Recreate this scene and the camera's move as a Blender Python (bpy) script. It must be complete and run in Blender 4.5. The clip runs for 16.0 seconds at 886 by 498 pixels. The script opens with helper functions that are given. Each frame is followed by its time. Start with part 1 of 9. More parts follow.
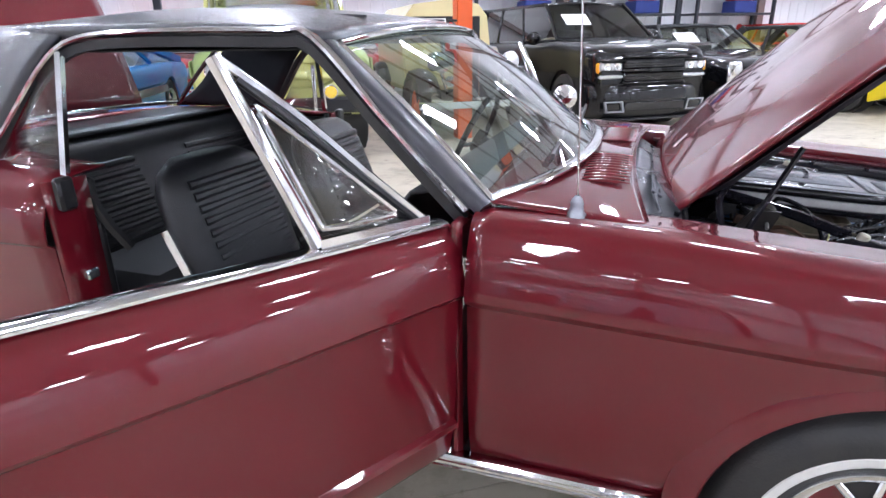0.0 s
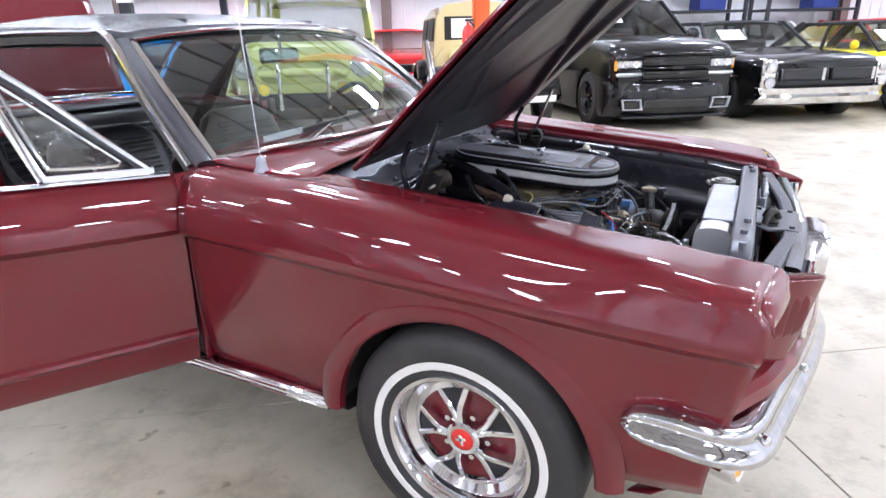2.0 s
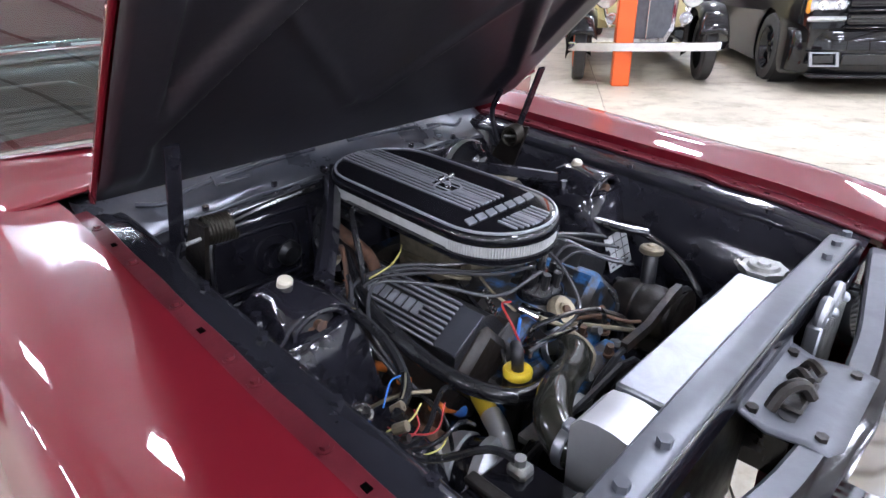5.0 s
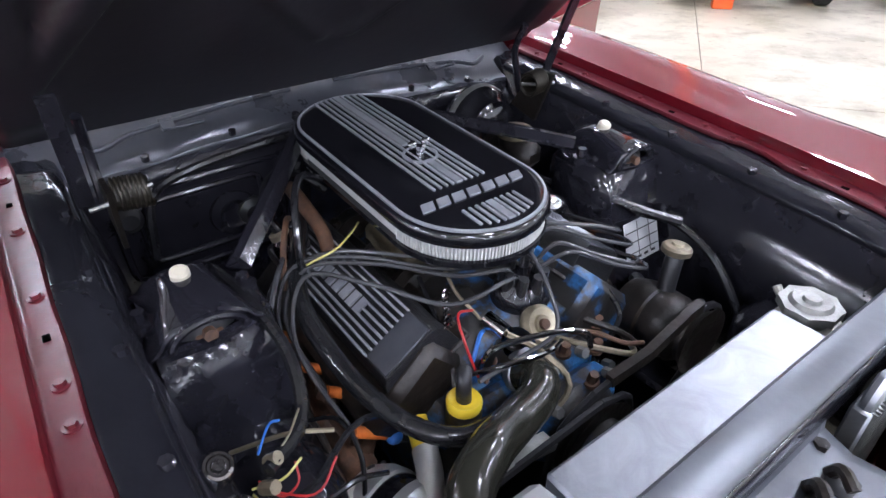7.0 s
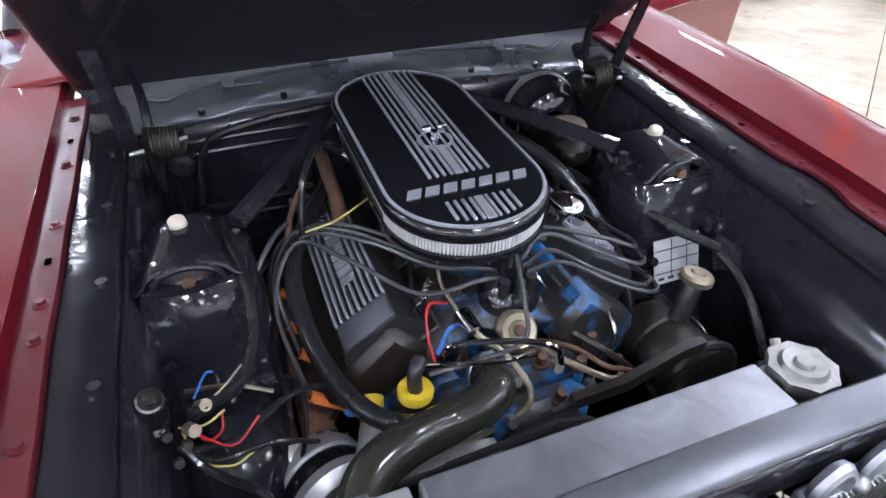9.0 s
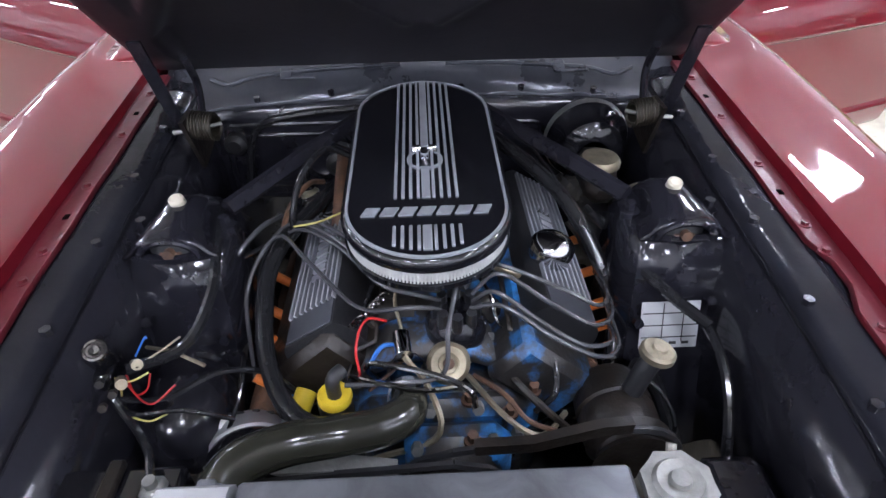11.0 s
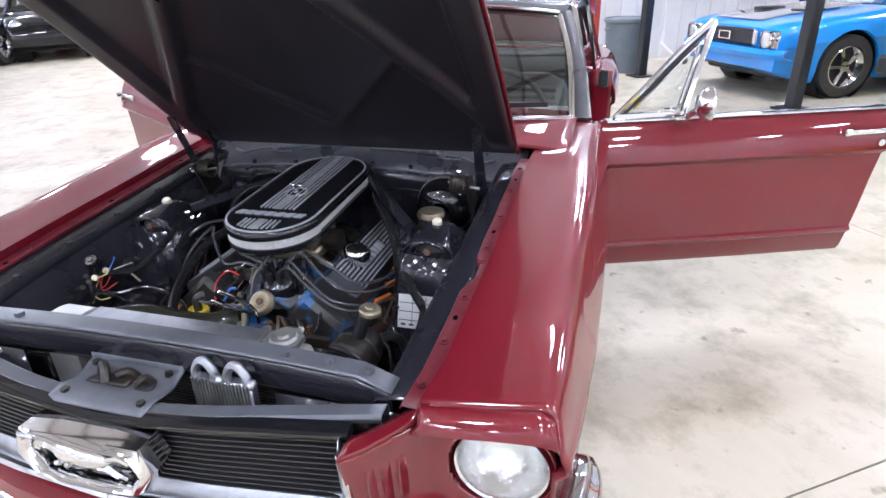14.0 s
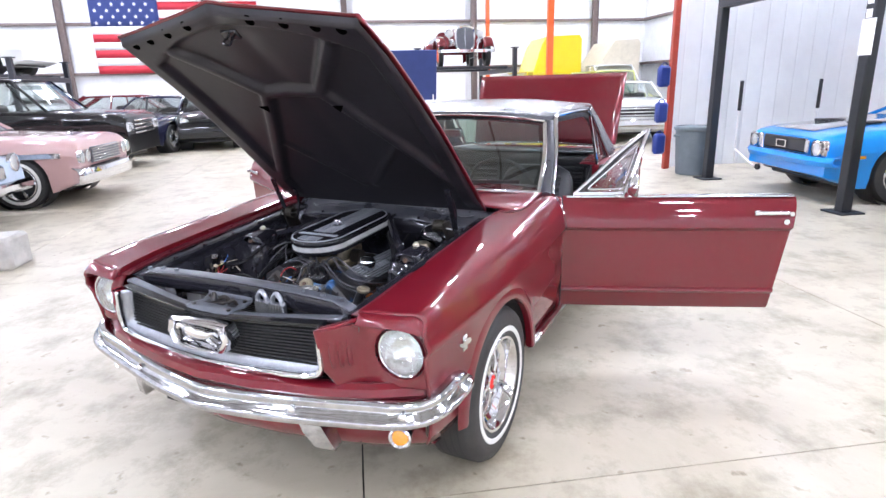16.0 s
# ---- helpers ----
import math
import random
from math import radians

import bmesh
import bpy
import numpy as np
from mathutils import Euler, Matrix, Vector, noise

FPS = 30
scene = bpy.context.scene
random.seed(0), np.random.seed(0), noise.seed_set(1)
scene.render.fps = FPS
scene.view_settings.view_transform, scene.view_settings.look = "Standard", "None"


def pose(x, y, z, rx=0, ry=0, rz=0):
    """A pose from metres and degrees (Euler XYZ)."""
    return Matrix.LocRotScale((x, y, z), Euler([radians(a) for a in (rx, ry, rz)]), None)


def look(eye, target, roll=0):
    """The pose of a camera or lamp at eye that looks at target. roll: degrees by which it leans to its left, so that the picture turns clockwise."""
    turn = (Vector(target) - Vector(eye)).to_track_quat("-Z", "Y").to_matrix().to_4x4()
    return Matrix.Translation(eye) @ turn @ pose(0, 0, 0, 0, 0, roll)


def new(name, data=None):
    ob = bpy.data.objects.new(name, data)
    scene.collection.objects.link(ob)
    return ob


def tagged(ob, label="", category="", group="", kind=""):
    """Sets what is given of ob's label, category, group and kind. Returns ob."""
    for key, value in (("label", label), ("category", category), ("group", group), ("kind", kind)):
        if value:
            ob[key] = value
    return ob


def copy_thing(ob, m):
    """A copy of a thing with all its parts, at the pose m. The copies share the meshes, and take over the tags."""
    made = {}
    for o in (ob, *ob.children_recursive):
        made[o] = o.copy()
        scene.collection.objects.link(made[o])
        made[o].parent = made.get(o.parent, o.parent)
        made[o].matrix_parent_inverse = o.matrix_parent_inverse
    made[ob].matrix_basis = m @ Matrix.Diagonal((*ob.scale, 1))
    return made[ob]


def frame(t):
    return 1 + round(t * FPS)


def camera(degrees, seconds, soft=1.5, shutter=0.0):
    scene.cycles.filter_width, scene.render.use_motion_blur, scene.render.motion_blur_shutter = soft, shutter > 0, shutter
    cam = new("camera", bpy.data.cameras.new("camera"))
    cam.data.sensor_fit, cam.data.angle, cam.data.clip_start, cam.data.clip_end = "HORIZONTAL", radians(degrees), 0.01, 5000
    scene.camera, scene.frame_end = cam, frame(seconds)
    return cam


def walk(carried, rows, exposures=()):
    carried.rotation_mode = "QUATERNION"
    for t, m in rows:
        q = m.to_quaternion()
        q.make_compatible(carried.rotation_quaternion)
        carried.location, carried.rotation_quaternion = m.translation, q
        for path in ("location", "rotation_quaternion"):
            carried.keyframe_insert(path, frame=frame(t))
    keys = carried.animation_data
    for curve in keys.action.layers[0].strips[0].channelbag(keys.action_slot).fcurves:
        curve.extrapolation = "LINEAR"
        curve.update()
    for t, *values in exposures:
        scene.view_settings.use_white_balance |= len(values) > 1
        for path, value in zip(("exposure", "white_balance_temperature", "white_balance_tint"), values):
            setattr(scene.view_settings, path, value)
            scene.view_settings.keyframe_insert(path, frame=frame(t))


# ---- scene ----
cam = camera(74.7, 16.0)
PATH = [
    (0, (-0.512, -1.864, 1.281), (-1.123, -0.093, 0.592), -0.9),
    (0.5, (-0.202, -1.887, 1.275), (-0.934, -0.155, 0.595), -2.1),
    (1, (0.057, -1.915, 1.263), (-0.712, -0.201, 0.574), -1.1),
    (1.5, (0.293, -1.913, 1.257), (-0.515, -0.217, 0.571), -1.3),
    (2, (0.529, -1.832, 1.259), (-0.352, -0.172, 0.572), -1.3),
    (2.5, (0.696, -1.666, 1.256), (-0.301, -0.074, 0.568), -1.3),
    (3, (0.802, -1.467, 1.282), (-0.346, 0.02, 0.596), -1.2),
    (3.5, (0.839, -1.254, 1.289), (-0.423, 0.142, 0.611), -1.3),
    (4, (0.832, -1.063, 1.286), (-0.488, 0.271, 0.593), -1.3),
    (4.5, (0.766, -0.913, 1.297), (-0.546, 0.386, 0.528), -1.4),
    (5, (0.727, -0.792, 1.286), (-0.561, 0.465, 0.415), -1.5),
    (5.2, (0.716, -0.752, 1.287), (-0.563, 0.488, 0.378), -1.6),
    (7.3, (0.672, -0.466, 1.284), (-0.699, 0.445, 0.149), -0.9),
    (7.5, (0.681, -0.451, 1.293), (-0.709, 0.415, 0.144), -0.9),
    (8, (0.711, -0.392, 1.303), (-0.721, 0.374, 0.136), -1.1),
    (8.5, (0.73, -0.348, 1.305), (-0.738, 0.333, 0.129), -0.9),
    (9, (0.757, -0.299, 1.3), (-0.755, 0.268, 0.121), -0.6),
    (9.2, (0.765, -0.272, 1.302), (-0.76, 0.246, 0.116), -0.9),
    (11.3, (0.804, 0.054, 1.359), (-0.777, 0.036, 0.133), -1.0),
    (11.5, (0.816, 0.096, 1.357), (-0.761, 0.033, 0.129), -1.1),
    (12, (0.858, 0.198, 1.365), (-0.713, 0.028, 0.139), -1.5),
    (12.5, (0.938, 0.307, 1.377), (-0.691, 0.076, 0.24), -1.6),
    (13, (1.029, 0.458, 1.405), (-0.662, 0.154, 0.381), -2.0),
    (13.5, (1.138, 0.639, 1.412), (-0.586, 0.242, 0.479), -2.0),
    (14, (1.286, 0.809, 1.414), (-0.45, 0.297, 0.562), -2.0),
    (14.5, (1.468, 0.999, 1.439), (-0.278, 0.375, 0.69), -1.9),
    (15, (1.62, 1.203, 1.444), (-0.125, 0.49, 0.774), -1.7),
    (15.5, (1.794, 1.386, 1.453), (0.066, 0.572, 0.86), -1.7),
    (16, (1.969, 1.539, 1.463), (0.249, 0.671, 0.926), -1.4),
]
EXPOSURES = [(t, e, 6010, 14.5) for t, e in ((0.0, 0.06), (0.5, 0.2), (2.0, 0.31), (3.5, 0.45), (5.0, 0.52), (9.0, 0.54), (12.5, 0.42), (14.5, 0.40), (16.0, 0.41))]
walk(cam, [(t, look(eye, target, roll)) for t, eye, target, roll in PATH], EXPOSURES)
HOOD_ANGLE = 41.5

# ---------------------------------------------------------------- world and light
world = bpy.data.worlds.new("world")
scene.world = world
world.use_nodes = True
world.node_tree.nodes["Background"].inputs["Color"].default_value = (0.8, 0.88, 1.0, 1)
world.node_tree.nodes["Background"].inputs["Strength"].default_value = 0.1

LAMP_POWER = 106.0


# ---------------------------------------------------------------- materials
def material(name, color, rough=0.5, metal=0.0, coat=0.0, vary=0.0, scale=8.0, bump=0.0, bump_scale=60.0, spec=0.5,
             tint=None, detail=6.0, rough_vary=0.0, emit=None, emit_power=0.0, coat_rough=0.04, distort=0.0):
    """A principled material whose colour wanders between color and tint at two scales, with fine relief."""
    m = bpy.data.materials.new(name)
    m.use_nodes = True
    nt = m.node_tree
    b = nt.nodes["Principled BSDF"]
    b.inputs["Base Color"].default_value = (*color, 1)
    b.inputs["Roughness"].default_value = rough
    b.inputs["Metallic"].default_value = metal
    b.inputs["Coat Weight"].default_value = coat
    b.inputs["Coat Roughness"].default_value = coat_rough
    b.inputs["Specular IOR Level"].default_value = spec
    if emit:
        b.inputs["Emission Color"].default_value = (*emit, 1)
        b.inputs["Emission Strength"].default_value = emit_power
    if vary or bump or rough_vary:
        co = nt.nodes.new("ShaderNodeTexCoord")
        big = nt.nodes.new("ShaderNodeTexNoise")
        big.inputs["Scale"].default_value = scale
        big.inputs["Detail"].default_value = detail
        big.inputs["Roughness"].default_value = 0.65
        big.inputs["Distortion"].default_value = distort
        nt.links.new(co.outputs["Object"], big.inputs["Vector"])
        ramp = nt.nodes.new("ShaderNodeValToRGB")
        ramp.color_ramp.elements[0].position = 0.32
        ramp.color_ramp.elements[1].position = 0.7
        dark = tint or tuple(c * (1 - vary) for c in color)
        ramp.color_ramp.elements[0].color = (*dark, 1)
        ramp.color_ramp.elements[1].color = (*color, 1)
        nt.links.new(big.outputs["Fac"], ramp.inputs["Fac"])
        if vary:
            nt.links.new(ramp.outputs["Color"], b.inputs["Base Color"])
        if rough_vary:
            rm = nt.nodes.new("ShaderNodeMapRange")
            rm.inputs["To Min"].default_value = max(0.02, rough - rough_vary)
            rm.inputs["To Max"].default_value = min(1, rough + rough_vary)
            nt.links.new(big.outputs["Fac"], rm.inputs["Value"])
            nt.links.new(rm.outputs["Result"], b.inputs["Roughness"])
        if bump:
            fine = nt.nodes.new("ShaderNodeTexNoise")
            fine.inputs["Scale"].default_value = bump_scale
            fine.inputs["Detail"].default_value = 4
            nt.links.new(co.outputs["Object"], fine.inputs["Vector"])
            bp = nt.nodes.new("ShaderNodeBump")
            bp.inputs["Strength"].default_value = bump
            bp.inputs["Distance"].default_value = 0.004
            nt.links.new(fine.outputs["Fac"], bp.inputs["Height"])
            nt.links.new(bp.outputs["Normal"], b.inputs["Normal"])
    return m


def glass_material(name, tint, gloss=1.0, base=0.08):
    """Thin glass: tinted see-through with a Fresnel reflection."""
    m = bpy.data.materials.new(name)
    m.use_nodes = True
    nt = m.node_tree
    nt.nodes.remove(nt.nodes["Principled BSDF"])
    out = nt.nodes["Material Output"]
    tr = nt.nodes.new("ShaderNodeBsdfTransparent")
    tr.inputs["Color"].default_value = (*tint, 1)
    gl = nt.nodes.new("ShaderNodeBsdfGlossy")
    gl.inputs["Roughness"].default_value = 0.02
    gl.inputs["Color"].default_value = (gloss, gloss, gloss, 1)
    lw = nt.nodes.new("ShaderNodeLayerWeight")
    lw.inputs["Blend"].default_value = 0.5
    pw = nt.nodes.new("ShaderNodeMath")
    pw.operation = "POWER"
    pw.inputs[1].default_value = 4.0
    nt.links.new(lw.outputs["Facing"], pw.inputs[0])
    fr = nt.nodes.new("ShaderNodeMath")
    fr.operation = "MULTIPLY_ADD"
    fr.inputs[1].default_value = 0.92
    fr.inputs[2].default_value = base
    nt.links.new(pw.outputs["Value"], fr.inputs[0])
    mix = nt.nodes.new("ShaderNodeMixShader")
    nt.links.new(fr.outputs["Value"], mix.inputs["Fac"])
    nt.links.new(tr.outputs["BSDF"], mix.inputs[1])
    nt.links.new(gl.outputs["BSDF"], mix.inputs[2])
    nt.links.new(mix.outputs["Shader"], out.inputs["Surface"])
    return m


def concrete_material():
    """Sealed pale concrete: cloudy stains, small dark spots, fine grain, uneven gloss."""
    m = material("floor_concrete", (0.56, 0.512, 0.41), rough=0.42, vary=0.3, scale=0.55, tint=(0.37, 0.325, 0.24),
                 bump=0.08, bump_scale=90, rough_vary=0.14, detail=9, distort=0.6)
    nt = m.node_tree
    b = nt.nodes["Principled BSDF"]
    first = b.inputs["Base Color"].links[0].from_socket
    co = nt.nodes.new("ShaderNodeTexCoord")
    mid = nt.nodes.new("ShaderNodeTexNoise")
    mid.inputs["Scale"].default_value = 2.6
    mid.inputs["Detail"].default_value = 8
    mid.inputs["Roughness"].default_value = 0.7
    nt.links.new(co.outputs["Object"], mid.inputs["Vector"])
    r = nt.nodes.new("ShaderNodeValToRGB")
    r.color_ramp.elements[0].position, r.color_ramp.elements[0].color = 0.28, (0.50, 0.475, 0.42, 1)
    r.color_ramp.elements[1].position, r.color_ramp.elements[1].color = 0.52, (1, 1, 1, 1)
    nt.links.new(mid.outputs["Fac"], r.inputs["Fac"])
    spots = nt.nodes.new("ShaderNodeTexNoise")
    spots.inputs["Scale"].default_value = 11
    spots.inputs["Detail"].default_value = 3
    nt.links.new(co.outputs["Object"], spots.inputs["Vector"])
    r2 = nt.nodes.new("ShaderNodeValToRGB")
    r2.color_ramp.elements[0].position, r2.color_ramp.elements[0].color = 0.27, (0.6, 0.56, 0.5, 1)
    r2.color_ramp.elements[1].position, r2.color_ramp.elements[1].color = 0.34, (1, 1, 1, 1)
    nt.links.new(spots.outputs["Fac"], r2.inputs["Fac"])
    last = first
    for other in (r, r2):
        mul = nt.nodes.new("ShaderNodeMix")
        mul.data_type, mul.blend_type = "RGBA", "MULTIPLY"
        mul.inputs["Factor"].default_value = 1.0
        nt.links.new(last, mul.inputs["A"])
        nt.links.new(other.outputs["Color"], mul.inputs["B"])
        last = mul.outputs["Result"]
    nt.links.new(last, b.inputs["Base Color"])
    return m


def car_paint(name, color, flake=0.0, coat=1.0):
    m = material(name, color, rough=0.4, coat=coat, coat_rough=0.03, vary=0.06, scale=3, bump=0.011, bump_scale=10, spec=0.08,
                 metal=flake)
    m.node_tree.nodes["Principled BSDF"].inputs["Coat IOR"].default_value = 1.6
    return m


MAROON = car_paint("maroon_paint", (0.136, 0.0055, 0.0125), 0.08)
CHROME = material("chrome", (0.82, 0.82, 0.84), rough=0.08, metal=1.0, vary=0.12, scale=20, rough_vary=0.05)
CHROME_OLD = material("worn_chrome", (0.60, 0.60, 0.62), rough=0.085, metal=1.0, vary=0.3, scale=34, bump=0.035, bump_scale=14, rough_vary=0.04)
ALU_SATIN = material("satin_aluminium", (0.70, 0.71, 0.73), rough=0.48, metal=0.85, vary=0.15, scale=18, bump=0.08, bump_scale=60, rough_vary=0.1)
ALU = material("brushed_aluminium", (0.44, 0.46, 0.50), rough=0.44, metal=1.0, vary=0.3, scale=15, bump=0.10, bump_scale=34, rough_vary=0.12, distort=1.2)
BRIGHT_LINE = material("bright_paint_line", (0.34, 0.35, 0.38), rough=0.38, metal=0.3, vary=0.15, scale=30)
ALU_CAST = material("cast_aluminium", (0.42, 0.42, 0.40), rough=0.5, metal=0.9, vary=0.4, scale=30, bump=0.3, bump_scale=160)
BAY_BLACK = material("bay_black_paint", (0.0125, 0.0122, 0.0165), rough=0.15, vary=0.4, scale=9, bump=0.55, bump_scale=13, rough_vary=0.10, spec=0.55, tint=(0.019, 0.0185, 0.024))
TOWER_BLACK = material("thick_gloss_black_paint", (0.016, 0.0155, 0.021), rough=0.085, vary=0.3, scale=20, bump=0.35, bump_scale=18, rough_vary=0.05, spec=0.4, coat=0.2, coat_rough=0.05)
COWL_GREY = material("scuffed_grey_paint", (0.10, 0.104, 0.12), rough=0.3, vary=0.4, scale=6, bump=0.22, bump_scale=12, rough_vary=0.14, tint=(0.05, 0.052, 0.064), metal=0.45)
BAY_GREY = material("scuffed_black_rail_paint", (0.018, 0.018, 0.023), rough=0.12, vary=0.6, scale=8, bump=0.55, bump_scale=15, rough_vary=0.08, tint=(0.012, 0.012, 0.016), spec=0.3)
FLANGE = material("dusty_maroon_paint", (0.125, 0.014, 0.022), rough=0.34, vary=0.4, scale=22, bump=0.35, bump_scale=30, rough_vary=0.14, tint=(0.08, 0.008, 0.013), spec=0.5)
SUPPORT_GREY = material("support_grey_paint", (0.115, 0.122, 0.14), rough=0.32, vary=0.3, scale=14, bump=0.12, bump_scale=50, rough_vary=0.1, metal=0.3)
HOOD_BLACK = material("hood_underside_black", (0.021, 0.0185, 0.024), rough=0.4, vary=0.35, scale=5, bump=0.1, bump_scale=40, rough_vary=0.12)
GLOSS_BLACK = material("gloss_black", (0.008, 0.008, 0.0105), rough=0.12, coat=0.3, vary=0.2, scale=20, bump=0.02)
CRINKLE = material("crinkle_black", (0.014, 0.014, 0.016), rough=0.42, bump=0.5, bump_scale=700)
RUBBER = material("black_rubber", (0.018, 0.018, 0.02), rough=0.36, vary=0.3, scale=18, bump=0.2, bump_scale=200)
TYRE = material("tyre_rubber", (0.022, 0.022, 0.023), rough=0.58, vary=0.35, scale=14, bump=0.25, bump_scale=180, tint=(0.033, 0.031, 0.029))
WHITEWALL = material("whitewall_rubber", (0.78, 0.77, 0.73), rough=0.5, vary=0.12, scale=12)
VINYL_ROOF = material("black_vinyl_roof", (0.062, 0.064, 0.074), rough=0.25, vary=0.25, scale=5, bump=0.25, bump_scale=420, rough_vary=0.06, coat=0.3, coat_rough=0.16)
VINYL_SEAT = material("black_vinyl_seat", (0.013, 0.0135, 0.016), rough=0.38, vary=0.3, scale=9, bump=0.3, bump_scale=240)
TRIM_DARK = material("dark_trim", (0.011, 0.011, 0.0125), rough=0.55, vary=0.3, scale=12, bump=0.1)
PILLAR = material("gloss_pillar_paint", (0.05, 0.05, 0.06), rough=0.3, vary=0.3, scale=14, rough_vary=0.1, coat=0.4, coat_rough=0.1, bump=0.3, bump_scale=380)
GLASS = glass_material("tinted_glass", (0.56, 0.72, 0.70), base=0.13)
GLASS_CLEAR = glass_material("clear_glass", (0.93, 0.95, 0.94))
BG_GLASS = glass_material("car_window_glass", (0.80, 0.84, 0.83))
PRIVACY_GLASS = glass_material("privacy_car_glass", (0.10, 0.11, 0.11))
WHITE_PLASTIC = material("aged_white_plastic", (0.58, 0.53, 0.42), rough=0.4, vary=0.15, scale=40)
PALE_NECK = material("dirty_pale_alloy", (0.42, 0.41, 0.36), rough=0.45, vary=0.4, scale=28, bump=0.2, metal=0.3)
ENGINE_BLUE = material("engine_blue", (0.025, 0.16, 0.42), rough=0.42, vary=0.8, scale=11, tint=(0.022, 0.02, 0.019), bump=0.4, bump_scale=60, detail=9)
ENGINE_BLUE.node_tree.nodes["Color Ramp"].color_ramp.elements[0].position = 0.48
ENGINE_BLUE.node_tree.nodes["Color Ramp"].color_ramp.elements[1].position = 0.62
HOSE = material("shiny_black_hose", (0.017, 0.017, 0.019), rough=0.16, vary=0.3, scale=18, bump=0.08, bump_scale=60)
GRIME = material("grimy_iron", (0.024, 0.0175, 0.0135), rough=0.42, vary=0.6, scale=24, tint=(0.010, 0.009, 0.008), bump=0.5, bump_scale=70, metal=0.15)
RUST = material("rusty_iron", (0.15, 0.07, 0.035), rough=0.75, vary=0.7, scale=26, tint=(0.04, 0.026, 0.02), bump=0.4, bump_scale=120)
BRASS = material("yellowed_zinc", (0.40, 0.345, 0.245), rough=0.45, metal=0.75, vary=0.5, scale=30, bump=0.15)
OLIVE_HOSE = material("olive_black_hose", (0.024, 0.0235, 0.018), rough=0.15, vary=0.25, scale=14, bump=0.05)
WIRE_GREY = material("grey_plug_wire", (0.055, 0.055, 0.06), rough=0.2, vary=0.2, scale=20)
YELLOW_CAP = material("yellow_plastic", (0.78, 0.56, 0.035), rough=0.42, vary=0.2, scale=30)
ORANGE_BOOT = material("orange_boot", (0.75, 0.19, 0.03), rough=0.5, vary=0.3, scale=30)
RED_WIRE = material("red_wire", (0.40, 0.016, 0.016), rough=0.4)
YELLOW_WIRE = material("yellow_wire", (0.50, 0.44, 0.13), rough=0.4)
BLUE_WIRE = material("blue_wire", (0.04, 0.17, 0.55), rough=0.4)
FILTER_WHITE = material("filter_mesh", (0.62, 0.62, 0.60), rough=0.55, bump=0.6, bump_scale=500, vary=0.2, scale=60)
STICKER = material("foil_sticker", (0.70, 0.71, 0.72), rough=0.35, vary=0.15, scale=18, metal=0.3)
# near-black colour that stands for the shade inside holes and slots
HOLE_SHADE = material("hole_shade_black", (0.001, 0.001, 0.001), rough=1.0, spec=0.0)
SPRING_BROWN = material("oily_brown_steel", (0.040, 0.034, 0.024), rough=0.45, metal=0.4, vary=0.5, scale=30, bump=0.2)
# flat black for print and fittings, and for shade painted into holes
FLAT_BLACK = material("flat_black", (0.02, 0.02, 0.022), rough=0.6)
LENS = glass_material("headlamp_glass", (0.90, 0.92, 0.92))
REFLECTOR = material("lamp_reflector", (0.88, 0.88, 0.87), rough=0.22, metal=0.92, vary=0.2, scale=45, bump=0.9, bump_scale=42)
AMBER = material("amber_lens", (0.80, 0.33, 0.02), rough=0.15, coat=1.0, vary=0.2, scale=60)
RED_ENAMEL = material("red_enamel", (0.75, 0.035, 0.03), rough=0.25, coat=0.6)
FLOOR = concrete_material()
JOINT = material("floor_joint_filler", (0.06, 0.055, 0.048), rough=0.8, vary=0.4, scale=14)
WALL_WHITE = material("white_wall_sheet", (0.80, 0.81, 0.82), rough=0.45, vary=0.12, scale=1.2, bump=0.05, bump_scale=10)
ROOF_SHEET = material("roof_insulation", (0.68, 0.68, 0.68), rough=0.6, vary=0.1, scale=0.6, bump=0.2, bump_scale=6)
STEEL_BROWN = material("brown_steel", (0.20, 0.15, 0.135), rough=0.5, vary=0.3, scale=5)
STEEL_RED = material("red_steel", (0.45, 0.06, 0.035), rough=0.45, vary=0.25, scale=5)
STEEL_ORANGE = material("orange_steel", (0.80, 0.125, 0.02), rough=0.4, vary=0.12, scale=5)
LIFT_BLACK = material("lift_black", (0.016, 0.018, 0.024), rough=0.4, vary=0.3, scale=6)
BIN_GREY = material("grey_blue_plastic", (0.14, 0.17, 0.195), rough=0.5, vary=0.2, scale=6, bump=0.1)
PAPER = material("white_paper", (0.85, 0.85, 0.84), rough=0.6)
FLAG_RED = material("flag_red", (0.55, 0.03, 0.05), rough=0.75, vary=0.15, scale=4)
FLAG_WHITE = material("flag_white", (0.82, 0.82, 0.82), rough=0.75, vary=0.08, scale=4)
FLAG_BLUE = material("flag_blue", (0.03, 0.05, 0.19), rough=0.75, vary=0.15, scale=4)
BLUE_PLASTIC = material("blue_plastic", (0.014, 0.035, 0.22), rough=0.4, vary=0.2, scale=8)
TUBE_LIGHT = material("lamp_diffuser", (1, 1, 1), emit=(0.88, 0.91, 1.0), emit_power=LAMP_POWER)
STEEL_PALE = material("dusty_pale_steel", (0.24, 0.20, 0.18), rough=0.6, vary=0.2, scale=3)
LAMP_HOUSING = material("lamp_housing", (0.8, 0.8, 0.8), rough=0.4)


# ---------------------------------------------------------------- geometry helpers
def vec(*v):
    return np.array(v, float)


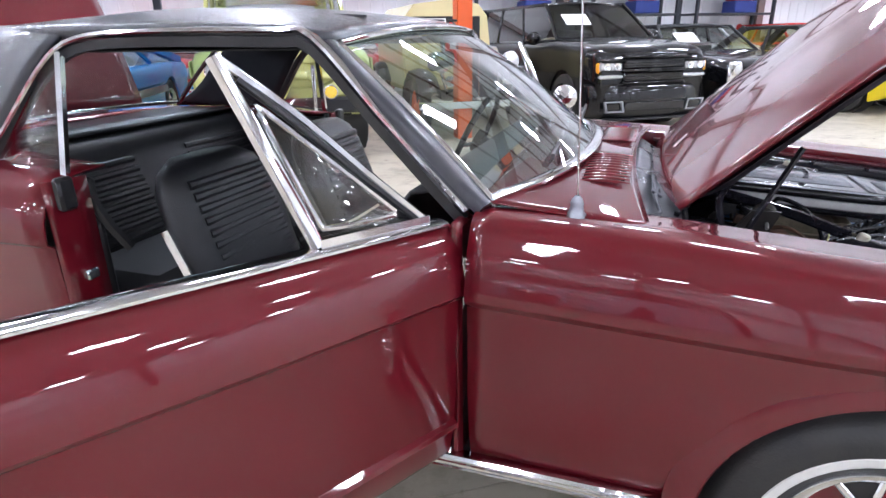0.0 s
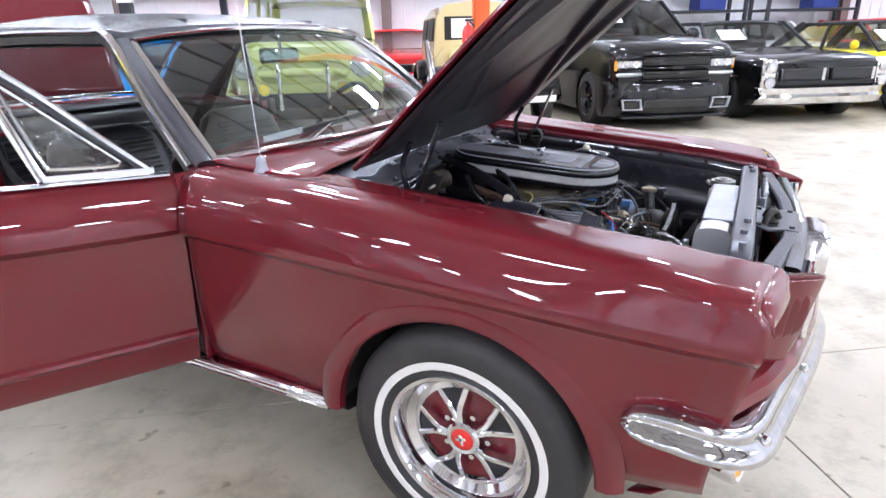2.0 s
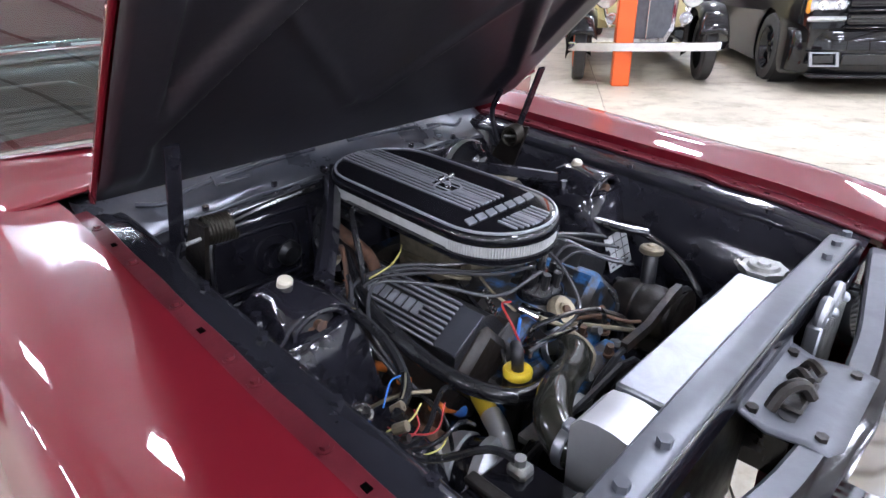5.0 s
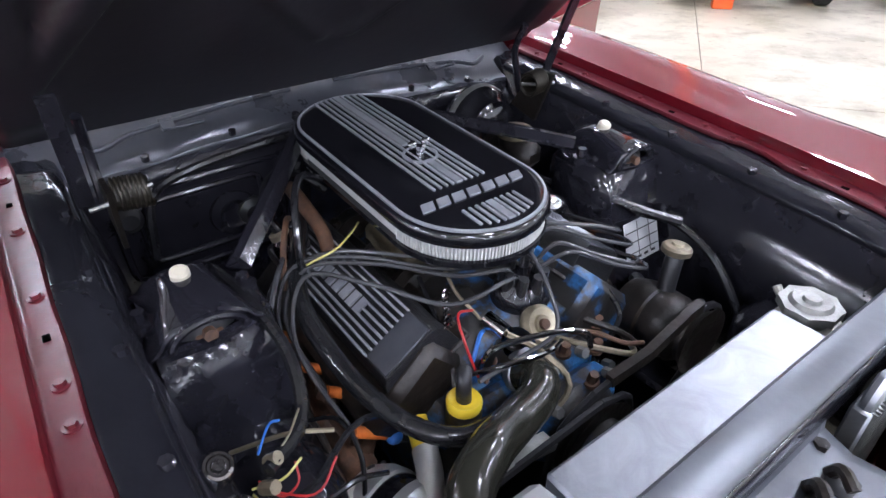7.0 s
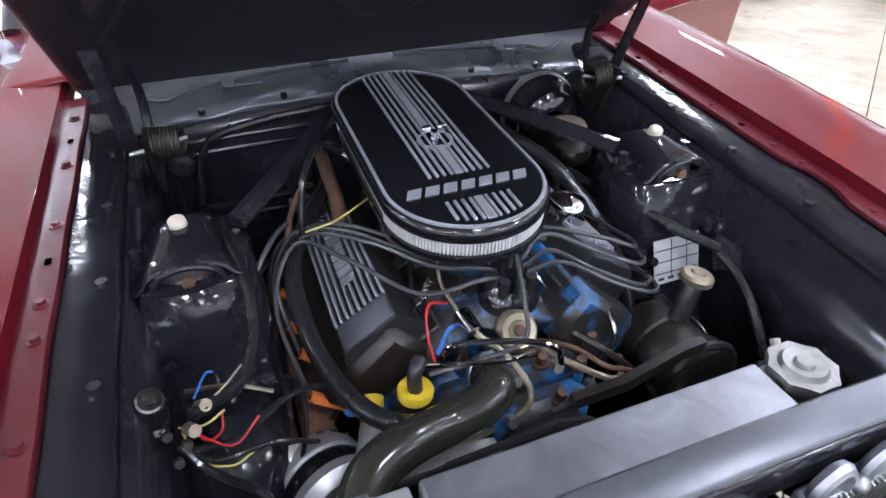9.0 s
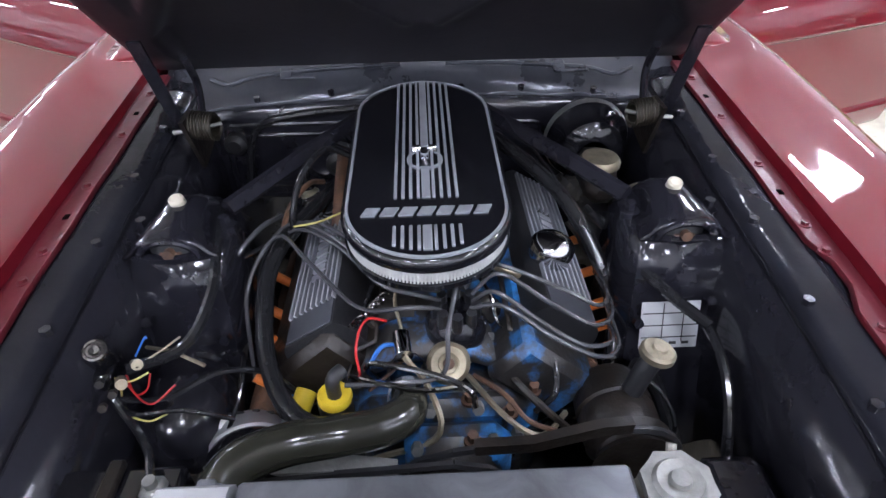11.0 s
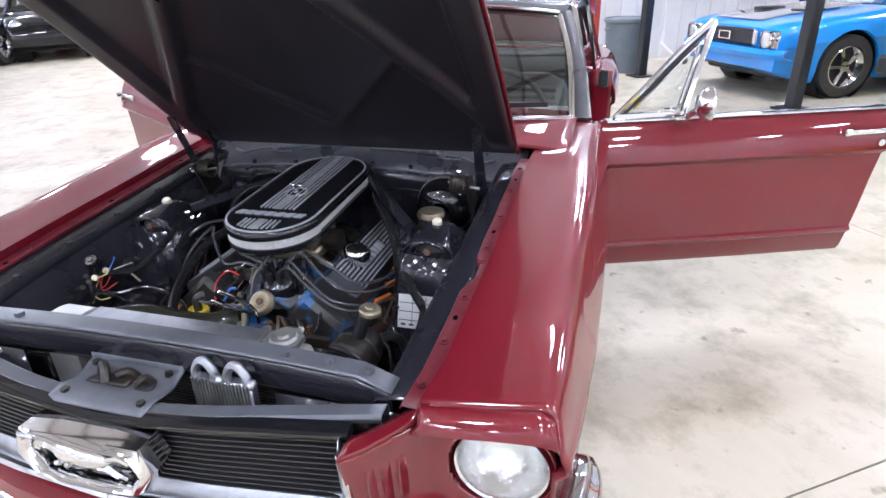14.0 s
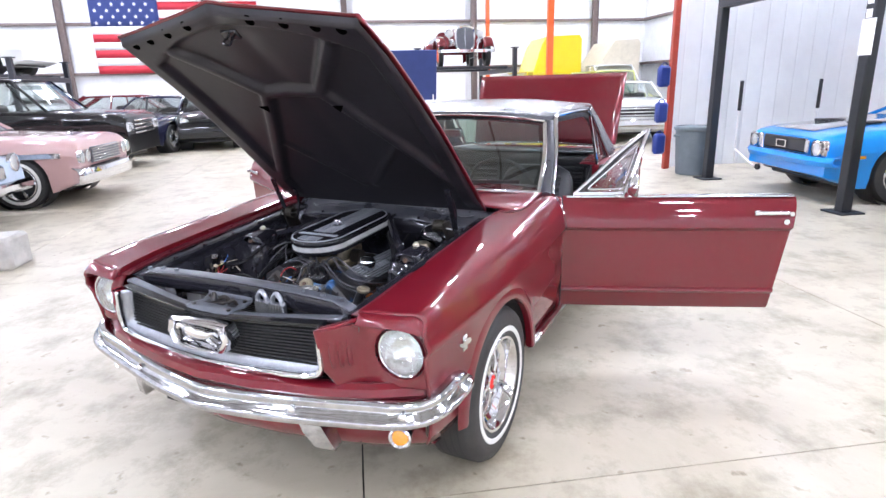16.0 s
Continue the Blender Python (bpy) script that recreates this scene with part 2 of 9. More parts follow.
def spline(pts, n):
    """n points along a smooth curve through pts, evenly by length."""
    p = np.array(pts, float)
    if len(p) < 3:
        return np.array([p[0] + (p[-1] - p[0]) * k / (n - 1) for k in range(n)])
    q = np.vstack([2 * p[0] - p[1], p, 2 * p[-1] - p[-2]])
    out = []
    for i in range(1, len(q) - 2):
        for u in np.linspace(0, 1, 12, endpoint=False):
            a, b, c, d = q[i - 1], q[i], q[i + 1], q[i + 2]
            out.append(0.5 * (2 * b + (c - a) * u + (2 * a - 5 * b + 4 * c - d) * u**2 + (3 * b - a - 3 * c + d) * u**3))
    out.append(p[-1])
    out = np.array(out)
    run = np.r_[0, np.cumsum(np.linalg.norm(np.diff(out, axis=0), axis=1))]
    at = np.linspace(0, run[-1], n)
    return np.stack([np.interp(at, run, out[:, k]) for k in range(out.shape[1])], 1)


def basis(way):
    w = np.array(way, float)
    w /= np.linalg.norm(w)
    a = np.array((0, 0, 1.0)) if abs(w[2]) < 0.9 else np.array((1.0, 0, 0))
    u = np.cross(a, w)
    u /= np.linalg.norm(u)
    return u, np.cross(w, u), w


class Geo:
    """Gathers vertices and faces of one mesh."""

    def __init__(self):
        self.v, self.f = [], []

    def add(self, verts, faces):
        n = len(self.v)
        self.v += [tuple(map(float, p)) for p in verts]
        self.f += [tuple(i + n for i in f) for f in faces]
        return self

    def grid(self, rows, close=False, cap=False, flip=False):
        """Skin over rows of points, all of one length; close joins the last point of a row to the first."""
        m, k = len(rows), len(rows[0])
        verts = [p for r in rows for p in r]
        faces = []
        for i in range(m - 1):
            for j in range(k if close else k - 1):
                a, b = i * k + j, i * k + (j + 1) % k
                faces.append((a, b, b + k, a + k))
        if cap:
            faces.append(tuple(reversed(range(k))))
            faces.append(tuple((m - 1) * k + j for j in range(k)))
        if flip:
            faces = [tuple(reversed(f)) for f in faces]
        return self.add(verts, faces)

    def box(self, c, s, bevel=0.0, turn=None):
        """A box about c of size s with chamfered edges; turn: a 3x3 or 4x4 rotation."""
        h = np.array(s, float) / 2
        b = min(bevel, *(h * 0.9))
        if b <= 0:
            vs = [(x, y, z) for x in (-h[0], h[0]) for y in (-h[1], h[1]) for z in (-h[2], h[2])]
            fs = [(0, 1, 3, 2), (4, 6, 7, 5), (0, 4, 5, 1), (2, 3, 7, 6), (0, 2, 6, 4), (1, 5, 7, 3)]
        else:
            vs, idx = [], {}
            for sx in (-1, 1):
                for sy in (-1, 1):
                    for sz in (-1, 1):
                        for k in range(3):
                            p = [sx * (h[0] - b), sy * (h[1] - b), sz * (h[2] - b)]
                            p[k] = (sx, sy, sz)[k] * h[k]
                            idx[sx, sy, sz, k] = len(vs)
                            vs.append(tuple(p))
            fs = []
            for k in range(3):
                i, j = [a for a in range(3) if a != k]
                for sk in (-1, 1):
                    ring = []
                    for si, sj in ((-1, -1), (1, -1), (1, 1), (-1, 1)):
                        s3 = [0, 0, 0]
                        s3[k], s3[i], s3[j] = sk, si, sj
                        ring.append(idx[(*s3, k)])
                    fs.append(tuple(ring))
                for si in (-1, 1):
                    for sj in (-1, 1):
                        e = []
                        for sk in (-1, 1):
                            s3 = [0, 0, 0]
                            s3[k], s3[i], s3[j] = sk, si, sj
                            e.append((idx[(*s3, i)], idx[(*s3, j)]))
                        fs.append((e[0][0], e[0][1], e[1][1], e[1][0]))
            for sx in (-1, 1):
                for sy in (-1, 1):
                    for sz in (-1, 1):
                        fs.append(tuple(idx[sx, sy, sz, k] for k in range(3)))
        vs = np.array(vs)
        if turn is not None:
            vs = vs @ np.array(turn)[:3, :3].T
        return self.add(vs + np.array(c, float), fs)

    def cyl(self, p, q, r, r2=None, n=16, cap=True):
        p, q = np.array(p, float), np.array(q, float)
        u, v, _ = basis(q - p)
        a = np.linspace(0, 2 * math.pi, n, endpoint=False)
        ring = np.cos(a)[:, None] * u + np.sin(a)[:, None] * v
        return self.grid([p + ring * r, q + ring * (r if r2 is None else r2)], close=True, cap=cap)

    def lathe(self, profile, at=(0, 0, 0), axis=(0, 0, 1), n=24, a0=0.0, a1=2 * math.pi):
        """profile: (radius, height) along the axis."""
        u, v, w = basis(axis)
        full = abs(a1 - a0) > 6.28
        a = np.linspace(a0, a1, n, endpoint=not full)
        rows = [np.array(at, float) + w * h + (np.cos(a)[:, None] * u + np.sin(a)[:, None] * v) * max(r, 1e-4) for r, h in profile]
        return self.grid(rows, close=full)

    def tube(self, pts, r, n=8, steps=None, cap=True, ribs=0.0):
        """A round tube along a smooth curve through pts."""
        p = spline(pts, steps or max(4, 6 * (len(pts) - 1)))
        d = np.gradient(p, axis=0)
        u, v, w = basis(d[0])
        rows = []
        a = np.linspace(0, 2 * math.pi, n, endpoint=False)
        for i in range(len(p)):
            w = d[i] / (np.linalg.norm(d[i]) + 1e-9)
            u = u - w * (u @ w)
            u /= np.linalg.norm(u)
            v = np.cross(w, u)
            rr = r * (1 + (ribs if i % 2 else 0))
            rows.append(p[i] + rr * (np.cos(a)[:, None] * u + np.sin(a)[:, None] * v))
        return self.grid(rows, close=True, cap=cap)

    def sweep(self, path, section, up=(0, 0, 1), cap=True, close=True):
        """section (across, up) carried along path, standing upright."""
        p = np.array(path, float)
        d = np.gradient(p, axis=0)
        rows = []
        for i in range(len(p)):
            w = d[i] / np.linalg.norm(d[i])
            side = np.cross(w, up)
            side /= np.linalg.norm(side)
            top = np.cross(side, w)
            rows.append([p[i] + side * a + top * b for a, b in section])
        return self.grid(rows, close=close, cap=cap and close)

    def prism(self, outline, depth, place):
        """A flat outline (a, b) thickened by depth; place maps (a, b, c) to a point."""
        k = len(outline)
        vs = [place(a, b, 0) for a, b in outline] + [place(a, b, depth) for a, b in outline]
        fs = [tuple(range(k)), tuple(reversed(range(k, 2 * k)))]
        fs += [(i, i + k, (i + 1) % k + k, (i + 1) % k) for i in range(k)]
        return self.add(vs, fs)

    def ball(self, c, r, n=12, squash=(1, 1, 1)):
        rows = []
        for a in np.linspace(-math.pi / 2 + 0.02, math.pi / 2 - 0.02, n // 2 + 2):
            rows.append([np.array(c) + r * np.array(squash) * (math.cos(a) * math.cos(b), math.cos(a) * math.sin(b), math.sin(a))
                         for b in np.linspace(0, 2 * math.pi, n, endpoint=False)])
        return self.grid(rows, close=True, cap=True)

    def mirror_y(self):
        n = len(self.v)
        self.v += [(x, -y, z) for x, y, z in self.v]
        self.f += [tuple(i + n for i in reversed(f)) for f in self.f]
        return self


def part(name, geo, mat, parent=None, label="", sharp=38, solid=0.0, at=None, shadow=True):
    """One mesh object under a thing or a part."""
    me = bpy.data.meshes.new(name)
    me.from_pydata(geo.v, [], geo.f)
    me.materials.append(mat)
    me.polygons.foreach_set("use_smooth", [True] * len(me.polygons))
    b = bmesh.new()
    b.from_mesh(me)
    bmesh.ops.remove_doubles(b, verts=b.verts, dist=1e-5)
    bmesh.ops.recalc_face_normals(b, faces=b.faces)
    b.to_mesh(me)
    b.free()
    me.set_sharp_from_angle(angle=radians(sharp))
    ob = new(name, me)
    if parent is not None:
        ob.parent = parent
    if at is not None:
        ob.matrix_basis = at
    if label:
        ob["label"] = label
    if solid:
        md = ob.modifiers.new("thickness", "SOLIDIFY")
        md.thickness, md.offset = solid, 0
    if not shadow:
        ob.visible_shadow = False
    return ob


def thing(name, label, category, at=None, group="", kind=""):
    ob = new(name)
    ob.empty_display_size = 0.1
    if at is not None:
        ob.matrix_basis = at
    return tagged(ob, label, category, group, kind)


# ---------------------------------------------------------------- the hall: its axes are turned against the parked car
HALL = pose(0, 0, 0, 0, 0, 35)


def hall(s, n, z=0.0, turn=0.0):
    """A pose in the hall: s along the rows of cars, n across them."""
    return HALL @ pose(s, n, z, 0, 0, turn)


S0, S1, N0, N1, TOP = -24.0, 15.0, -17.0, 13.5, 7.0

# floor slabs with sawn joints
floor = thing("floor", "pale sealed concrete floor with sawn joints and stains", "floor", at=HALL, kind="structure")
part("joint_bed", Geo().box(((S0 + S1) / 2, (N0 + N1) / 2, -0.08), (S1 - S0, N1 - N0, 0.14)), JOINT, floor)
slab_lines_s = [S0] + [0.68 + 3.15 * k for k in range(-7, 5)] + [S1]
slab_lines_n = [N0] + [0.08 + 3.15 * k for k in range(-5, 5)] + [N1]
for a, b in zip(slab_lines_s, slab_lines_s[1:]):
    for c, d in zip(slab_lines_n, slab_lines_n[1:]):
        if b - a > 0.05 and d - c > 0.05:
            part("slab", Geo().box(((a + b) / 2, (c + d) / 2, -0.02), (b - a - 0.007, d - c - 0.007, 0.04)), FLOOR, floor)


def wall(name, a, b, thick, label, ribs=True, z1=TOP):
    """A sheet-metal wall from a to b (hall coordinates) with upright ribs."""
    w = thing(name, label, "wall", at=HALL, kind="structure")
    a, b = vec(*a, 0), vec(*b, 0)
    d = (b - a) / np.linalg.norm(b - a)
    out = np.array((-d[1], d[0], 0))
    length = np.linalg.norm(b - a)
    rot = np.array((d, out, (0, 0, 1))).T
    part("sheet", Geo().box((a + b) / 2 + out * thick / 2 + vec(0, 0, z1 / 2), (length, thick, z1), turn=rot), WALL_WHITE, w)
    if ribs:
        g = Geo()
        k = int(length / 0.3)
        for i in range(k):
            p = a + d * (i + 0.5) * length / k
            g.box(p + vec(0, 0, z1 / 2) - out * 0.006, (0.03, 0.012, z1), 0.005, turn=rot)
        tagged(part("rib_seams", g, WALL_WHITE, w), kind="stuff")
    return w


wall("wall_far", (S0, N0), (S0, N1), 0.2, "white ribbed metal far wall of the showroom")
wall("wall_near", (S1, N1), (S1, N0), 0.2, "white ribbed metal wall behind the camera")
wall("wall_row", (S0, N1), (S1, N1), 0.2, "white ribbed metal wall behind the parked row")
wall("wall_side", (S1, N0), (S0, N0), 0.2, "white ribbed metal side wall with a flag")
wall("wall_bay", (-7.2, 5.62), (-7.2, N1), 0.15, "white ribbed metal wall behind the car lift")
tagged(part("ceiling", Geo().box(((S0 + S1) / 2, (N0 + N1) / 2, TOP + 0.1), (S1 - S0 + 0.4, N1 - N0 + 0.4, 0.2)), ROOF_SHEET, at=HALL),
       "white insulated metal roof over the hall", "ceiling", kind="structure")

# wall framing: girts and columns that show
for s0, s1, n0, n1 in ((S0 + 0.12, S0 + 0.12, N0, N1), (S0, S1, N1 - 0.12, N1 - 0.12), (S0, S1, N0 + 0.12, N0 + 0.12)):
    for z in (2.3, 4.2):
        g = Geo().box(((s0 + s1) / 2, (n0 + n1) / 2, z), (max(0.12, s1 - s0), max(0.12, n1 - n0), 0.11), 0.01)
        tagged(part("wall_girt", g, STEEL_BROWN, at=HALL), "brown steel girt running along the wall", "girt", group="wall girts", kind="structure")


def column(s, n, mat, label, w=0.22, h=TOP, tube=False):
    c = thing("steel_column", label, "column", at=hall(s, n), group="steel columns", kind="structure")
    g = Geo().box((0, 0, h / 2), (w, w, h), 0.012) if tube else Geo().box((0, -w / 2, h / 2), (w, 0.02, h), 0.004).box((0, w / 2, h / 2), (w, 0.02, h), 0.004).box((0, 0, h / 2), (0.018, w - 0.02, h))
    part("shaft", g, mat, c)
    if not tube:
        part("base_plate", Geo().box((0, 0, 0.012), (w + 0.12, w + 0.12, 0.024), 0.004), mat, c)
    return c


for n in (-11.0, -5.5, 0.0, 5.5, 11.0):
    column(S0 + 0.25, n, STEEL_BROWN, "brown steel wall column against the white sheet")
for s in (-18.0, -12.0, -6.0, 0.0, 6.0, 12.0):
    column(s, N1 - 0.25, STEEL_BROWN, "brown steel wall column against the white sheet")
    column(s, N0 + 0.25, STEEL_BROWN, "brown steel wall column against the white sheet")


def lamp(s, n, z=TOP - 0.75, turn=0):
    l = thing("ceiling_lamp", "white high-bay lamp with broad bright diffuser hanging under the roof", "lamp", at=hall(s, n, z, turn), group="high-bay lamps")
    g = Geo().grid([[(x, -0.27, 0.0), (x, -0.20, 0.08), (x, 0.20, 0.08), (x, 0.27, 0.0)] for x in (-0.48, 0.48)])
    part("housing", g, LAMP_HOUSING, l, solid=0.006)
    part("diffuser", Geo().grid([[(x, y, z) for y, z in ((-0.24, 0.004), (-0.22, -0.022), (0.22, -0.022), (0.24, 0.004))] for x in (-0.46, 0.46)], cap=True), TUBE_LIGHT, l)
    part("hanger", Geo().cyl((-0.3, 0, 0.06), (-0.3, 0, 0.75), 0.006, n=6), CHROME, l)
    part("hanger", Geo().cyl((0.3, 0, 0.06), (0.3, 0, 0.75), 0.006, n=6), CHROME, l)
    return l


LAMP0 = lamp(-2.9, 3.4)
for i in range(-4, 4):
    for j in range(-4, 3):
        if (i, j) not in ((0, 0), (0, -1), (0, -2), (-1, -1)) and S0 < -1.6 + 4.9 * i < S1 and N0 < 2.6 + 4.4 * j < N1:
            copy_thing(LAMP0, hall(-1.6 + 4.9 * i, 2.6 + 4.4 * j, TOP - 0.75))
# extra lamp off the grid, added to brighten the wall behind the lift
copy_thing(LAMP0, hall(-6.5, 9.2, TOP - 0.75))

# roof framing: purlins along the hall, deeper rafters across it
for k in range(21):
    n = N0 + 0.8 + 1.42 * k
    if n < N1 - 0.3:
        tagged(part("roof_purlin", Geo().box(((S0 + S1) / 2, n, TOP - 0.10), (S1 - S0, 0.07, 0.20), 0.01), STEEL_PALE, at=HALL), "pale dusty steel purlin under the white roof", "purlin", group="roof purlins", kind="structure")
for s in (-18.0, -12.0, -6.0, 0.0, 6.0, 12.0):
    tagged(part("roof_rafter", Geo().box((s, (N0 + N1) / 2, TOP - 0.42), (0.16, N1 - N0, 0.42), 0.01), STEEL_BROWN, at=HALL), "deep brown steel rafter across the hall", "rafter", group="roof rafters", kind="structure")


# ---------------------------------------------------------------- the maroon coupe: x to its nose, y to its left, origin under the front axle
CAR = thing("vintage_coupe", "maroon sixties coupe with black vinyl roof, open hood and doors", "car")

ARCH_R, AXLE_Z = 0.348, 0.318
HUB_Z = 0.313


def fender_line(x):
    """Inner top edge (y, z), outermost y and crease height of the fender at x."""
    yi = np.interp(x, (-0.87, -0.43, 0.2, 0.5, 0.616), (0.615, 0.592, 0.589, 0.580, 0.562))
    zi = np.interp(x, (-0.87, -0.43, 0.0, 0.4, 0.67), (0.928, 0.908, 0.872, 0.838, 0.802))
    w = np.interp(x, (-0.87, -0.2, 0.3, 0.52, 0.62, 0.67), (0.822, 0.832, 0.822, 0.808, 0.795, 0.785))
    zc = np.interp(x, (-0.87, 0.0, 0.6), (0.765, 0.735, 0.705))
    return yi, zi, w, zc


def fender_rows():
    a = np.linspace(0, math.pi, 29)
    xs = sorted(set(np.round(np.r_[np.linspace(-0.826, -0.36, 14), -np.cos(a) * ARCH_R, np.linspace(0.36, 0.616, 14)], 4)))
    rows = []
    for x in xs:
        yi, zi, w, zc = fender_line(x)
        zb = AXLE_Z + math.sqrt(max(0, ARCH_R**2 - x * x)) if abs(x) < ARCH_R else AXLE_Z
        zb = max(zb, np.interp(x, (-0.87, -0.36, 0.36, 0.67), (0.335, 0.322, 0.35, 0.36)))
        f = 1 - 0.5 * np.clip((x - 0.2) / 0.4, 0, 1)
        top = spline([(yi, zi), (yi + 0.05, zi + 0.003), (w - 0.12 * f, zi + 0.008), (w - 0.072 * f, zi + 0.005), (w - 0.046 * f, zi - 0.010), (w - 0.031 * f, zi - 0.036),
                      (w - 0.016 * f, zi - 0.07), (w, zc + 0.018)], 30)
        low_z = np.array((0.30, 0.40, 0.52, zc - 0.10, zc - 0.016))
        low_y = np.array((w - 0.066, w - 0.038, w - 0.024, w - 0.024, w - 0.02))
        zz = np.linspace(zc - 0.016, zb, 12)
        prof = [(yi - 0.001, zi - 0.05), (yi - 0.001, zi - 0.02), (yi, zi - 0.005)] + [tuple(p) for p in top] + [(w - 0.001, zc + 0.004)] + [(np.interp(z, low_z, low_y), z) for z in zz]
        ease = np.clip((x - 0.30) / 0.316, 0, 1) ** 1.5
        row = []
        for y, z in prof:
            back = np.interp(z, (0.36, 0.45, 0.627, 0.68, 0.72, 0.765, 0.785, 0.80), (-0.075, -0.062, -0.030, -0.018, -0.010, -0.004, -0.014, -0.027))
            back *= np.clip((y - 0.56) / 0.2, 0, 1)
            row.append((x + back * ease, y, z))
        rows.append(row)
    return rows


FROWS = fender_rows()
FRONT = [p for p in FROWS[-1] if p[2] < 0.79 and p[1] > 0.70]
for side in (1, -1):
    flip = lambda rows: [[(x, side * y, z) for x, y, z in r] for r in rows]
    part("fender", Geo().grid(flip(FROWS)), MAROON, CAR, solid=0.006)
    part("fender_return", Geo().grid(flip([FRONT, [(x - 0.012, y - 0.003, z) for x, y, z in FRONT], [(x - 0.05, y - 0.005, z) for x, y, z in FRONT]])), MAROON, CAR, solid=0.004)
    # raised lip round the wheel opening
    rows = []
    for a in np.radians(np.linspace(2, 178, 40)):
        x = math.cos(a)
        w = fender_line(ARCH_R * x)[2]
        k = math.sin(a) ** 0.6
        rows.append([(x * r, side * (w - 0.028 + o), AXLE_Z + math.sin(a) * r) for r, o in
                     ((ARCH_R - 0.010, -0.02), (ARCH_R - 0.010, 0.006), (ARCH_R - 0.004, 0.012), (ARCH_R + 0.018, 0.014), (ARCH_R + 0.034 + 0.01 * k, 0.007), (ARCH_R + 0.048 + 0.02 * k, -0.004))])
    part("wheel_arch_lip", Geo().grid(rows), MAROON, CAR)
    # wheel house
    rows = [[(math.cos(a) * (ARCH_R + 0.012), side * y, AXLE_Z + math.sin(a) * (ARCH_R + 0.012)) for a in np.linspace(0.04, math.pi - 0.04, 24)] for y in (0.785, 0.50)]
    part("wheel_house", Geo().grid(rows), TRIM_DARK, CAR, solid=0.004)
    part("hinge_pillar", Geo().box((-0.86, side * 0.735, 0.63), (0.03, 0.10, 0.58), 0.01), MAROON, CAR)
    # rocker and its bright moulding
    part("rocker_panel", Geo().grid([[(x, side * y, z) for y, z in ((0.755, 0.35), (0.765, 0.31), (0.74, 0.275), (0.68, 0.26), (0.66, 0.35))] for x in (-0.365, -2.1)], close=True, cap=True), TRIM_DARK, CAR)
    part("rocker_moulding", Geo().grid([[(x, side * y, z) for y, z in ((0.775, 0.348), (0.796, 0.344), (0.800, 0.338), (0.795, 0.334), (0.803, 0.329), (0.803, 0.324), (0.797, 0.320), (0.803, 0.315), (0.796, 0.307), (0.775, 0.302))] for x in np.linspace(-0.385, -2.0, 12)]), CHROME, CAR, "bright ribbed rocker moulding", solid=0.003)
    # gutter strip with bolts along the hood opening
    rows = []
    for x in np.linspace(-0.47, 0.60, 24):
        yi, zi = fender_line(x)[:2]
        wid = 0.026 if side > 0 and 0.14 < x < 0.27 else (0.041 + 0.001 * math.sin(x * 29))
        rows.append([(x, side * (yi + 0.001), zi - 0.018), (x, side * (yi - 0.010), zi - 0.022), (x, side * (yi - wid + 0.003), zi - 0.020), (x, side * (yi - wid), zi - 0.026)])
    part("gutter_strip", Geo().grid(rows), FLANGE, CAR, "dusty maroon bolt flange", solid=0.003)
    for x in (-0.38, -0.22, -0.06, 0.10, 0.16, 0.30, 0.44, 0.55):
        yi, zi = fender_line(x)[:2]
        g = Geo().cyl((x, side * (yi - 0.026), zi - 0.023), (x, side * (yi - 0.026), zi - 0.0185), 0.010, n=12).cyl((x, side * (yi - 0.026), zi - 0.019), (x, side * (yi - 0.026), zi - 0.0135), 0.006, n=6)
        part("fender_bolt", g, FLANGE, CAR)
    for x in (-0.30, 0.02, 0.37):
        yi, zi = fender_line(x)[:2]
        # solid chip, the shade of a hole put into its colour
        part("clip_hole", Geo().box((x, side * (yi - 0.025), zi - 0.0195), (0.012, 0.008, 0.003)), HOLE_SHADE, CAR)
    # engine-bay side apron: grey rail on top, then the black wall going down
    rows, rail = [], []
    for x in np.linspace(-0.46, 0.58, 22):
        yi, zi = fender_line(x)[:2]
        dent = 0.0015 * math.sin(x * 37) + 0.001 * math.sin(x * 91)
        rail.append([(x, side * (yi - 0.020), zi - 0.030), (x, side * (yi - 0.045), zi - 0.030), (x, side * (yi - 0.058 - dent), zi - 0.032 + dent), (x, side * (yi - 0.075), zi - 0.034 - dent), (x, side * (yi - 0.090), zi - 0.038 + dent), (x, side * (yi - 0.099), zi - 0.044), (x, side * (yi - 0.103), zi - 0.056)])
        rows.append([(x, side * (yi - 0.102), zi - 0.054), (x, side * (yi - 0.128), zi - 0.20), (x, side * (yi - 0.125), zi - 0.33), (x, side * (yi - 0.115), 0.36)])
    part("apron_rail", Geo().grid(rail), BAY_GREY, CAR, solid=0.003)
    part("apron", Geo().grid(rows), BAY_BLACK, CAR, solid=0.004)
    for x in (-0.26, -0.10, 0.07, 0.24, 0.40):
        yi, zi = fender_line(x)[:2]
        part("apron_bolt", Geo().cyl((x, side * (yi - 0.086), zi - 0.04), (x, side * (yi - 0.086), zi - 0.027), 0.008, n=6), BAY_BLACK, CAR)
    # shock tower: a tapering box leaning in from the apron
    ring = lambda z, x0, x1, y0, y1: [(x0, side * y1, z), (x0, side * y0, z), (x0 + 0.03, side * (y0 - 0.018), z), (x1 - 0.03, side * (y0 - 0.018), z)] + [(x1 - 0.003 + 0.012 * math.sin(k * math.pi), side * (y0 + (y1 - y0) * k), z) for k in np.linspace(0, 1, 9)]
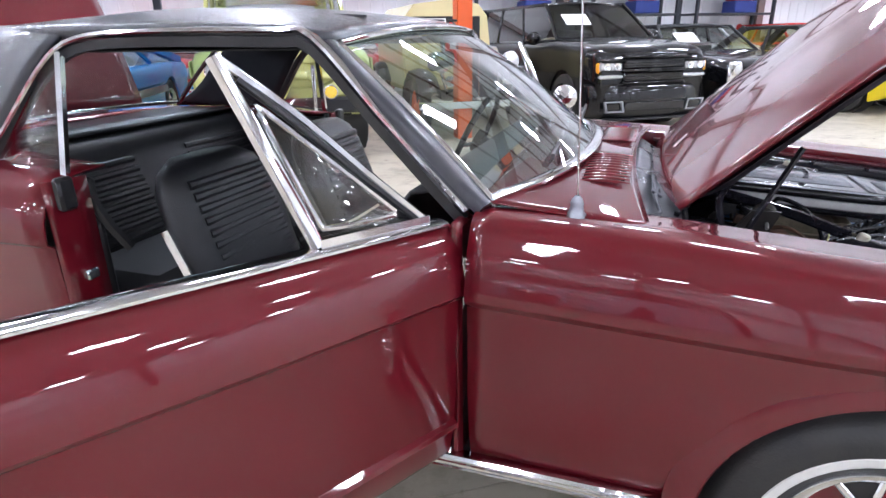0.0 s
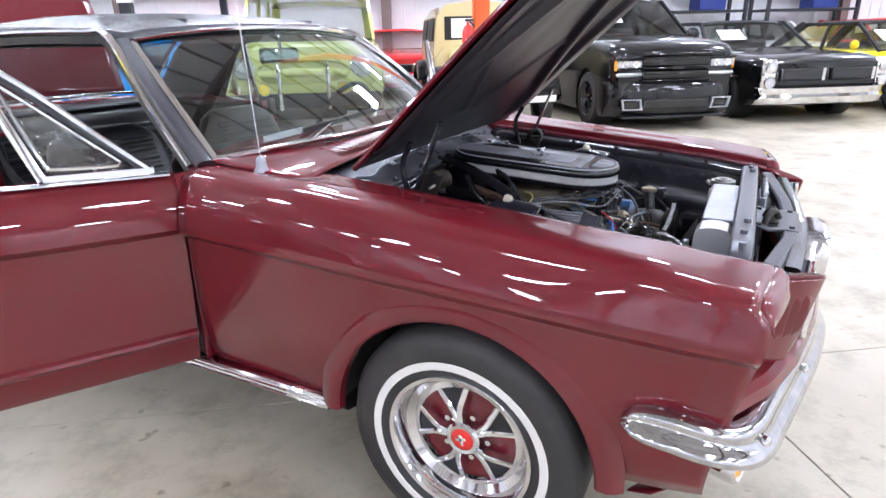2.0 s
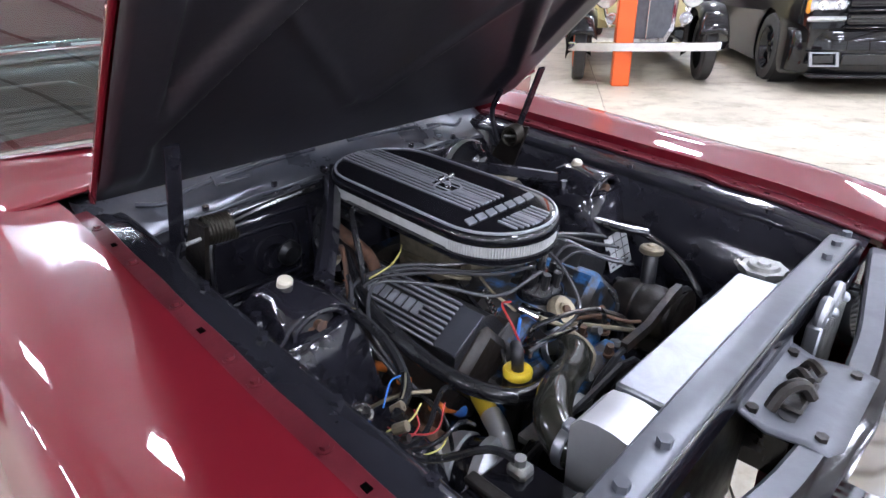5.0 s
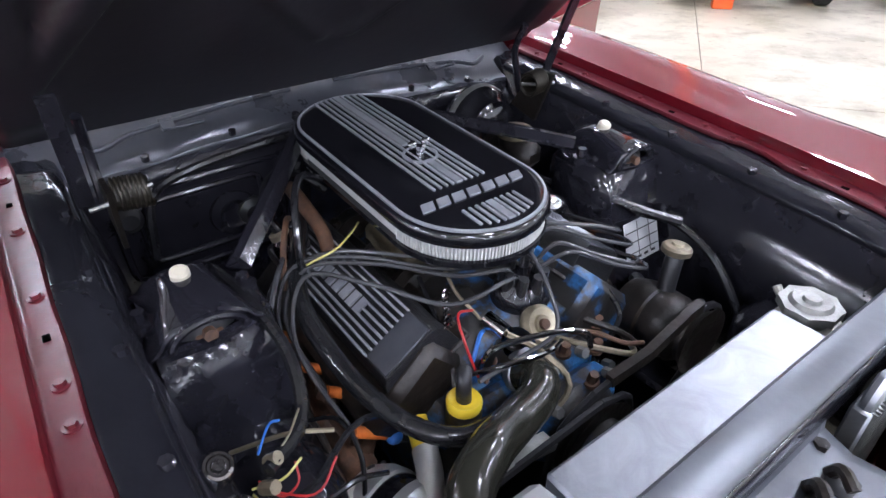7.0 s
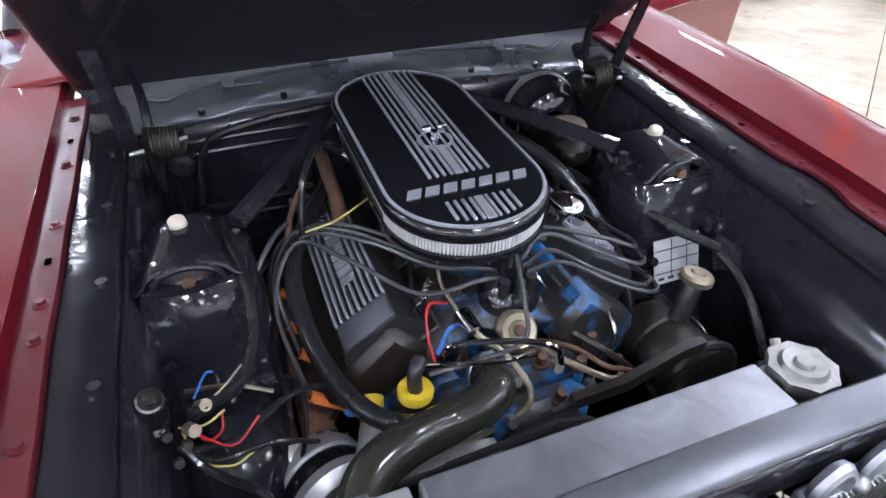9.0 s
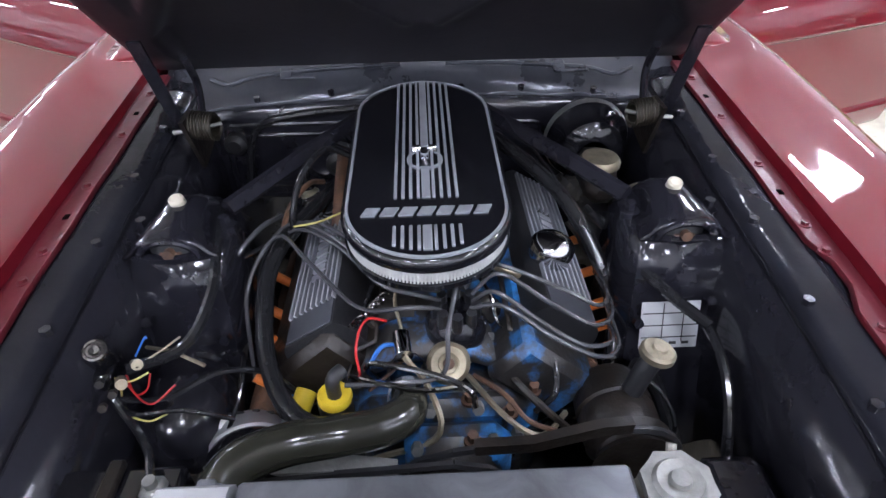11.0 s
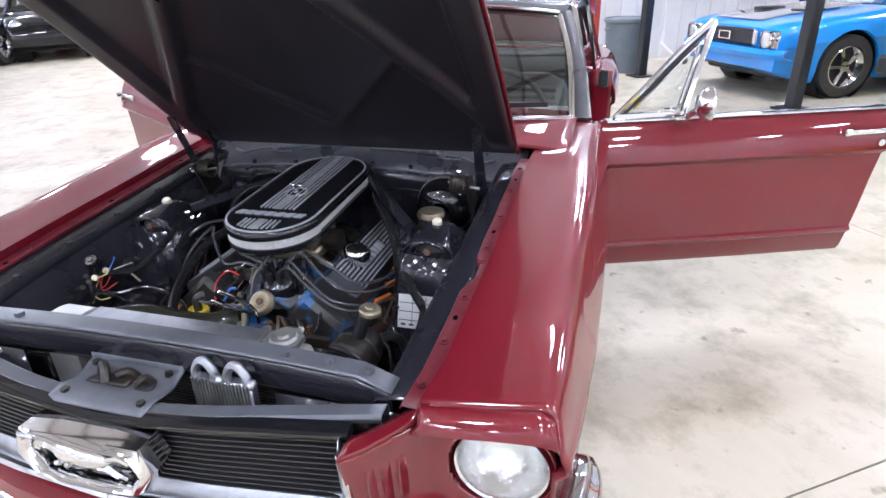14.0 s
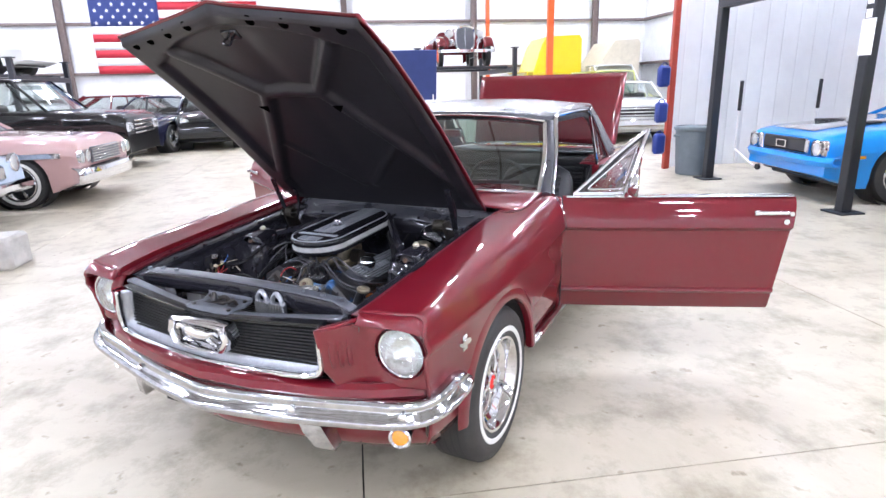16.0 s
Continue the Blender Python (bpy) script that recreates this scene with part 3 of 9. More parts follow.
    part("shock_tower", Geo().grid([ring(0.42, -0.12, 0.185, 0.315, 0.48), ring(0.54, -0.108, 0.142, 0.323, 0.478), ring(0.66, -0.096, 0.104, 0.331, 0.475), ring(0.74, -0.09, 0.080, 0.335, 0.475), ring(0.785, -0.085, 0.062, 0.338, 0.475), ring(0.797, -0.075, 0.052, 0.346, 0.47)], cap=True), TOWER_BLACK, CAR)
    part("tower_lip", Geo().sweep([(0.050, side * 0.345, 0.793), (0.062, side * 0.40, 0.793), (0.056, side * 0.468, 0.793)], [(-0.008, -0.006), (0.006, -0.006), (0.008, 0.002), (0.0, 0.007), (-0.008, 0.004)]), TOWER_BLACK, CAR)
    for xb, yb, zb in ((0.112, 0.338, 0.665), (0.145, 0.43, 0.60), (0.10, 0.455, 0.70)):
        part("tower_bolt", Geo().cyl((xb, side * yb, zb), (xb + 0.014, side * yb, zb + 0.006), 0.009, n=6), TOWER_BLACK, CAR)
    # bolts and the pale cap of the tower bracket
    for yb in (0.338, 0.472):
        part("bracket_bolt", Geo().cyl((-0.01, side * yb, 0.785), (-0.01, side * yb, 0.822), 0.009, n=6).cyl((-0.01, side * yb, 0.785), (-0.01, side * yb, 0.806), 0.017, n=14), TOWER_BLACK, CAR)
    part("tower_cap", Geo().lathe([(0.0, 0.017), (0.009, 0.0165), (0.0125, 0.013), (0.0135, -0.010)], (-0.026, side * 0.41, 0.838), (0.35, 0, 1), n=16), WHITE_PLASTIC, CAR, "aged white plastic shock cap")

# ---- nose
def nose_x(y, z):
    """The V-shaped front of the body."""
    return np.interp(abs(y), (0.0, 0.2, 0.45, 0.6, 0.8), (0.735, 0.715, 0.665, 0.615, 0.50)) + np.interp(z, (0.36, 0.46, 0.56, 0.72), (-0.05, 0.0, 0.015, 0.0))


ys = np.linspace(-0.765, 0.765, 61)
part("stone_guard", Geo().grid([[(nose_x(y, z) + o - (0.02 if abs(y) > 0.5 and z < 0.5 else 0), y, z) for z, o in ((0.575, -0.05), (0.578, -0.004), (0.567, 0.012), (0.545, 0.02), (0.525, 0.008), (0.50, -0.03), (0.44, -0.07))] for y in ys]), MAROON, CAR, solid=0.004)
part("lower_valance", Geo().grid([[(nose_x(y, 0.4) - o, y, z) for z, o in ((0.46, 0.04), (0.42, 0.018), (0.37, 0.012), (0.33, 0.03), (0.295, 0.07), (0.285, 0.12))] for y in np.linspace(-0.72, 0.72, 41)]), MAROON, CAR, solid=0.004)

# headlamp panels: flat round the lamp, running forward to the louvred cheek beside the grille
def cheek_x(y, z):
    """Front surface of the headlamp panel."""
    grid_y = (0.44, 0.466, 0.49, 0.52, 0.545, 0.575, 0.61, 0.70, 0.75, 0.80)
    grid_x = (0.722, 0.712, 0.697, 0.667, 0.637, 0.608, 0.593, 0.585, 0.576, 0.555)
    x = np.mean([np.interp(y + o, grid_y, grid_x) for o in (-0.012, -0.006, 0, 0.006, 0.012)])
    return x - 0.16 * (0.766 - z) * np.clip((0.60 - y) / 0.12, 0, 1)


LAMP_Y, LAMP_Z = 0.689, 0.686
for side in (1, -1):
    rows = []
    for u in np.linspace(0, 1, 61):
        row = []
        for k in np.linspace(0, 1, 45):
            z = 0.572 + k * (np.interp(u, (0, 0.22, 0.8, 1), (0.766, 0.776, 0.782, 0.765)) - 0.572)
            edge = np.interp(z, (0.57, 0.60, 0.627, 0.66, 0.70, 0.766), (0.50, 0.486, 0.472, 0.468, 0.467, 0.464))
            y = edge + u * (0.769 - edge)
            row.append((cheek_x(y, z), side * y, z))
        rows.append(row)
    panel = Geo().grid(rows)
    mid = lambda f: np.mean([panel.v[i] for i in f], axis=0)
    panel.f = [f for f in panel.f if math.hypot(abs(mid(f)[1]) - LAMP_Y, mid(f)[2] - LAMP_Z) > 0.0865]
    part("headlamp_panel", panel, MAROON, CAR, solid=0.006)
    part("cheek_return", Geo().grid([[(cheek_x(y, z) - d, side * y, z) for d in (0.0, 0.05)] for y, z in ((0.50, 0.572), (0.486, 0.60), (0.472, 0.627), (0.468, 0.66), (0.467, 0.70), (0.464, 0.766))]), MAROON, CAR, solid=0.004)
    part("cheek_top", Geo().grid([[(cheek_x(y, 0.77) + o, side * y, z + 0.768 + 0.014 * (y - 0.464) / 0.08) for o, z in ((0.001, -0.003), (-0.002, 0.003), (-0.03, 0.004), (-0.05, 0.0))] for y in np.linspace(0.464, 0.56, 9)]), MAROON, CAR, solid=0.003)
    for k in range(3):
        y = 0.502 + 0.019 * k
        g = Geo().grid([[(cheek_x(y + b, z) + o * (1 - abs(z - 0.685) ** 4 / 0.055**4), side * (y + b), z) for b, o in ((-0.0085, -0.003), (-0.006, 0.008), (-0.001, 0.014), (0.003, 0.010), (0.0075, -0.003))] for z in np.linspace(0.63, 0.74, 11)])
        part("cheek_louvre", g, MAROON, CAR)
    part("panel_seam", Geo().tube([(cheek_x(0.562, z) + 0.0005, side * (0.562 + 0.05 * abs(z - 0.69) ** 2 * 8), z) for z in np.linspace(0.63, 0.765, 6)], 0.002, 6), FLAT_BLACK, CAR)
    # headlamp: dark gap, chrome ring, domed ribbed lens
    c = (0.572, side * LAMP_Y, LAMP_Z)
    part("headlamp_bucket", Geo().lathe([(0.0905, 0.004), (0.0895, 0.014), (0.087, 0.015), (0.0855, 0.006), (0.0855, -0.03)], c, (1, 0, 0), 40), MAROON, CAR)
    ring = part("headlamp", Geo().lathe([(0.083, -0.03), (0.083, 0.012), (0.079, 0.018), (0.075, 0.015)], c, (1, 0, 0), 40), CHROME, CAR, "round sealed-beam headlamp")
    part("reflector", Geo().lathe([(0.0755, 0.012), (0.072, -0.004), (0.062, -0.024), (0.046, -0.042), (0.024, -0.054), (0.0, -0.058)], c, (1, 0, 0), 40), REFLECTOR, ring, "silvered bowl")
    part("lamp_shell", Geo().lathe([(0.0825, 0.006), (0.080, -0.012), (0.070, -0.034), (0.052, -0.054), (0.026, -0.066), (0.0, -0.069)], c, (1, 0, 0), 32), TRIM_DARK, ring)
    part("lens", Geo().lathe([(0.076, 0.014), (0.066, 0.023), (0.046, 0.032), (0.023, 0.037), (0.0, 0.039)], c, (1, 0, 0), 40), LENS, ring, "clear ribbed glass lens")
    crease = [p for p in FROWS[-1] if p[2] > 0.758 and p[1] > 0.555]
    crease = crease[::3] + crease[-1:]
    lip = [(0.645, 0.555, 0.779), (0.640, 0.64, 0.784), (0.630, 0.71, 0.782), (0.620, 0.75, 0.775), (0.612, 0.772, 0.765), (0.606, 0.782, 0.752)]
    inn = [(0.60, 0.555, 0.774), (0.59, 0.64, 0.778), (0.585, 0.70, 0.776), (0.575, 0.74, 0.768), (0.57, 0.758, 0.758), (0.56, 0.765, 0.748)]
    soft = lambda pts: spline(pts, 24)
    out = [[tuple(p + (q - p) * k + vec(0.006, 0, 0.004) * math.sin(k * math.pi) - vec(0.004, 0, 0) * (k == 0)) for p, q in zip(soft(crease), soft(lip))] for k in np.linspace(0, 1, 7)] + [soft(inn)]
    part("fender_eyebrow", Geo().grid([[(x, side * y, z) for x, y, z in r] for r in out]), MAROON, CAR, solid=0.003)
    # bumper guard blade and signal lamp under the bumper
    part("bumper_guard", Geo().grid([[(x, side * y, z) for x, y, z in r] for r in (
        [(0.712, 0.365, 0.45), (0.69, 0.425, 0.45), (0.63, 0.42, 0.45), (0.645, 0.37, 0.45)], [(0.715, 0.385, 0.41), (0.688, 0.455, 0.40), (0.63, 0.45, 0.40), (0.645, 0.39, 0.41)], [(0.69, 0.41, 0.345), (0.668, 0.475, 0.335), (0.625, 0.47, 0.34), (0.64, 0.41, 0.35)], [(0.68, 0.42, 0.335), (0.66, 0.465, 0.327), (0.63, 0.46, 0.332), (0.64, 0.42, 0.34)])], close=True, cap=True), CHROME_OLD, CAR, "dull chrome bumper guard")
    lampc = (0.60, side * 0.68, 0.398)
    sig = part("signal_lamp", Geo().lathe([(0.036, -0.04), (0.037, 0.006), (0.031, 0.011), (0.025, 0.006)], lampc, (1, 0.3 * side, 0.05), 24), CHROME, CAR, "chrome-ringed signal lamp")
    part("amber_lens", Geo().lathe([(0.0265, 0.005), (0.015, 0.013), (0.0, 0.015)], lampc, (1, 0.3 * side, 0.05), 24), AMBER, sig, "amber plastic lens")

# ---- bumper: one chrome blade wrapping round both corners
half = [(0.385, 0.825), (0.47, 0.822), (0.55, 0.805), (0.60, 0.765), (0.632, 0.70), (0.655, 0.60), (0.69, 0.45), (0.735, 0.25), (0.762, 0.06), (0.766, 0.0)]
path = spline([(x, y) for x, y in half] + [(x, -y) for x, y in half[-2::-1]], 90)
sec = spline([(-0.050, 0.040), (-0.030, 0.058), (-0.010, 0.060), (0.003, 0.050), (0.006, 0.036), (0.006, 0.020), (0.014, 0.004), (0.026, -0.012), (0.032, -0.030), (0.027, -0.047), (0.010, -0.059), (-0.012, -0.058), (-0.03, -0.046)], 34)
rows = []
for i, (x, y) in enumerate(path):
    d = path[min(i + 1, 89)] - path[max(i - 1, 0)]
    out = np.array((-d[1], d[0])) / np.linalg.norm(d)
    out = -out if out[0] * 0.5 + out[1] * np.sign(y) < 0 and abs(y) > 0.02 else (out if out[0] > 0 or abs(y) > 0.7 else -out)
    q = abs(y) if abs(y) < 0.765 and x > 0.6 else 1.365 - x
    f = np.interp(q, (0, 0.45, 0.60, 0.70, 0.765, 0.815, 0.895, 0.94, 0.96, 0.972, 0.98), (0.72, 0.75, 0.72, 0.66, 0.62, 0.56, 0.54, 0.46, 0.37, 0.25, 0.06))
    deep = min(1.0, 0.25 + f * 1.5)
    mid_z = np.interp(q, (0, 0.45, 0.60, 0.70, 0.765, 0.815, 0.895, 0.98), (0.477, 0.487, 0.492, 0.498, 0.507, 0.524, 0.542, 0.545))
    rows.append([(x + out[0] * a * deep, y + out[1] * a * deep, mid_z + b * f) for a, b in sec])
part("front_bumper", Geo().grid(rows, cap=False), CHROME_OLD, CAR, "chrome front bumper with dulled patches", solid=0.004)
for y in (-0.72, -0.36, 0.36, 0.72):
    x = np.interp(abs(y), (0.36, 0.72), (0.729, 0.644))
    part("bumper_bolt", Geo().lathe([(0.015, -0.008), (0.014, 0.001), (0.009, 0.005), (0.0, 0.006)], (x, y, np.interp(abs(y), (0.36, 0.72), (0.488, 0.502))), (1, y * 0.6, 0.1), 14), CHROME, CAR)

GRILLE_DARK = material("grille_black", (0.02, 0.02, 0.022), rough=0.35, vary=0.2, scale=30)
# ---- grille: black cavity, horizontal bars, bright lower frame and centre corral
gx = lambda y: np.interp(abs(y), (0, 0.2, 0.5), (0.708, 0.696, 0.664))
head_z = lambda y: 0.742 + 0.062 * abs(y)
foot_z = lambda y: 0.592 + 0.012 * abs(y) + 0.035 * max(0, abs(y) - 0.36) ** 2 / 0.01
for k in range(15):
    lim = 0.455 if k > 2 else 0.41 + 0.02 * k
    p = [(gx(y) - 0.014 - 0.0012 * k, y, foot_z(y * 0.7) + 0.010 + (head_z(y) - foot_z(y * 0.7) - 0.016) * k / 14) for y in np.linspace(-lim, lim, 25)]
    part("grille_bar", Geo().sweep(p, [(-0.008, -0.0016), (0.008, -0.0016), (0.008, 0.0016), (-0.008, 0.0016)]), GRILLE_DARK, CAR)
half_line = [(0.0, 0.590), (0.2, 0.592), (0.36, 0.597), (0.43, 0.606), (0.462, 0.628), (0.468, 0.665), (0.466, 0.71), (0.463, 0.764)]
fr = spline([(-y, z) for y, z in half_line[::-1]] + half_line[1:], 80)
rows, band = [], []
for i, (y, z) in enumerate(fr):
    d = fr[min(i + 1, 79)] - fr[max(i - 1, 0)]
    n = np.array((-d[1], d[0])) / np.linalg.norm(d)
    x = cheek_x(abs(y), z) + 0.003 if abs(y) > 0.45 else gx(y) + 0.022
    x = min(x, gx(y) + 0.03)
    rows.append([(x - dx, y + n[0] * o, z + n[1] * o) for dx, o in ((0.010, 0.011), (-0.002, 0.008), (-0.006, 0.002), (-0.004, -0.005), (0.012, -0.009))])
    inner = np.interp(abs(y), (0.0, 0.38, 0.45, 0.47), (0.034, 0.034, 0.026, 0.024))
    band.append([(x - dx, y + n[0] * o, z + n[1] * o) for dx, o in ((0.048, inner + 0.002), (0.044, inner), (0.011, 0.0105))])
gf = part("grille_frame", Geo().grid(rows), CHROME, CAR, "bright U-shaped grille frame", solid=0.003)
part("frame_chamfer", Geo().grid(band), ALU, gf, "satin sloping inner band", solid=0.002)
part("grille_header", Geo().sweep([(gx(y) - 0.012, y, head_z(y)) for y in np.linspace(-0.46, 0.46, 31)], [(-0.02, -0.006), (0.010, -0.006), (0.012, 0.002), (0.004, 0.006), (-0.02, 0.006)]), GLOSS_BLACK, CAR)
o = [(-0.122, 0.046), (-0.06, 0.050), (0.06, 0.050), (0.122, 0.046), (0.140, 0.0), (0.112, -0.046), (0.05, -0.050), (-0.05, -0.050), (-0.112, -0.046), (-0.140, 0.0)]
rows = [[(gx(a * f) + dx, a * f, 0.690 + b * f) for a, b in o] for f, dx in ((0.97, -0.01), (1.0, 0.02), (1.0, 0.040), (0.97, 0.052), (0.91, 0.057), (0.85, 0.052), (0.81, 0.038), (0.80, 0.012))]
emb = part("grille_emblem", Geo().grid(rows, close=True), CHROME, CAR, "chrome running-horse corral emblem", sharp=50)
g = Geo().ball((0.738, 0.0, 0.692), 0.034, 16, (0.5, 1.55, 0.60)).ball((0.741, -0.035, 0.697), 0.024, 12, (0.6, 1.2, 0.9))
g.tube([(0.741, -0.045, 0.700), (0.742, -0.066, 0.712), (0.742, -0.082, 0.712), (0.741, -0.092, 0.703)], 0.011, 8).tube([(0.738, 0.045, 0.696), (0.738, 0.07, 0.704), (0.737, 0.092, 0.696)], 0.007, 8)
for y0, y1 in ((-0.045, -0.075), (-0.030, -0.052), (0.030, 0.062), (0.042, 0.080)):
    g.tube([(0.738, y0, 0.684), (0.738, (y0 + y1) / 2, 0.668), (0.738, y1, 0.660)], 0.006, 6)
part("emblem_plate", Geo().grid([[(gx(a * f) + dx, a * f, 0.690 + b * f) for a, b in o] for f, dx in ((0.81, 0.012), (0.6, 0.016), (0.05, 0.018))], close=True), CHROME_OLD, emb)
part("emblem_relief", g, CHROME, emb, "cast horse in relief")

# ---- open hood
HOOD = new("hood")
HOOD.parent, HOOD["label"] = CAR, "raised maroon hood with black braced underside"
HOOD.matrix_basis = pose(-0.425, 0, 0.925, 0, -HOOD_ANGLE, 0)


def hood_pt(u, v, drop=0.0):
    """u along from hinge (0) to nose (1); v across (-1..1)."""
    wid = np.interp(u, (0, 0.5, 0.85, 1), (0.556, 0.553, 0.545, 0.53))
    length = 1.165 + 0.095 * (1 - abs(v)) ** 1.2
    x = u * length - 0.045 * (1 - u) * (1 - v * v)
    z = 0.022 * (1 - v * v) + 0.035 * x - 0.047 * max(0, x) ** 3 + 0.008 * math.exp(-(v / 0.1) ** 2) * u
    return (x, v * wid, z - drop)


us, vs = np.linspace(0, 1, 33), np.linspace(-1, 1, 41)
part("hood_skin", Geo().grid([[hood_pt(u, v) for v in vs] for u in us]), MAROON, HOOD, solid=0.003)
rows = []
for v in vs:
    x, y, z = hood_pt(1, v)
    rows.append([(x, y, z), (x + 0.002, y, z - 0.004), (x - 0.004, y, z - 0.008)])
part("hood_lip", Geo().grid(rows), MAROON, HOOD, solid=0.003)
for sgn in (-1, 1):
    part("hood_edge", Geo().grid([[hood_pt(u, sgn), hood_pt(u, sgn, 0.006), (hood_pt(u, sgn)[0], sgn * (abs(hood_pt(u, sgn)[1]) - 0.006), hood_pt(u, sgn)[2] - 0.012)] for u in us]), MAROON, HOOD, solid=0.003)
# underside pressed inner panel
inner = Geo()


RIBS = (((0.797, 0.0), (0.797, 0.13), 0.020), ((0.797, 0.13), (1.06, 0.35), 0.020), ((0.797, 0.13), (0.20, 0.485), 0.020), ((0.46, 0.30), (0.14, 0.03), 0.010))


def under(u, v):
    """Depth of the inner panel below the skin: a deep rim and bracing ribs in a Y pattern."""
    x, y, _ = hood_pt(u, v)
    y = abs(y)
    rim = max(np.clip((y - 0.455) / 0.025, 0, 1) * np.clip(x / 0.12, 0, 1), np.clip((x - 1.15 + 0.7 * y * y) / 0.03, 0, 1))
    d = 0
    p = np.array((x, y))
    for q0, q1, w in RIBS:
        q0, q1 = np.array(q0), np.array(q1)
        t = np.clip(((p - q0) @ (q1 - q0)) / ((q1 - q0) @ (q1 - q0)), 0, 1)
        d = max(d, np.clip((w + 0.018 - np.linalg.norm(p - q0 - t * (q1 - q0))) / 0.024, 0, 1) * (0.4 if w < 0.012 else 1))
    d = max(rim, d)
    edge = np.clip((1 - u) / 0.02, 0, 1) * np.clip((1 - abs(v)) / 0.02, 0, 1)
    return 0.006 + (0.004 + 0.024 * d * d * (3 - 2 * d)) * edge


inner.grid([[hood_pt(u, v, under(u, v)) for v in np.linspace(-0.99, 0.99, 111)] for u in np.linspace(0.004, 0.996, 120)])
part("inner_panel", inner, HOOD_BLACK, HOOD, "black pressed inner panel with bracing ribs", sharp=70)
for y in (-0.46, -0.37, -0.26, -0.14, 0.14, 0.26, 0.37, 0.46):
    u = 0.972 - 0.01 * abs(y)
    p = hood_pt(u, y / 0.535, 0.0345)
    # flat disc coloured as dark as an opening would be in shade
    part("panel_hole", Geo().lathe([(0.0, 0.0), (0.017, 0.0), (0.02, 0.002)], p, (-0.12, 0, 1), 14), HOLE_SHADE, HOOD)
for sgn in (-1, 1):
    u, v = 0.735 / 1.22, sgn * 0.185 / 0.55
    p = hood_pt(u, v, under(u, v) + 0.0015)
    # solid wedge with the slot's inner shade painted in
    part("panel_slot", Geo().prism([(-0.026, 0.014), (0.022, 0.013), (-0.008, -0.022)], 0.003, lambda a, b, c: (p[0] + b, p[1] + sgn * a, p[2] - c)), HOLE_SHADE, HOOD)
part("hood_latch", Geo().box(hood_pt(0.90, 0, 0.036), (0.04, 0.07, 0.012), 0.004).tube([hood_pt(0.90, -0.018, 0.04), hood_pt(0.905, -0.016, 0.075), hood_pt(0.895, 0.016, 0.075), hood_pt(0.90, 0.018, 0.04)], 0.004), BAY_BLACK, HOOD)

# hinges with springs
for side in (1, -1):
    y = side * 0.445
    g = Geo().grid([[(x, y + dy, z) for x, z in ((-0.33, 0.80), (-0.26, 0.90), (-0.20, 0.90), (-0.25, 0.78))] for dy in (-0.004, 0.004)], close=True, cap=True)
    hinge = part("hood_hinge", g, GRIME, CAR, "black hood hinge with coil spring")
    part("hinge_arm", Geo().sweep([(-0.27, y + side * 0.03, 0.86), (-0.19, y + side * 0.03, 1.05)], [(-0.003, -0.012), (0.003, -0.012), (0.003, 0.012), (-0.003, 0.012)], up=(0, 1, 0.01)), BAY_BLACK, hinge)
    part("hinge_arm", Geo().tube([(-0.31, y + side * 0.005, 0.83), (-0.33, y, 0.92), (-0.30, y, 0.985)], 0.008, 8), BAY_BLACK, hinge)
    cy = y - side * 0.042
    part("spring_cup", Geo().lathe([(0.0, 0.004), (0.017, 0.004), (0.018, 0.046), (0.021, 0.049), (0.023, 0.046), (0.023, 0.0), (0.0, 0.0)], (-0.235, cy + side * 0.035, 0.880), (0.25, -side, 0.0), 24), SPRING_BROWN, hinge, "brown coil-spring cup")
    coil = [(-0.235 + 0.0245 * math.cos(a) + 0.010 * a / 50, cy + side * (0.034 - 0.046 * a / 50), 0.880 + 0.0245 * math.sin(a)) for a in np.linspace(0, 50, 90)]
    part("coil_spring", Geo().tube(coil, 0.0026, 6, steps=200), SPRING_BROWN, hinge)
    part("hinge_pin", Geo().tube([(-0.235, cy - side * 0.02, 0.882), (-0.225, cy + side * 0.02, 0.876), (-0.23, y + side * 0.03, 0.868)], 0.004, 6), ALU_CAST, hinge)

# ---- cowl: maroon panel under the windscreen, grey lip under the hood, firewall
rows = []
for y in np.linspace(-0.70, 0.70, 41):
    k = 1 - (y / 0.70) ** 2
    rows.append([(-0.475 - 0.05 * k, y, 0.912 + 0.022 * k), (-0.49 - 0.06 * k, y, 0.918 + 0.02 * k), (-0.60 - 0.07 * k, y, 0.928 + 0.022 * k), (-0.72 - 0.08 * k * 0.4, y, 0.936 + 0.022 * k), (-0.80 + 0.0 * k, y, 0.945 + 0.02 * k), (-0.86, y, 0.955 + 0.02 * k)])
part("cowl_panel", Geo().grid(rows), MAROON, CAR, solid=0.004)
for y0 in (-0.43, 0.13):
    for k in range(11):
        y = y0 + 0.030 * k
        z = 0.930 + 0.022 * (1 - (y / 0.70) ** 2)
        louvre = [[(x, y + a, z + (b + 0.006) * math.sin(math.pi * np.clip((x + 0.655) / 0.125, 0.02, 0.98)) ** 0.5 - 0.003) for a, b in ((-0.008, -0.004), (-0.005, 0.0), (0.0, 0.002), (0.004, 0.001), (0.007, -0.004))] for x in np.linspace(-0.655, -0.53, 8)]
        part("cowl_louvre", Geo().grid(louvre), MAROON, CAR)
        # black strip painted as the shade in the gap beside each louvre
        part("louvre_slot", Geo().box((-0.592, y + 0.0085, z + 0.0005), (0.10, 0.003, 0.004)), HOLE_SHADE, CAR)
rows = []
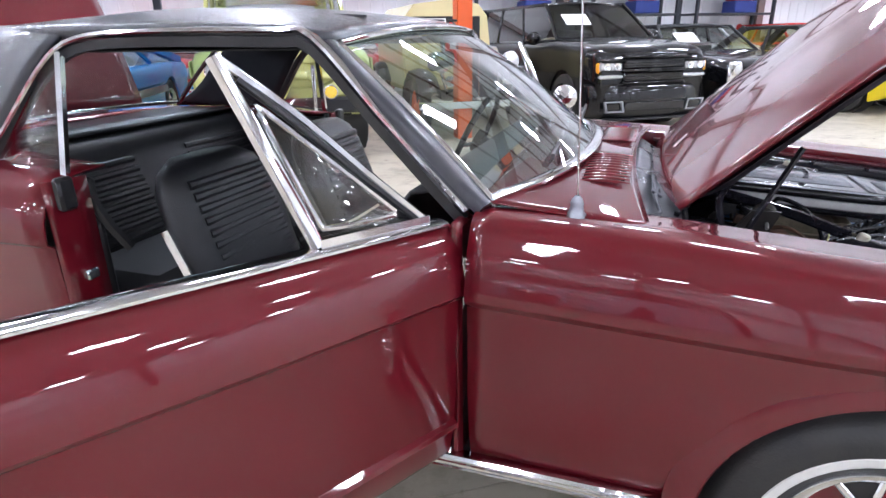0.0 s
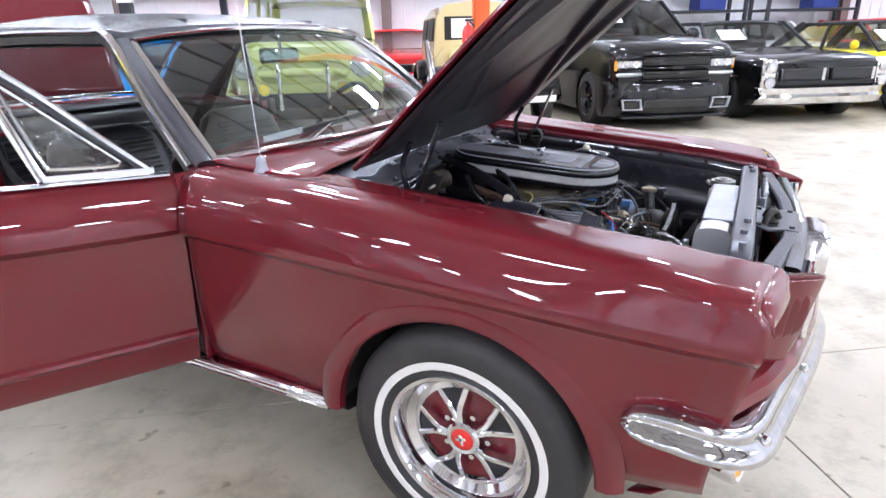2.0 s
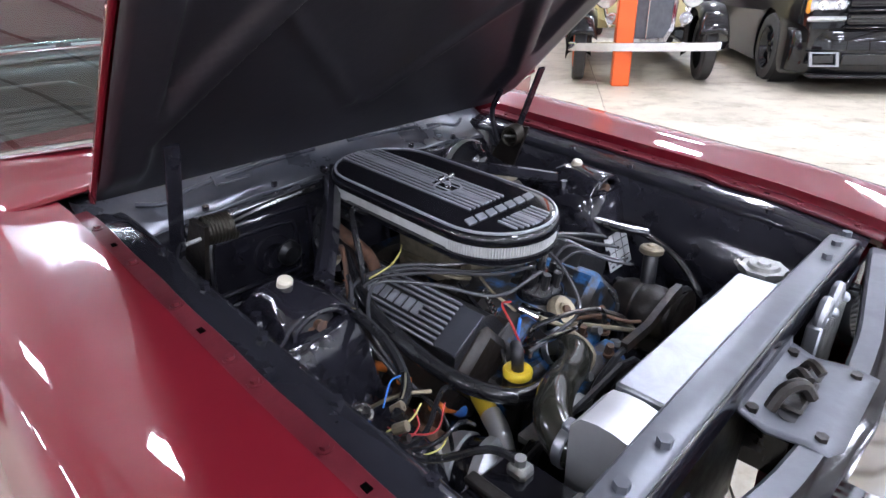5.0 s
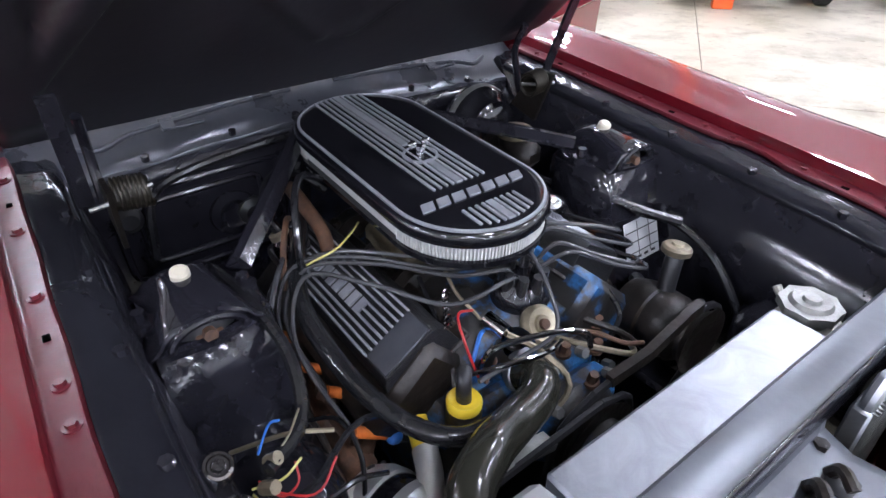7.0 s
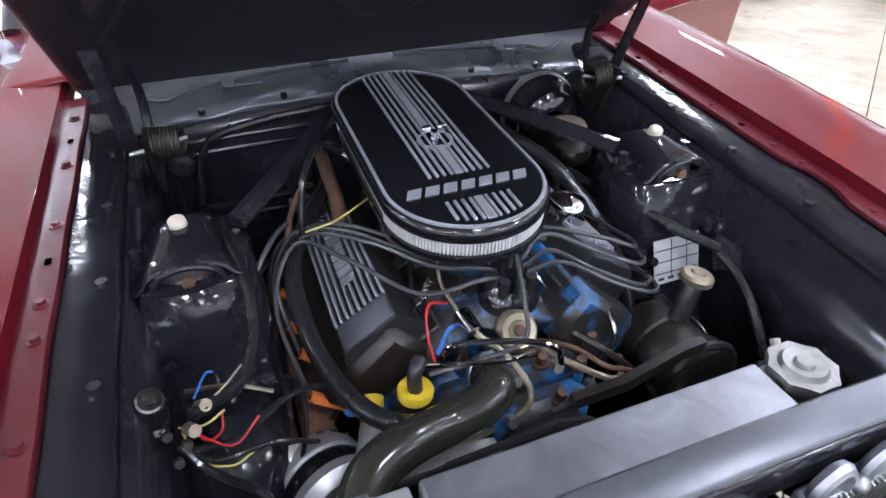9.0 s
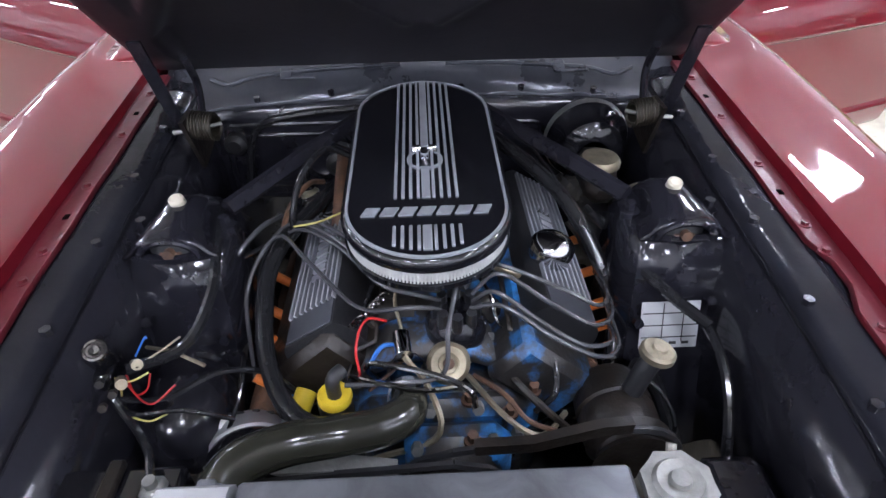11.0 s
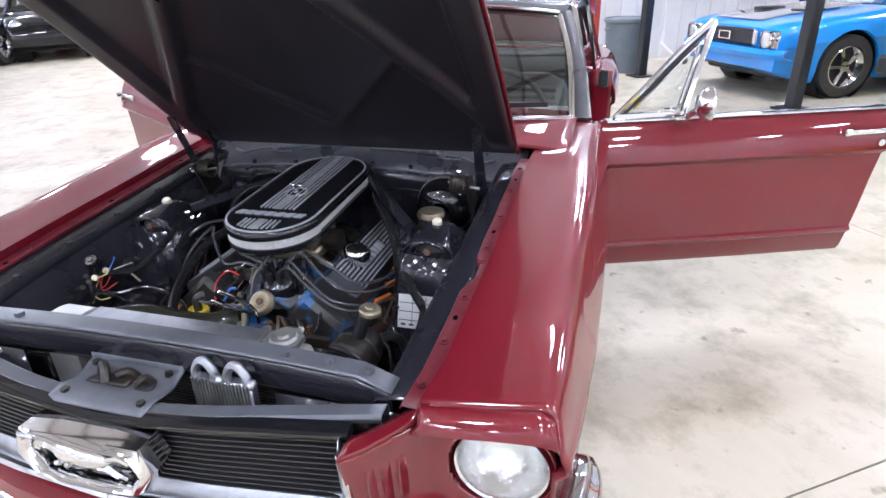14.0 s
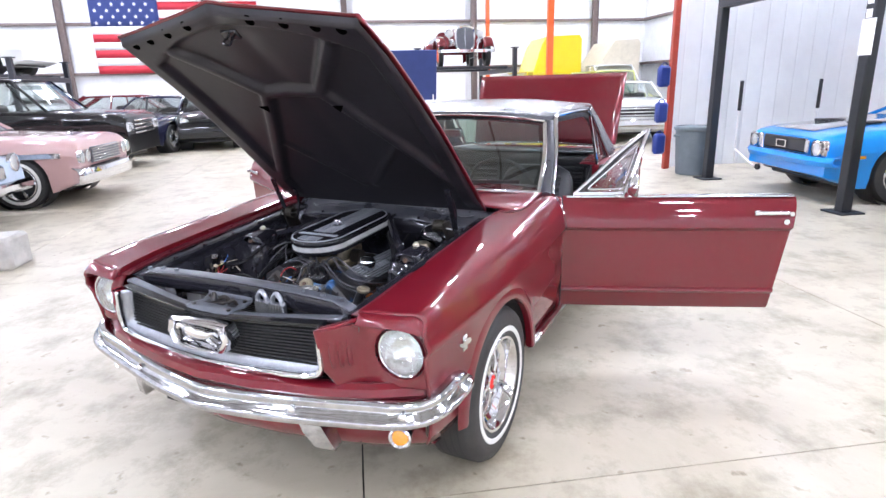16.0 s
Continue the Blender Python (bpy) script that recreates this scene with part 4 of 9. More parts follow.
for y in np.linspace(-0.57, 0.57, 41):
    k = 1 - (y / 0.57) ** 2
    dent = 0.003 * math.sin(y * 43)
    fall = 0.012 if abs(abs(y) - 0.30) < 0.18 else 0.0
    dip = -0.022 * (y / 0.46) ** 2
    tear = 0.006 * math.sin(y * 31 + 1) * math.sin(y * 77)
    rows.append([(-0.535, y, 0.918 + dip * 0.6), (-0.505, y, 0.910 + dip * 0.8), (-0.478, y, 0.899 + dip - fall * 0.5), (-0.445, y, 0.880 + dip - fall), (-0.418 + tear, y, 0.864 + dip - fall * 0.4 + dent), (-0.402 + tear, y, 0.859 + dip + dent), (-0.398 + tear, y, 0.850 + dip)])
part("cowl_lip", Geo().grid(rows), COWL_GREY, CAR, "scuffed grey cowl lip", solid=0.003)
for y in (-0.36, -0.20, -0.07, 0.08, 0.21, 0.37):
    k = 1 - (y / 0.57) ** 2
    z = 0.862 - 0.022 * (y / 0.46) ** 2
    part("lip_bolt", Geo().cyl((-0.412, y, z), (-0.410, y, z + 0.010), 0.007, n=8), BAY_BLACK, CAR)
for sgn in (-1, 1):
    ridge = [(-0.476, sgn * 0.47, 0.876), (-0.452, sgn * 0.42, 0.871), (-0.462, sgn * 0.36, 0.884), (-0.470, sgn * 0.20, 0.895), (-0.472, sgn * 0.05, 0.899)]
    part("lip_ridge", Geo().tube(ridge, 0.005, 6, steps=30), COWL_GREY, CAR)
for y in (-0.30, 0.30):
    clip = Geo().box((-0.462, y, 0.888), (0.03, 0.026, 0.007), 0.002, turn=pose(0, 0, 0, 0, 30, 0)).box((-0.452, y + 0.03, 0.882), (0.008, 0.07, 0.006), 0.002, turn=pose(0, 0, 0, 0, 30, 0))
    part("lip_clip", clip, COWL_GREY, CAR)
g = Geo().grid([[(-0.398 - 0.02 * np.clip((0.8 - z) / 0.3, 0, 1), y, z) for z in (0.855 - 0.022 * (y / 0.46) ** 2, 0.81, 0.72, 0.60, 0.45, 0.30)] for y in np.linspace(-0.57, 0.57, 21)])
part("firewall", g, BAY_BLACK, CAR, solid=0.004)
for y0, y1, z0, z1 in ((-0.44, -0.13, 0.62, 0.80), (-0.40, -0.17, 0.65, 0.775), (0.10, 0.26, 0.62, 0.79)):
    m = 0.03
    loop = [(y0 + m, z0), (y1 - m, z0), (y1 - 0.006, z0 + 0.006), (y1, z0 + m), (y1, z1 - m), (y1 - 0.006, z1 - 0.006), (y1 - m, z1), (y0 + m, z1), (y0 + 0.006, z1 - 0.006), (y0, z1 - m), (y0, z0 + m), (y0 + 0.006, z0 + 0.006), (y0 + m, z0)]
    part("firewall_pressing", Geo().tube([(-0.399, y, z) for y, z in loop], 0.007, 8, steps=70), BAY_BLACK, CAR)
part("firewall_boss", Geo().lathe([(0.050, -0.004), (0.046, 0.008), (0.030, 0.012), (0.022, 0.006), (0.0, 0.006)], (-0.402, -0.235, 0.705), (1, 0, 0), 24), BAY_BLACK, CAR)
part("heater_stub", Geo().cyl((-0.40, -0.09, 0.76), (-0.36, -0.085, 0.76), 0.013, n=12), ALU_CAST, CAR)

# antenna on the passenger fender
ant = part("antenna_base", Geo().lathe([(0.021, 0.0), (0.021, 0.005), (0.016, 0.012), (0.013, 0.024), (0.014, 0.030), (0.010, 0.040), (0.004, 0.046)], (-0.625, -0.69, 0.925), n=20), ALU, CAR, "dull chrome antenna base")
part("mast", Geo().cyl((-0.625, -0.69, 0.97), (-0.655, -0.69, 1.75), 0.0022, 0.0016, n=8), CHROME, ant)

# ---- fender side badge
badge_y = fender_line(0.36)[2] - 0.021
on_fender = lambda a, b, c: (0.36 + a, badge_y + c, 0.648 + b)
badge = part("fender_badge", Geo().prism([(-0.044, -0.010), (-0.030, -0.016), (-0.012, -0.010), (0.010, -0.014), (0.030, -0.008), (0.050, 0.006), (0.046, 0.014), (0.028, 0.006), (0.012, 0.012), (-0.014, 0.008), (-0.034, 0.006)], 0.008, on_fender), CHROME, CAR, "small chrome running-figure fender badge")
for k in range(3):
    part("badge_bar", Geo().box(on_fender(-0.010 + 0.011 * k, 0.0, 0.003), (0.008, 0.007, 0.058), 0.002), CHROME, badge)


# ---- wheels
def lathe_y(profile, side, n=48):
    return Geo().lathe([(r, h) for r, h in profile], (0, 0, 0), (0, side, 0), n)


def make_wheel(at, side):
    """Styled five-spoke wheel on a whitewall tyre; the outer face looks along side * y."""
    w = new("wheel")
    w.parent, w.matrix_basis, w["label"] = CAR, at, "styled chrome wheel on a whitewall tyre"
    tyre = [(0.188, -0.08), (0.21, -0.095), (0.26, -0.105), (0.295, -0.095), (0.312, -0.07), (0.3135, -0.03), (0.3135, 0.03), (0.312, 0.07), (0.297, 0.094), (0.262, 0.103), (0.236, 0.1015)]
    part("tyre", lathe_y(tyre, side), TYRE, w, sharp=60)
    part("whitewall", lathe_y([(0.2365, 0.101), (0.234, 0.1035), (0.217, 0.103), (0.2145, 0.1005)], side), WHITEWALL, w, "white sidewall band")
    part("inner_sidewall", lathe_y([(0.2148, 0.1005), (0.205, 0.095), (0.19, 0.085), (0.187, 0.07)], side), TYRE, w)
    groove = Geo()
    for y in (-0.045, -0.015, 0.015, 0.045):
        groove.lathe([(0.3136, y - 0.003), (0.3141, y), (0.3136, y + 0.003)], (0, 0, 0), (0, 1, 0), 48)
    part("tread_groove", groove, FLAT_BLACK, w)
    part("rim", lathe_y([(0.192, 0.082), (0.196, 0.09), (0.192, 0.096), (0.182, 0.094), (0.174, 0.08), (0.168, 0.05), (0.150, 0.035), (0.135, 0.04), (0.131, 0.03)], side), CHROME, w, "chrome trim ring")
    part("dish", lathe_y([(0.133, 0.026), (0.10, 0.018), (0.06, 0.028), (0.0, 0.03)], side), MAROON, w, "maroon painted wheel centre")
    spokes = Geo()
    for k in range(5):
        a = k * math.tau / 5 + 0.31
        for sgn in (-1, 1):
            a1 = a + sgn * 0.29
            p0 = (0.036 * math.cos(a + sgn * 0.13), side * 0.052, 0.036 * math.sin(a + sgn * 0.13))
            p1 = (0.075 * math.cos(a + sgn * 0.12), side * 0.050, 0.075 * math.sin(a + sgn * 0.12))
            p2 = (0.136 * math.cos(a1), side * 0.038, 0.136 * math.sin(a1))
            spokes.sweep(spline([p0, p1, p2], 7), [(-0.010, -0.018), (0.010, -0.018), (0.0075, 0.003), (0.004, 0.006), (-0.004, 0.006), (-0.0075, 0.003)], up=(0, side, 0))
        b = a + math.tau / 10
        tri = [(0.078, 0.0), (0.130, -0.24), (0.133, 0.0), (0.130, 0.24)]
        part("spoke_slot", Geo().prism([(r * math.cos(a + o), r * math.sin(a + o)) for r, o in tri], 0.004, lambda p, q, d: (p, side * (0.034 + d), q)), FLAT_BLACK, w)
        nut = Geo().cyl((0.062 * math.cos(b), side * 0.024, 0.062 * math.sin(b)), (0.062 * math.cos(b), side * 0.045, 0.062 * math.sin(b)), 0.010, 0.008, n=6)
        part("lug_nut", nut, CHROME, w)
    part("spokes", spokes, CHROME, w, "five forked chrome spokes")
    part("hub_ring", lathe_y([(0.046, 0.035), (0.046, 0.058), (0.04, 0.064), (0.031, 0.062)], side), CHROME, w)
    part("centre_cap", lathe_y([(0.031, 0.060), (0.02, 0.066), (0.0, 0.067)], side, 24), RED_ENAMEL, w, "red enamel centre cap")
    part("cap_mark", Geo().box((0, side * 0.068, 0.002), (0.008, 0.003, 0.03), 0.001).box((0.0, side * 0.068, 0.004), (0.028, 0.003, 0.008), 0.001), CHROME, w)
    part("brake_drum", lathe_y([(0.0, 0.01), (0.12, 0.01), (0.125, -0.06), (0.0, -0.06)], side, 24), GRIME, w)
    return w


for x in (0.0, -2.743):
    for side in (1, -1):
        make_wheel(pose(x, side * 0.695, HUB_Z, 0, 25 if side > 0 else -16, 0), side)


def oval(a, b, n=8):
    """A rounded bar section, a wide and b high (half sizes)."""
    return [(a * np.sign(math.cos(t)) * abs(math.cos(t)) ** 0.7, b * np.sign(math.sin(t)) * abs(math.sin(t)) ** 0.7) for t in np.linspace(0, math.tau, n, endpoint=False) + 0.2]


# ---- doors
DOOR_SEC = [(-0.105, 0.90), (-0.082, 0.918), (-0.066, 0.917), (-0.050, 0.905), (-0.035, 0.886), (-0.022, 0.862), (-0.012, 0.838), (-0.004, 0.812), (0.001, 0.788), (0.003, 0.772), (-0.002, 0.764), (-0.018, 0.752), (-0.021, 0.65), (-0.020, 0.52),
            (-0.023, 0.456), (-0.013, 0.448), (-0.010, 0.438), (-0.024, 0.424), (-0.036, 0.36), (-0.05, 0.34), (-0.10, 0.338), (-0.105, 0.36)]


def make_door(side, angle, rise=0.0):
    """A door hinged at its front edge; local x runs back along it, local y outwards."""
    d = new("door")
    d.parent, d["label"] = CAR, "opened maroon door with chrome vent-window frame"
    d.matrix_basis = pose(-0.832, side * 0.80, 0, 0, 0, 180 - side * angle) @ Matrix.Diagonal((1, -side, 1, 1)) @ pose(0.65 * math.radians(rise), 0, 0, 0, -rise, 0)
    rows = []
    for u in np.linspace(0, 1, 16):
        row = []
        for o, z in DOOR_SEC:
            x = u * (1.04 + 0.075 * np.clip((z - 0.40) / 0.5, 0, 1)) + (1 - u) * 0.004
            bulge = 0.006 * math.sin(u * math.pi)
            row.append((x, o + (bulge if o > -0.06 else 0), z))
        rows.append(row)
    part("door_skin", Geo().grid(rows, close=True, cap=True), MAROON, d, sharp=30)
    part("door_card", Geo().grid([[(x, -0.107, z) for z in (0.37, 0.89)] for x in (0.04, 1.05)]), VINYL_SEAT, d, solid=0.012)
    part("belt_moulding", Geo().sweep([(0.02, -0.062, 0.918), (1.10, -0.062, 0.918)], oval(0.026, 0.006, 12)), CHROME, d, "bright belt moulding")
    h = part("door_handle", Geo().box((1.00, 0.004, 0.842), (0.17, 0.016, 0.02), 0.006).box((0.925, 0.0, 0.842), (0.03, 0.02, 0.028), 0.006), CHROME, d, "chrome push-button door handle")
    part("push_button", Geo().cyl((1.075, 0.0, 0.842), (1.075, 0.022, 0.842), 0.011, n=14), CHROME, h)
    part("door_lock", Geo().cyl((1.06, -0.01, 0.80), (1.06, 0.010, 0.80), 0.013, n=14), CHROME, d)
    lean = lambda z: -0.066 - 0.085 * (z - 0.92) / 0.30
    a, b, c = (0.055, lean(0.925), 0.925), (0.425, lean(1.238), 1.238), (0.31, lean(0.925), 0.925)
    v = part("vent_window", Geo().sweep(spline([a, (0.17, lean(1.025), 1.025), (0.30, lean(1.138), 1.143), b], 12), oval(0.010, 0.009)), CHROME, d, "chrome triangular vent-window frame")
    part("vent_post", Geo().sweep([b, c], oval(0.012, 0.012), up=(1, 0, 0.1)), CHROME, v)
    part("vent_sill", Geo().sweep([c, a], [(-0.012, -0.008), (0.012, -0.008), (0.010, 0.014), (-0.010, 0.014)]), CHROME, v)
    part("frame_channel", Geo().sweep(spline([(0.085, lean(0.935), 0.937), (0.19, lean(1.028), 1.028), (0.31, lean(1.135), 1.135), (0.395, lean(1.205), 1.205)], 12), oval(0.013, 0.007)), RUBBER, v, "black rubber seal")
    loop = spline([(0.13, lean(0.958), 0.958), (0.25, lean(1.062), 1.062), (0.355, lean(1.152), 1.152), (0.368, lean(1.160), 1.160), (0.366, lean(1.148), 1.148), (0.335, lean(1.06), 1.06), (0.300, lean(0.967), 0.967), (0.290, lean(0.953), 0.953), (0.20, lean(0.950), 0.950), (0.135, lean(0.950), 0.950), (0.13, lean(0.958), 0.958)], 60)
    part("inner_frame", Geo().sweep(loop, oval(0.006, 0.0055, 8)), CHROME, v, "slim chrome inner frame")
    part("vent_latch", Geo().box((0.235, lean(1.05) - 0.014, 1.048), (0.04, 0.02, 0.014), 0.005, turn=pose(0, 0, 0, 0, -41, 0)), CHROME, v)
    part("vent_glass", Geo().add([(0.08, lean(0.93), 0.935), (0.40, lean(1.19), 1.19), (0.305, lean(0.93), 0.935)], [(0, 1, 2)]), GLASS_CLEAR, v, shadow=False, solid=0.004)
    if side > 0:
        m = part("door_mirror", Geo().lathe([(0.0, -0.05), (0.03, -0.045), (0.055, -0.02), (0.06, 0.0), (0.052, 0.004)], (0.34, 0.06, 0.985), (1, 0.2, 0), 20), CHROME, d, "round chrome door mirror")
        part("mirror_stalk", Geo().tube([(0.30, -0.03, 0.915), (0.31, 0.0, 0.945), (0.32, 0.04, 0.97)], 0.012).box((0.29, -0.03, 0.922), (0.07, 0.035, 0.016), 0.006), CHROME, m)
        part("mirror_face", Geo().lathe([(0.053, 0.002), (0.0, 0.003)], (0.34, 0.06, 0.985), (1, 0.2, 0), 20), CHROME, m)
    return d


make_door(1, 69.5)
make_door(-1, 62.5, 2.5)

# ---- quarters, roof and glass
for side in (1, -1):
    rows = []
    for x in np.linspace(-1.985, -3.80, 24):
        w = np.interp(x, (-3.8, -3.2, -2.4, -1.985), (0.76, 0.83, 0.845, 0.828))
        zt = np.interp(x, (-3.8, -3.0, -2.3, -1.985), (0.88, 0.935, 0.955, 0.93))
        top = spline([(0.60, zt + 0.012), (w - 0.12, zt + 0.005), (w - 0.05, zt - 0.025), (w - 0.01, zt - 0.09), (w, 0.77)], 12)
        zb = AXLE_Z + math.sqrt(max(0, 0.33**2 - (x + 2.743) ** 2)) if abs(x + 2.743) < 0.33 else 0.34
        prof = [tuple(p) for p in top] + [(np.interp(z, (0.34, 0.5, 0.75), (w - 0.06, w - 0.025, w - 0.02)), z) for z in np.linspace(0.755, max(zb, 0.34), 8)]
        rows.append([(x, side * y, z) for y, z in prof])
    part("quarter_panel", Geo().grid(rows), MAROON, CAR, solid=0.006)
    # door jamb with striker
    part("door_jamb", Geo().grid([[(x, side * y, z) for x, y in ((-1.985, 0.805), (-1.975, 0.79), (-1.965, 0.74), (-1.96, 0.69))] for z in np.linspace(0.36, 0.935, 8)]), MAROON, CAR, solid=0.006)
    part("striker", Geo().box((-1.958, side * 0.74, 0.66), (0.02, 0.04, 0.03), 0.004), CHROME, CAR)
    part("jamb_seal", Geo().box((-1.955, side * 0.765, 0.90), (0.03, 0.05, 0.09), 0.008), RUBBER, CAR)
    # A-pillar: painted black with bright mouldings both sides
    p0, p1 = vec(-0.815, side * 0.715, 0.935), vec(-1.215, side * 0.612, 1.262)
    part("windscreen_pillar", Geo().sweep(spline([p0, (p0 + p1) / 2 + vec(0.0, side * 0.012, 0.012), p1], 8), oval(0.024, 0.018, 12)), PILLAR, CAR)
    part("pillar_moulding", Geo().sweep(spline([p0 + vec(0.02, -side * 0.03, 0.0), (p0 + p1) / 2 + vec(0.02, -side * 0.012, 0.02), p1 + vec(0.0, -side * 0.03, 0.012)], 8), oval(0.012, 0.008)), CHROME, CAR)
    # drip rail: along the pillar, the roof side and down the sail
    rail = spline([p0 + vec(-0.03, side * 0.022, 0.0), (p0 + p1) / 2 + vec(-0.03, side * 0.03, 0.016), p1 + vec(-0.02, side * 0.028, 0.02), (-1.34, side * 0.637, 1.298), (-1.75, side * 0.642, 1.302), (-1.95, side * 0.645, 1.285), (-2.06, side * 0.662, 1.22), (-2.20, side * 0.70, 1.06), (-2.28, side * 0.725, 0.97)], 40)
    part("drip_rail", Geo().sweep(rail, oval(0.012, 0.0075)), CHROME, CAR, "bright drip rail")
    seal = [p + vec(-0.012, -side * 0.012, -0.026) for p in rail]
    part("window_seal", Geo().sweep(seal, [(-0.010, -0.012), (0.010, -0.012), (0.010, 0.012), (-0.010, 0.012)]), RUBBER, CAR)
    part("quarter_window_post", Geo().sweep([(-1.995, side * 0.655, 1.255), (-2.005, side * 0.72, 0.90)], [(-0.007, -0.010), (0.007, -0.010), (0.007, 0.010), (-0.007, 0.010)], up=(1, 0, 0)), CHROME, CAR)
    part("quarter_glass", Geo().add([(-2.003, side * 0.652, 1.25), (-2.013, side * 0.715, 0.95), (-2.24, side * 0.72, 0.97), (-2.06, side * 0.662, 1.21)], [(0, 1, 2, 3)]), GLASS_CLEAR, CAR, shadow=False, solid=0.004)
    # sail panel under the vinyl
    rows = []
    for u in np.linspace(0, 1, 10):
        a = spline([(-2.00, side * 0.636, 1.295), (-2.08, side * 0.655, 1.225), (-2.21, side * 0.69, 1.07), (-2.30, side * 0.72, 0.962)], 10)
        b = spline([(-2.30, side * 0.58, 1.315), (-2.48, side * 0.60, 1.22), (-2.68, side * 0.64, 1.06), (-2.86, side * 0.66, 0.962)], 10)
        rows.append([p + (q - p) * u + vec(0, side * 0.014 * math.sin(u * math.pi), 0) for p, q in zip(a, b)])
    part("sail_panel", Geo().grid(rows), VINYL_ROOF, CAR, solid=0.02)

rows = []
for x in np.linspace(-1.205, -2.34, 22):
    k = (x + 1.205) / -1.135
    zs = np.interp(k, (0, 0.12, 0.5, 0.85, 1), (1.268, 1.292, 1.302, 1.302, 1.30))
    ze = np.interp(k, (0, 0.1, 0.3, 0.6, 1), (1.298, 1.325, 1.352, 1.362, 1.335))
    w = np.interp(k, (0, 0.1, 0.7, 1), (0.60, 0.632, 0.64, 0.585))
    row = []
    for v in np.linspace(-1, 1, 31):
        z = ze - (ze - zs) * abs(v) ** 3.2
        row.append((x + 0.055 * (1 - v * v) * (1 - k) * 1.0 - 0.10 * (1 - v * v) * k * 0.3, v * w, z))
    rows.append(row)
part("vinyl_roof", Geo().grid(rows), VINYL_ROOF, CAR, "black grained vinyl roof cover", solid=0.03, sharp=60)
for y in (-0.33, 0.33):
    part("roof_seam", Geo().tube([(x, y, np.interp(x, (-2.3, -1.9, -1.6, -1.25), (1.333, 1.352, 1.353, 1.333))) for x in (-1.25, -1.6, -1.9, -2.3)], 0.004, 6), VINYL_ROOF, CAR)

ws = []
for u in np.linspace(0, 1, 12):
    row = []
    for v in np.linspace(-1, 1, 31):
        bow = 1 - abs(v) ** 2.4
        lo = vec(-0.825 + 0.165 * bow, v * 0.685, 0.942 + 0.018 * bow)
        hi = vec(-1.205 + 0.055 * bow, v * 0.585, 1.262 + 0.036 * bow)
        row.append(lo + (hi - lo) * u + vec(0.012, 0, 0.012) * math.sin(u * math.pi))
    ws.append(row)
wind = part("windscreen", Geo().grid(ws), GLASS, CAR, "curved green-tinted windscreen", shadow=False)
part("upper_moulding", Geo().sweep([p + vec(0.004, 0, 0.008) for p in ws[-1]], oval(0.014, 0.007, 12)), CHROME, wind)
part("lower_moulding", Geo().sweep([p + vec(0.012, 0, 0.006) for p in ws[0]], oval(0.018, 0.008, 12)), CHROME, wind)
rg = [[vec(-2.36 - 0.44 * u, v * (0.56 + 0.06 * u), 1.318 - 0.34 * u + 0.02 * (1 - v * v) + 0.02 * math.sin(u * 3.14)) for v in np.linspace(-1, 1, 15)] for u in np.linspace(0, 1, 8)]
rear = part("rear_window", Geo().grid(rg), GLASS, CAR, "tinted rear window in bright frame", shadow=False)
for e in (rg[0], rg[-1], [r[0] for r in rg], [r[-1] for r in rg]):
    part("rear_moulding", Geo().sweep(e, oval(0.013, 0.008, 12)), CHROME, rear)
part("rear_deck", Geo().grid([[(x, y, 0.962 - 0.01 * (y / 0.6) ** 2) for y in np.linspace(-0.62, 0.62, 9)] for x in (-2.80, -3.06)]), MAROON, CAR, solid=0.004)
part("tail_panel", Geo().box((-3.79, 0, 0.66), (0.04, 1.50, 0.42), 0.02), MAROON, CAR)
part("boot_floor", Geo().box((-3.42, 0, 0.50), (0.74, 1.30, 0.02)), TRIM_DARK, CAR)
# raised boot lid
BOOT = pose(-3.07, 0, 0.965, 0, 69, 0)
rows = [[(-0.62 * u, v * np.interp(u, (0, 1), (0.64, 0.66)), 0.03 * (1 - v * v) * (1 - u) + 0.015 * math.sin(u * 3)) for v in np.linspace(-1, 1, 25)] for u in np.linspace(0, 1, 14)]
lid = part("boot_lid", Geo().grid(rows), MAROON, CAR, "raised maroon boot lid", solid=0.012, at=BOOT)
# wipers
for y0, y1 in ((-0.42, 0.02), (0.18, 0.55)):
    w = part("wiper", Geo().tube([(-0.69, y0 + 0.02, 0.965), (-0.735, (y0 + y1) / 2, 1.0), (-0.75, y1, 1.003)], 0.005, 6), CHROME, CAR, "chrome wiper arm with black blade")
    part("blade", Geo().sweep([(-0.72, (y0 + y1) / 2 - 0.2, 0.99), (-0.74, (y0 + y1) / 2 + 0.24, 1.005)], [(-0.004, -0.008), (0.004, -0.008), (0.004, 0.008), (-0.004, 0.008)]), RUBBER, w)

# ---- cabin
part("cabin_floor", Geo().box((-1.55, 0, 0.30), (1.9, 1.36, 0.03)), TRIM_DARK, CAR)
part("dashboard", Geo().grid([[(x, y, z) for x, z in spline([(-0.80, 0.93), (-0.95, 0.95), (-1.02, 0.93), (-1.03, 0.86), (-1.0, 0.74), (-0.92, 0.66)], 14)] for y in np.linspace(-0.66, 0.66, 9)]), VINYL_SEAT, CAR, solid=0.01)
for y in (0.28, 0.36, 0.46):
    part("dial", Geo().lathe([(0.05, 0), (0.054, 0.008), (0.046, 0.01), (0.0, 0.004)], (-1.03, y, 0.86), (-1, 0, 0.2), 18), CHROME, CAR)
sw = [(-1.14 + 0.19 * 0.42 * math.sin(a), 0.36 + 0.19 * math.cos(a), 0.90 + 0.19 * 0.9 * math.sin(a)) for a in np.linspace(0, math.tau, 30)]
